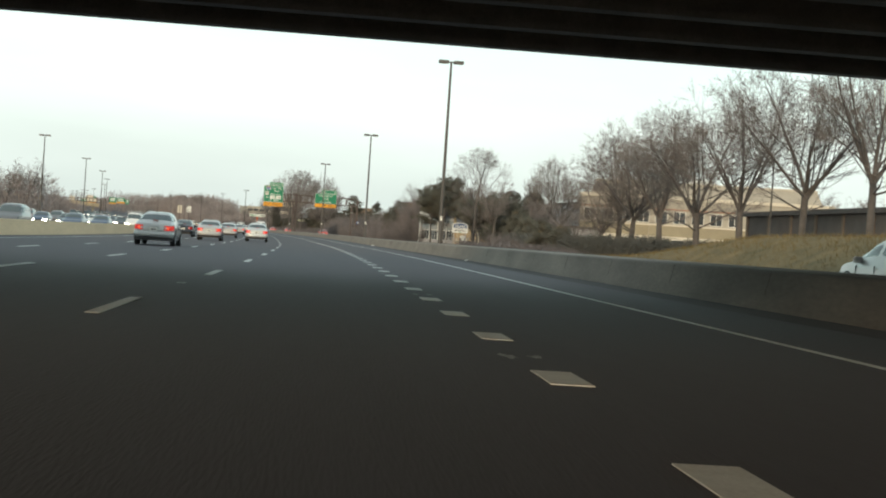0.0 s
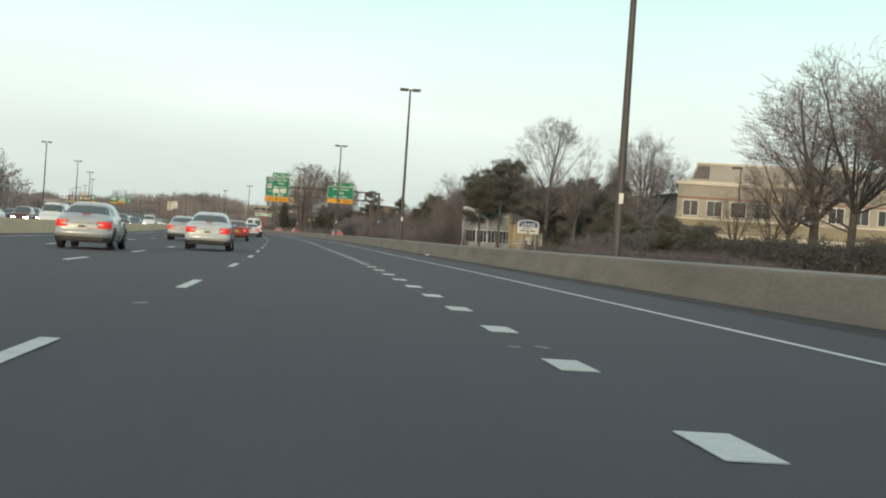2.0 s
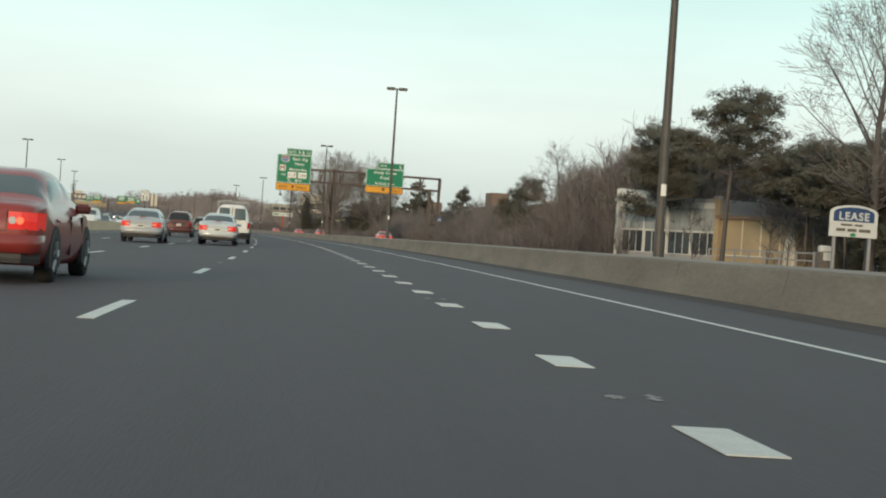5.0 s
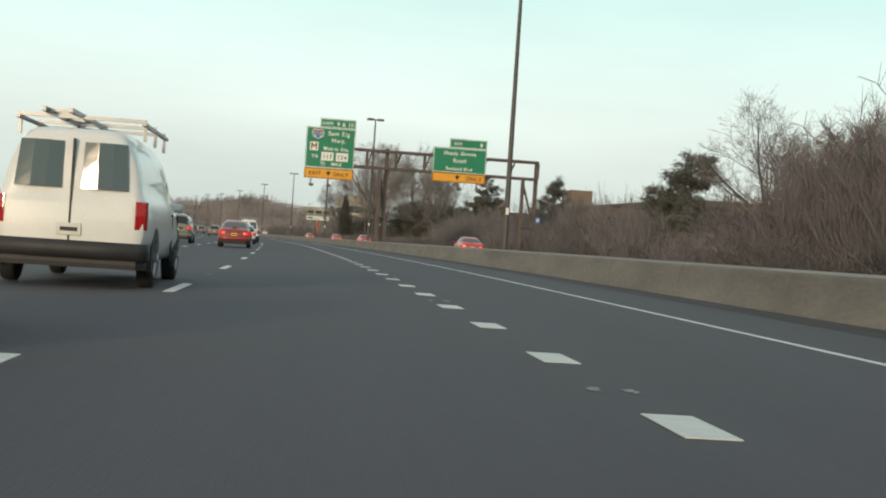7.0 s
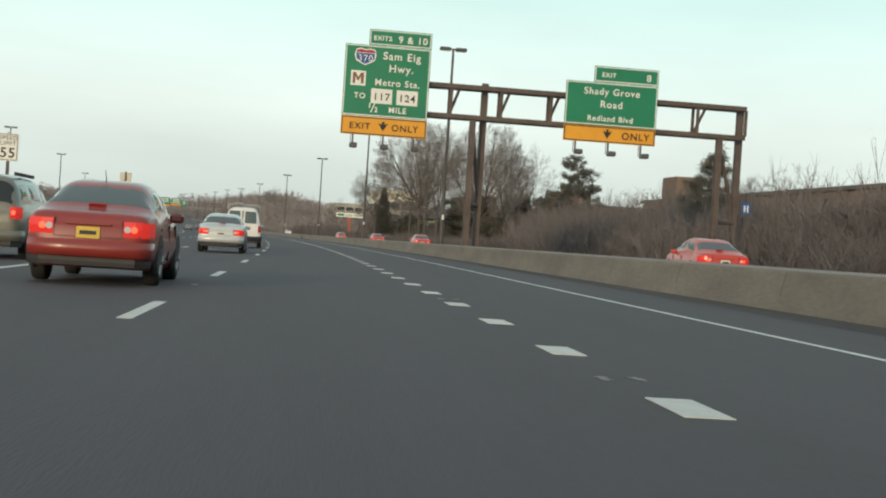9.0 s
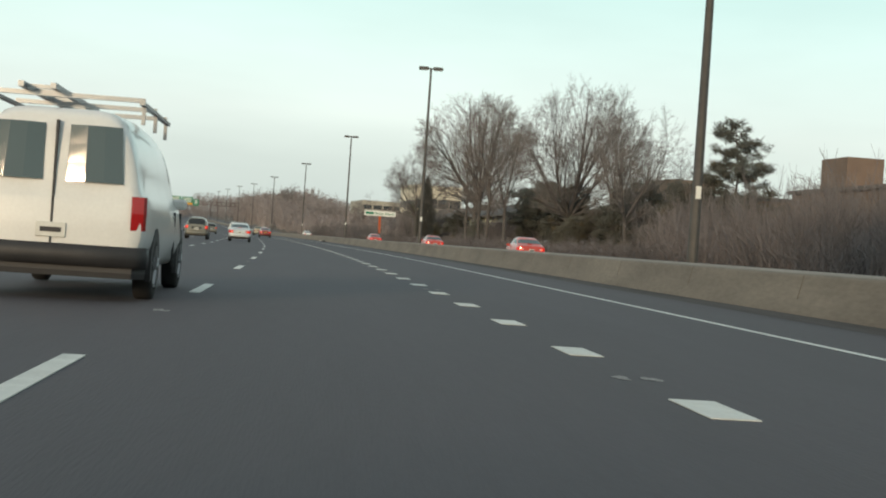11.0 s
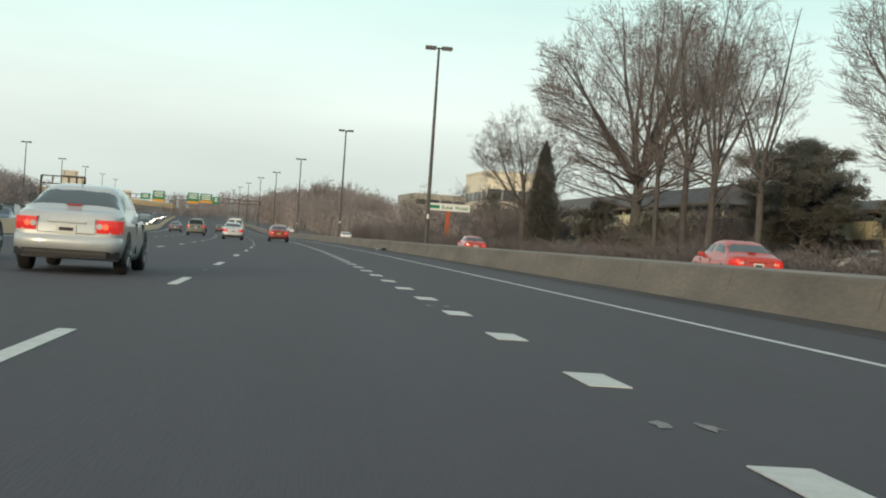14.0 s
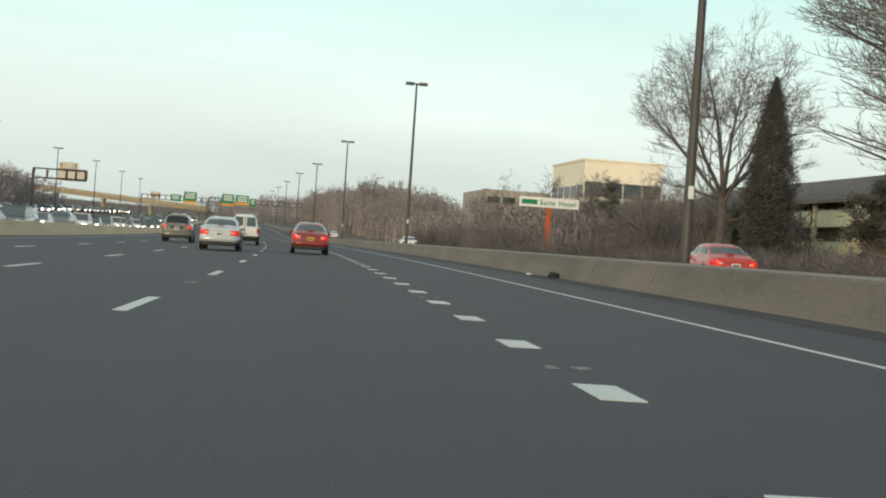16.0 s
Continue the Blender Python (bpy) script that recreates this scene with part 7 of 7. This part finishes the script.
def far_gantry(name, s, x0, x1, legs, panels, label, base=0.0, top=9.4):
    m = at(s, 0) @ pose(0, 0, -rise(s, 0))
    th = thing(name, label, "gantry", m=m)
    truss(th, x0, x1, top - 1.7, top, 2.35, M["rust"])
    for x in legs:
        part("leg", boxes((x - 0.2, x + 0.2, -0.3, 0.3, -0.8, top)), M["rust"], th)
    for a, b, z0, z1, mat in panels:
        sg = thing("road_sign", "green motorway sign far ahead" if mat == "green" else "plain back of a motorway sign", "road sign", "far signs", m=m)
        part("panel", boxes((a, b, -0.75, -0.6, z0, z1) if mat == "green" else (a, b, 0.6, 0.75, z0, z1)), M[mat], sg)
        if mat == "green":
            part("strip", boxes((a, b, -0.78, -0.6, z0 - 0.9, z0)), M["yellow"] if b - a > 4.6 else M["green"], sg)
            for k in range(3):
                part("text_bar", boxes((a + 0.7, b - 0.7, -0.76, -0.752, z1 - 0.9 - k * 0.8, z1 - 0.5 - k * 0.8)), M["white"], sg)
        else:
            part("bracket", boxes((a + 0.4, a + 0.55, 0.5, 0.6, z0 + 0.2, z1 - 0.2), (b - 0.55, b - 0.4, 0.5, 0.6, z0 + 0.2, z1 - 0.2)), M["rust"], sg)


far_gantry("sign_gantry", 695, -41.6, -32.0, (-41.6,), [(-37.3, -32.2, 7.6, 9.8, "rust"), (-37.2, -33.7, 9.8, 11.0, "tan_band")], "dark brown steel sign gantry seen from behind", top=9.5)
far_gantry("sign_gantry", 978, -14.85, 24.0, (-14.85, 24.0), [(-9.8, -5.0, 7.6, 11.3, "green"), (-4.4, 0.8, 8.3, 11.2, "green"), (1.1, 3.8, 7.9, 10.2, "green")], "far brown steel sign gantry across the road", top=9.6)
far_gantry("sign_gantry", 970, -40.5, -15.5, (-40.5, -15.5), [(-24.4, -19.4, 7.4, 11.0, "green"), (-29.4, -25.4, 7.9, 9.6, "green"), (-37.2, -33.4, 7.6, 10.2, "tan_band")], "far sign gantry over the oncoming lanes", top=9.0)
frame_back = thing("road_sign", "row of beige sign backs in a brown frame", "road sign", "far signs", m=at(695, 0) @ pose(0, 0, -rise(695, 0)))
for k in range(3):
    part("panel", boxes((-37.05 + 1.68 * k, -35.75 + 1.68 * k, -0.64, -0.58, 8.0, 9.3)), M["tan_band"], frame_back)
part("rail", boxes((-37.3, -32.1, -0.58, -0.55, 7.75, 7.9), (-37.3, -32.1, -0.58, -0.55, 9.4, 9.55)), M["rust"], frame_back)
speed_sign()
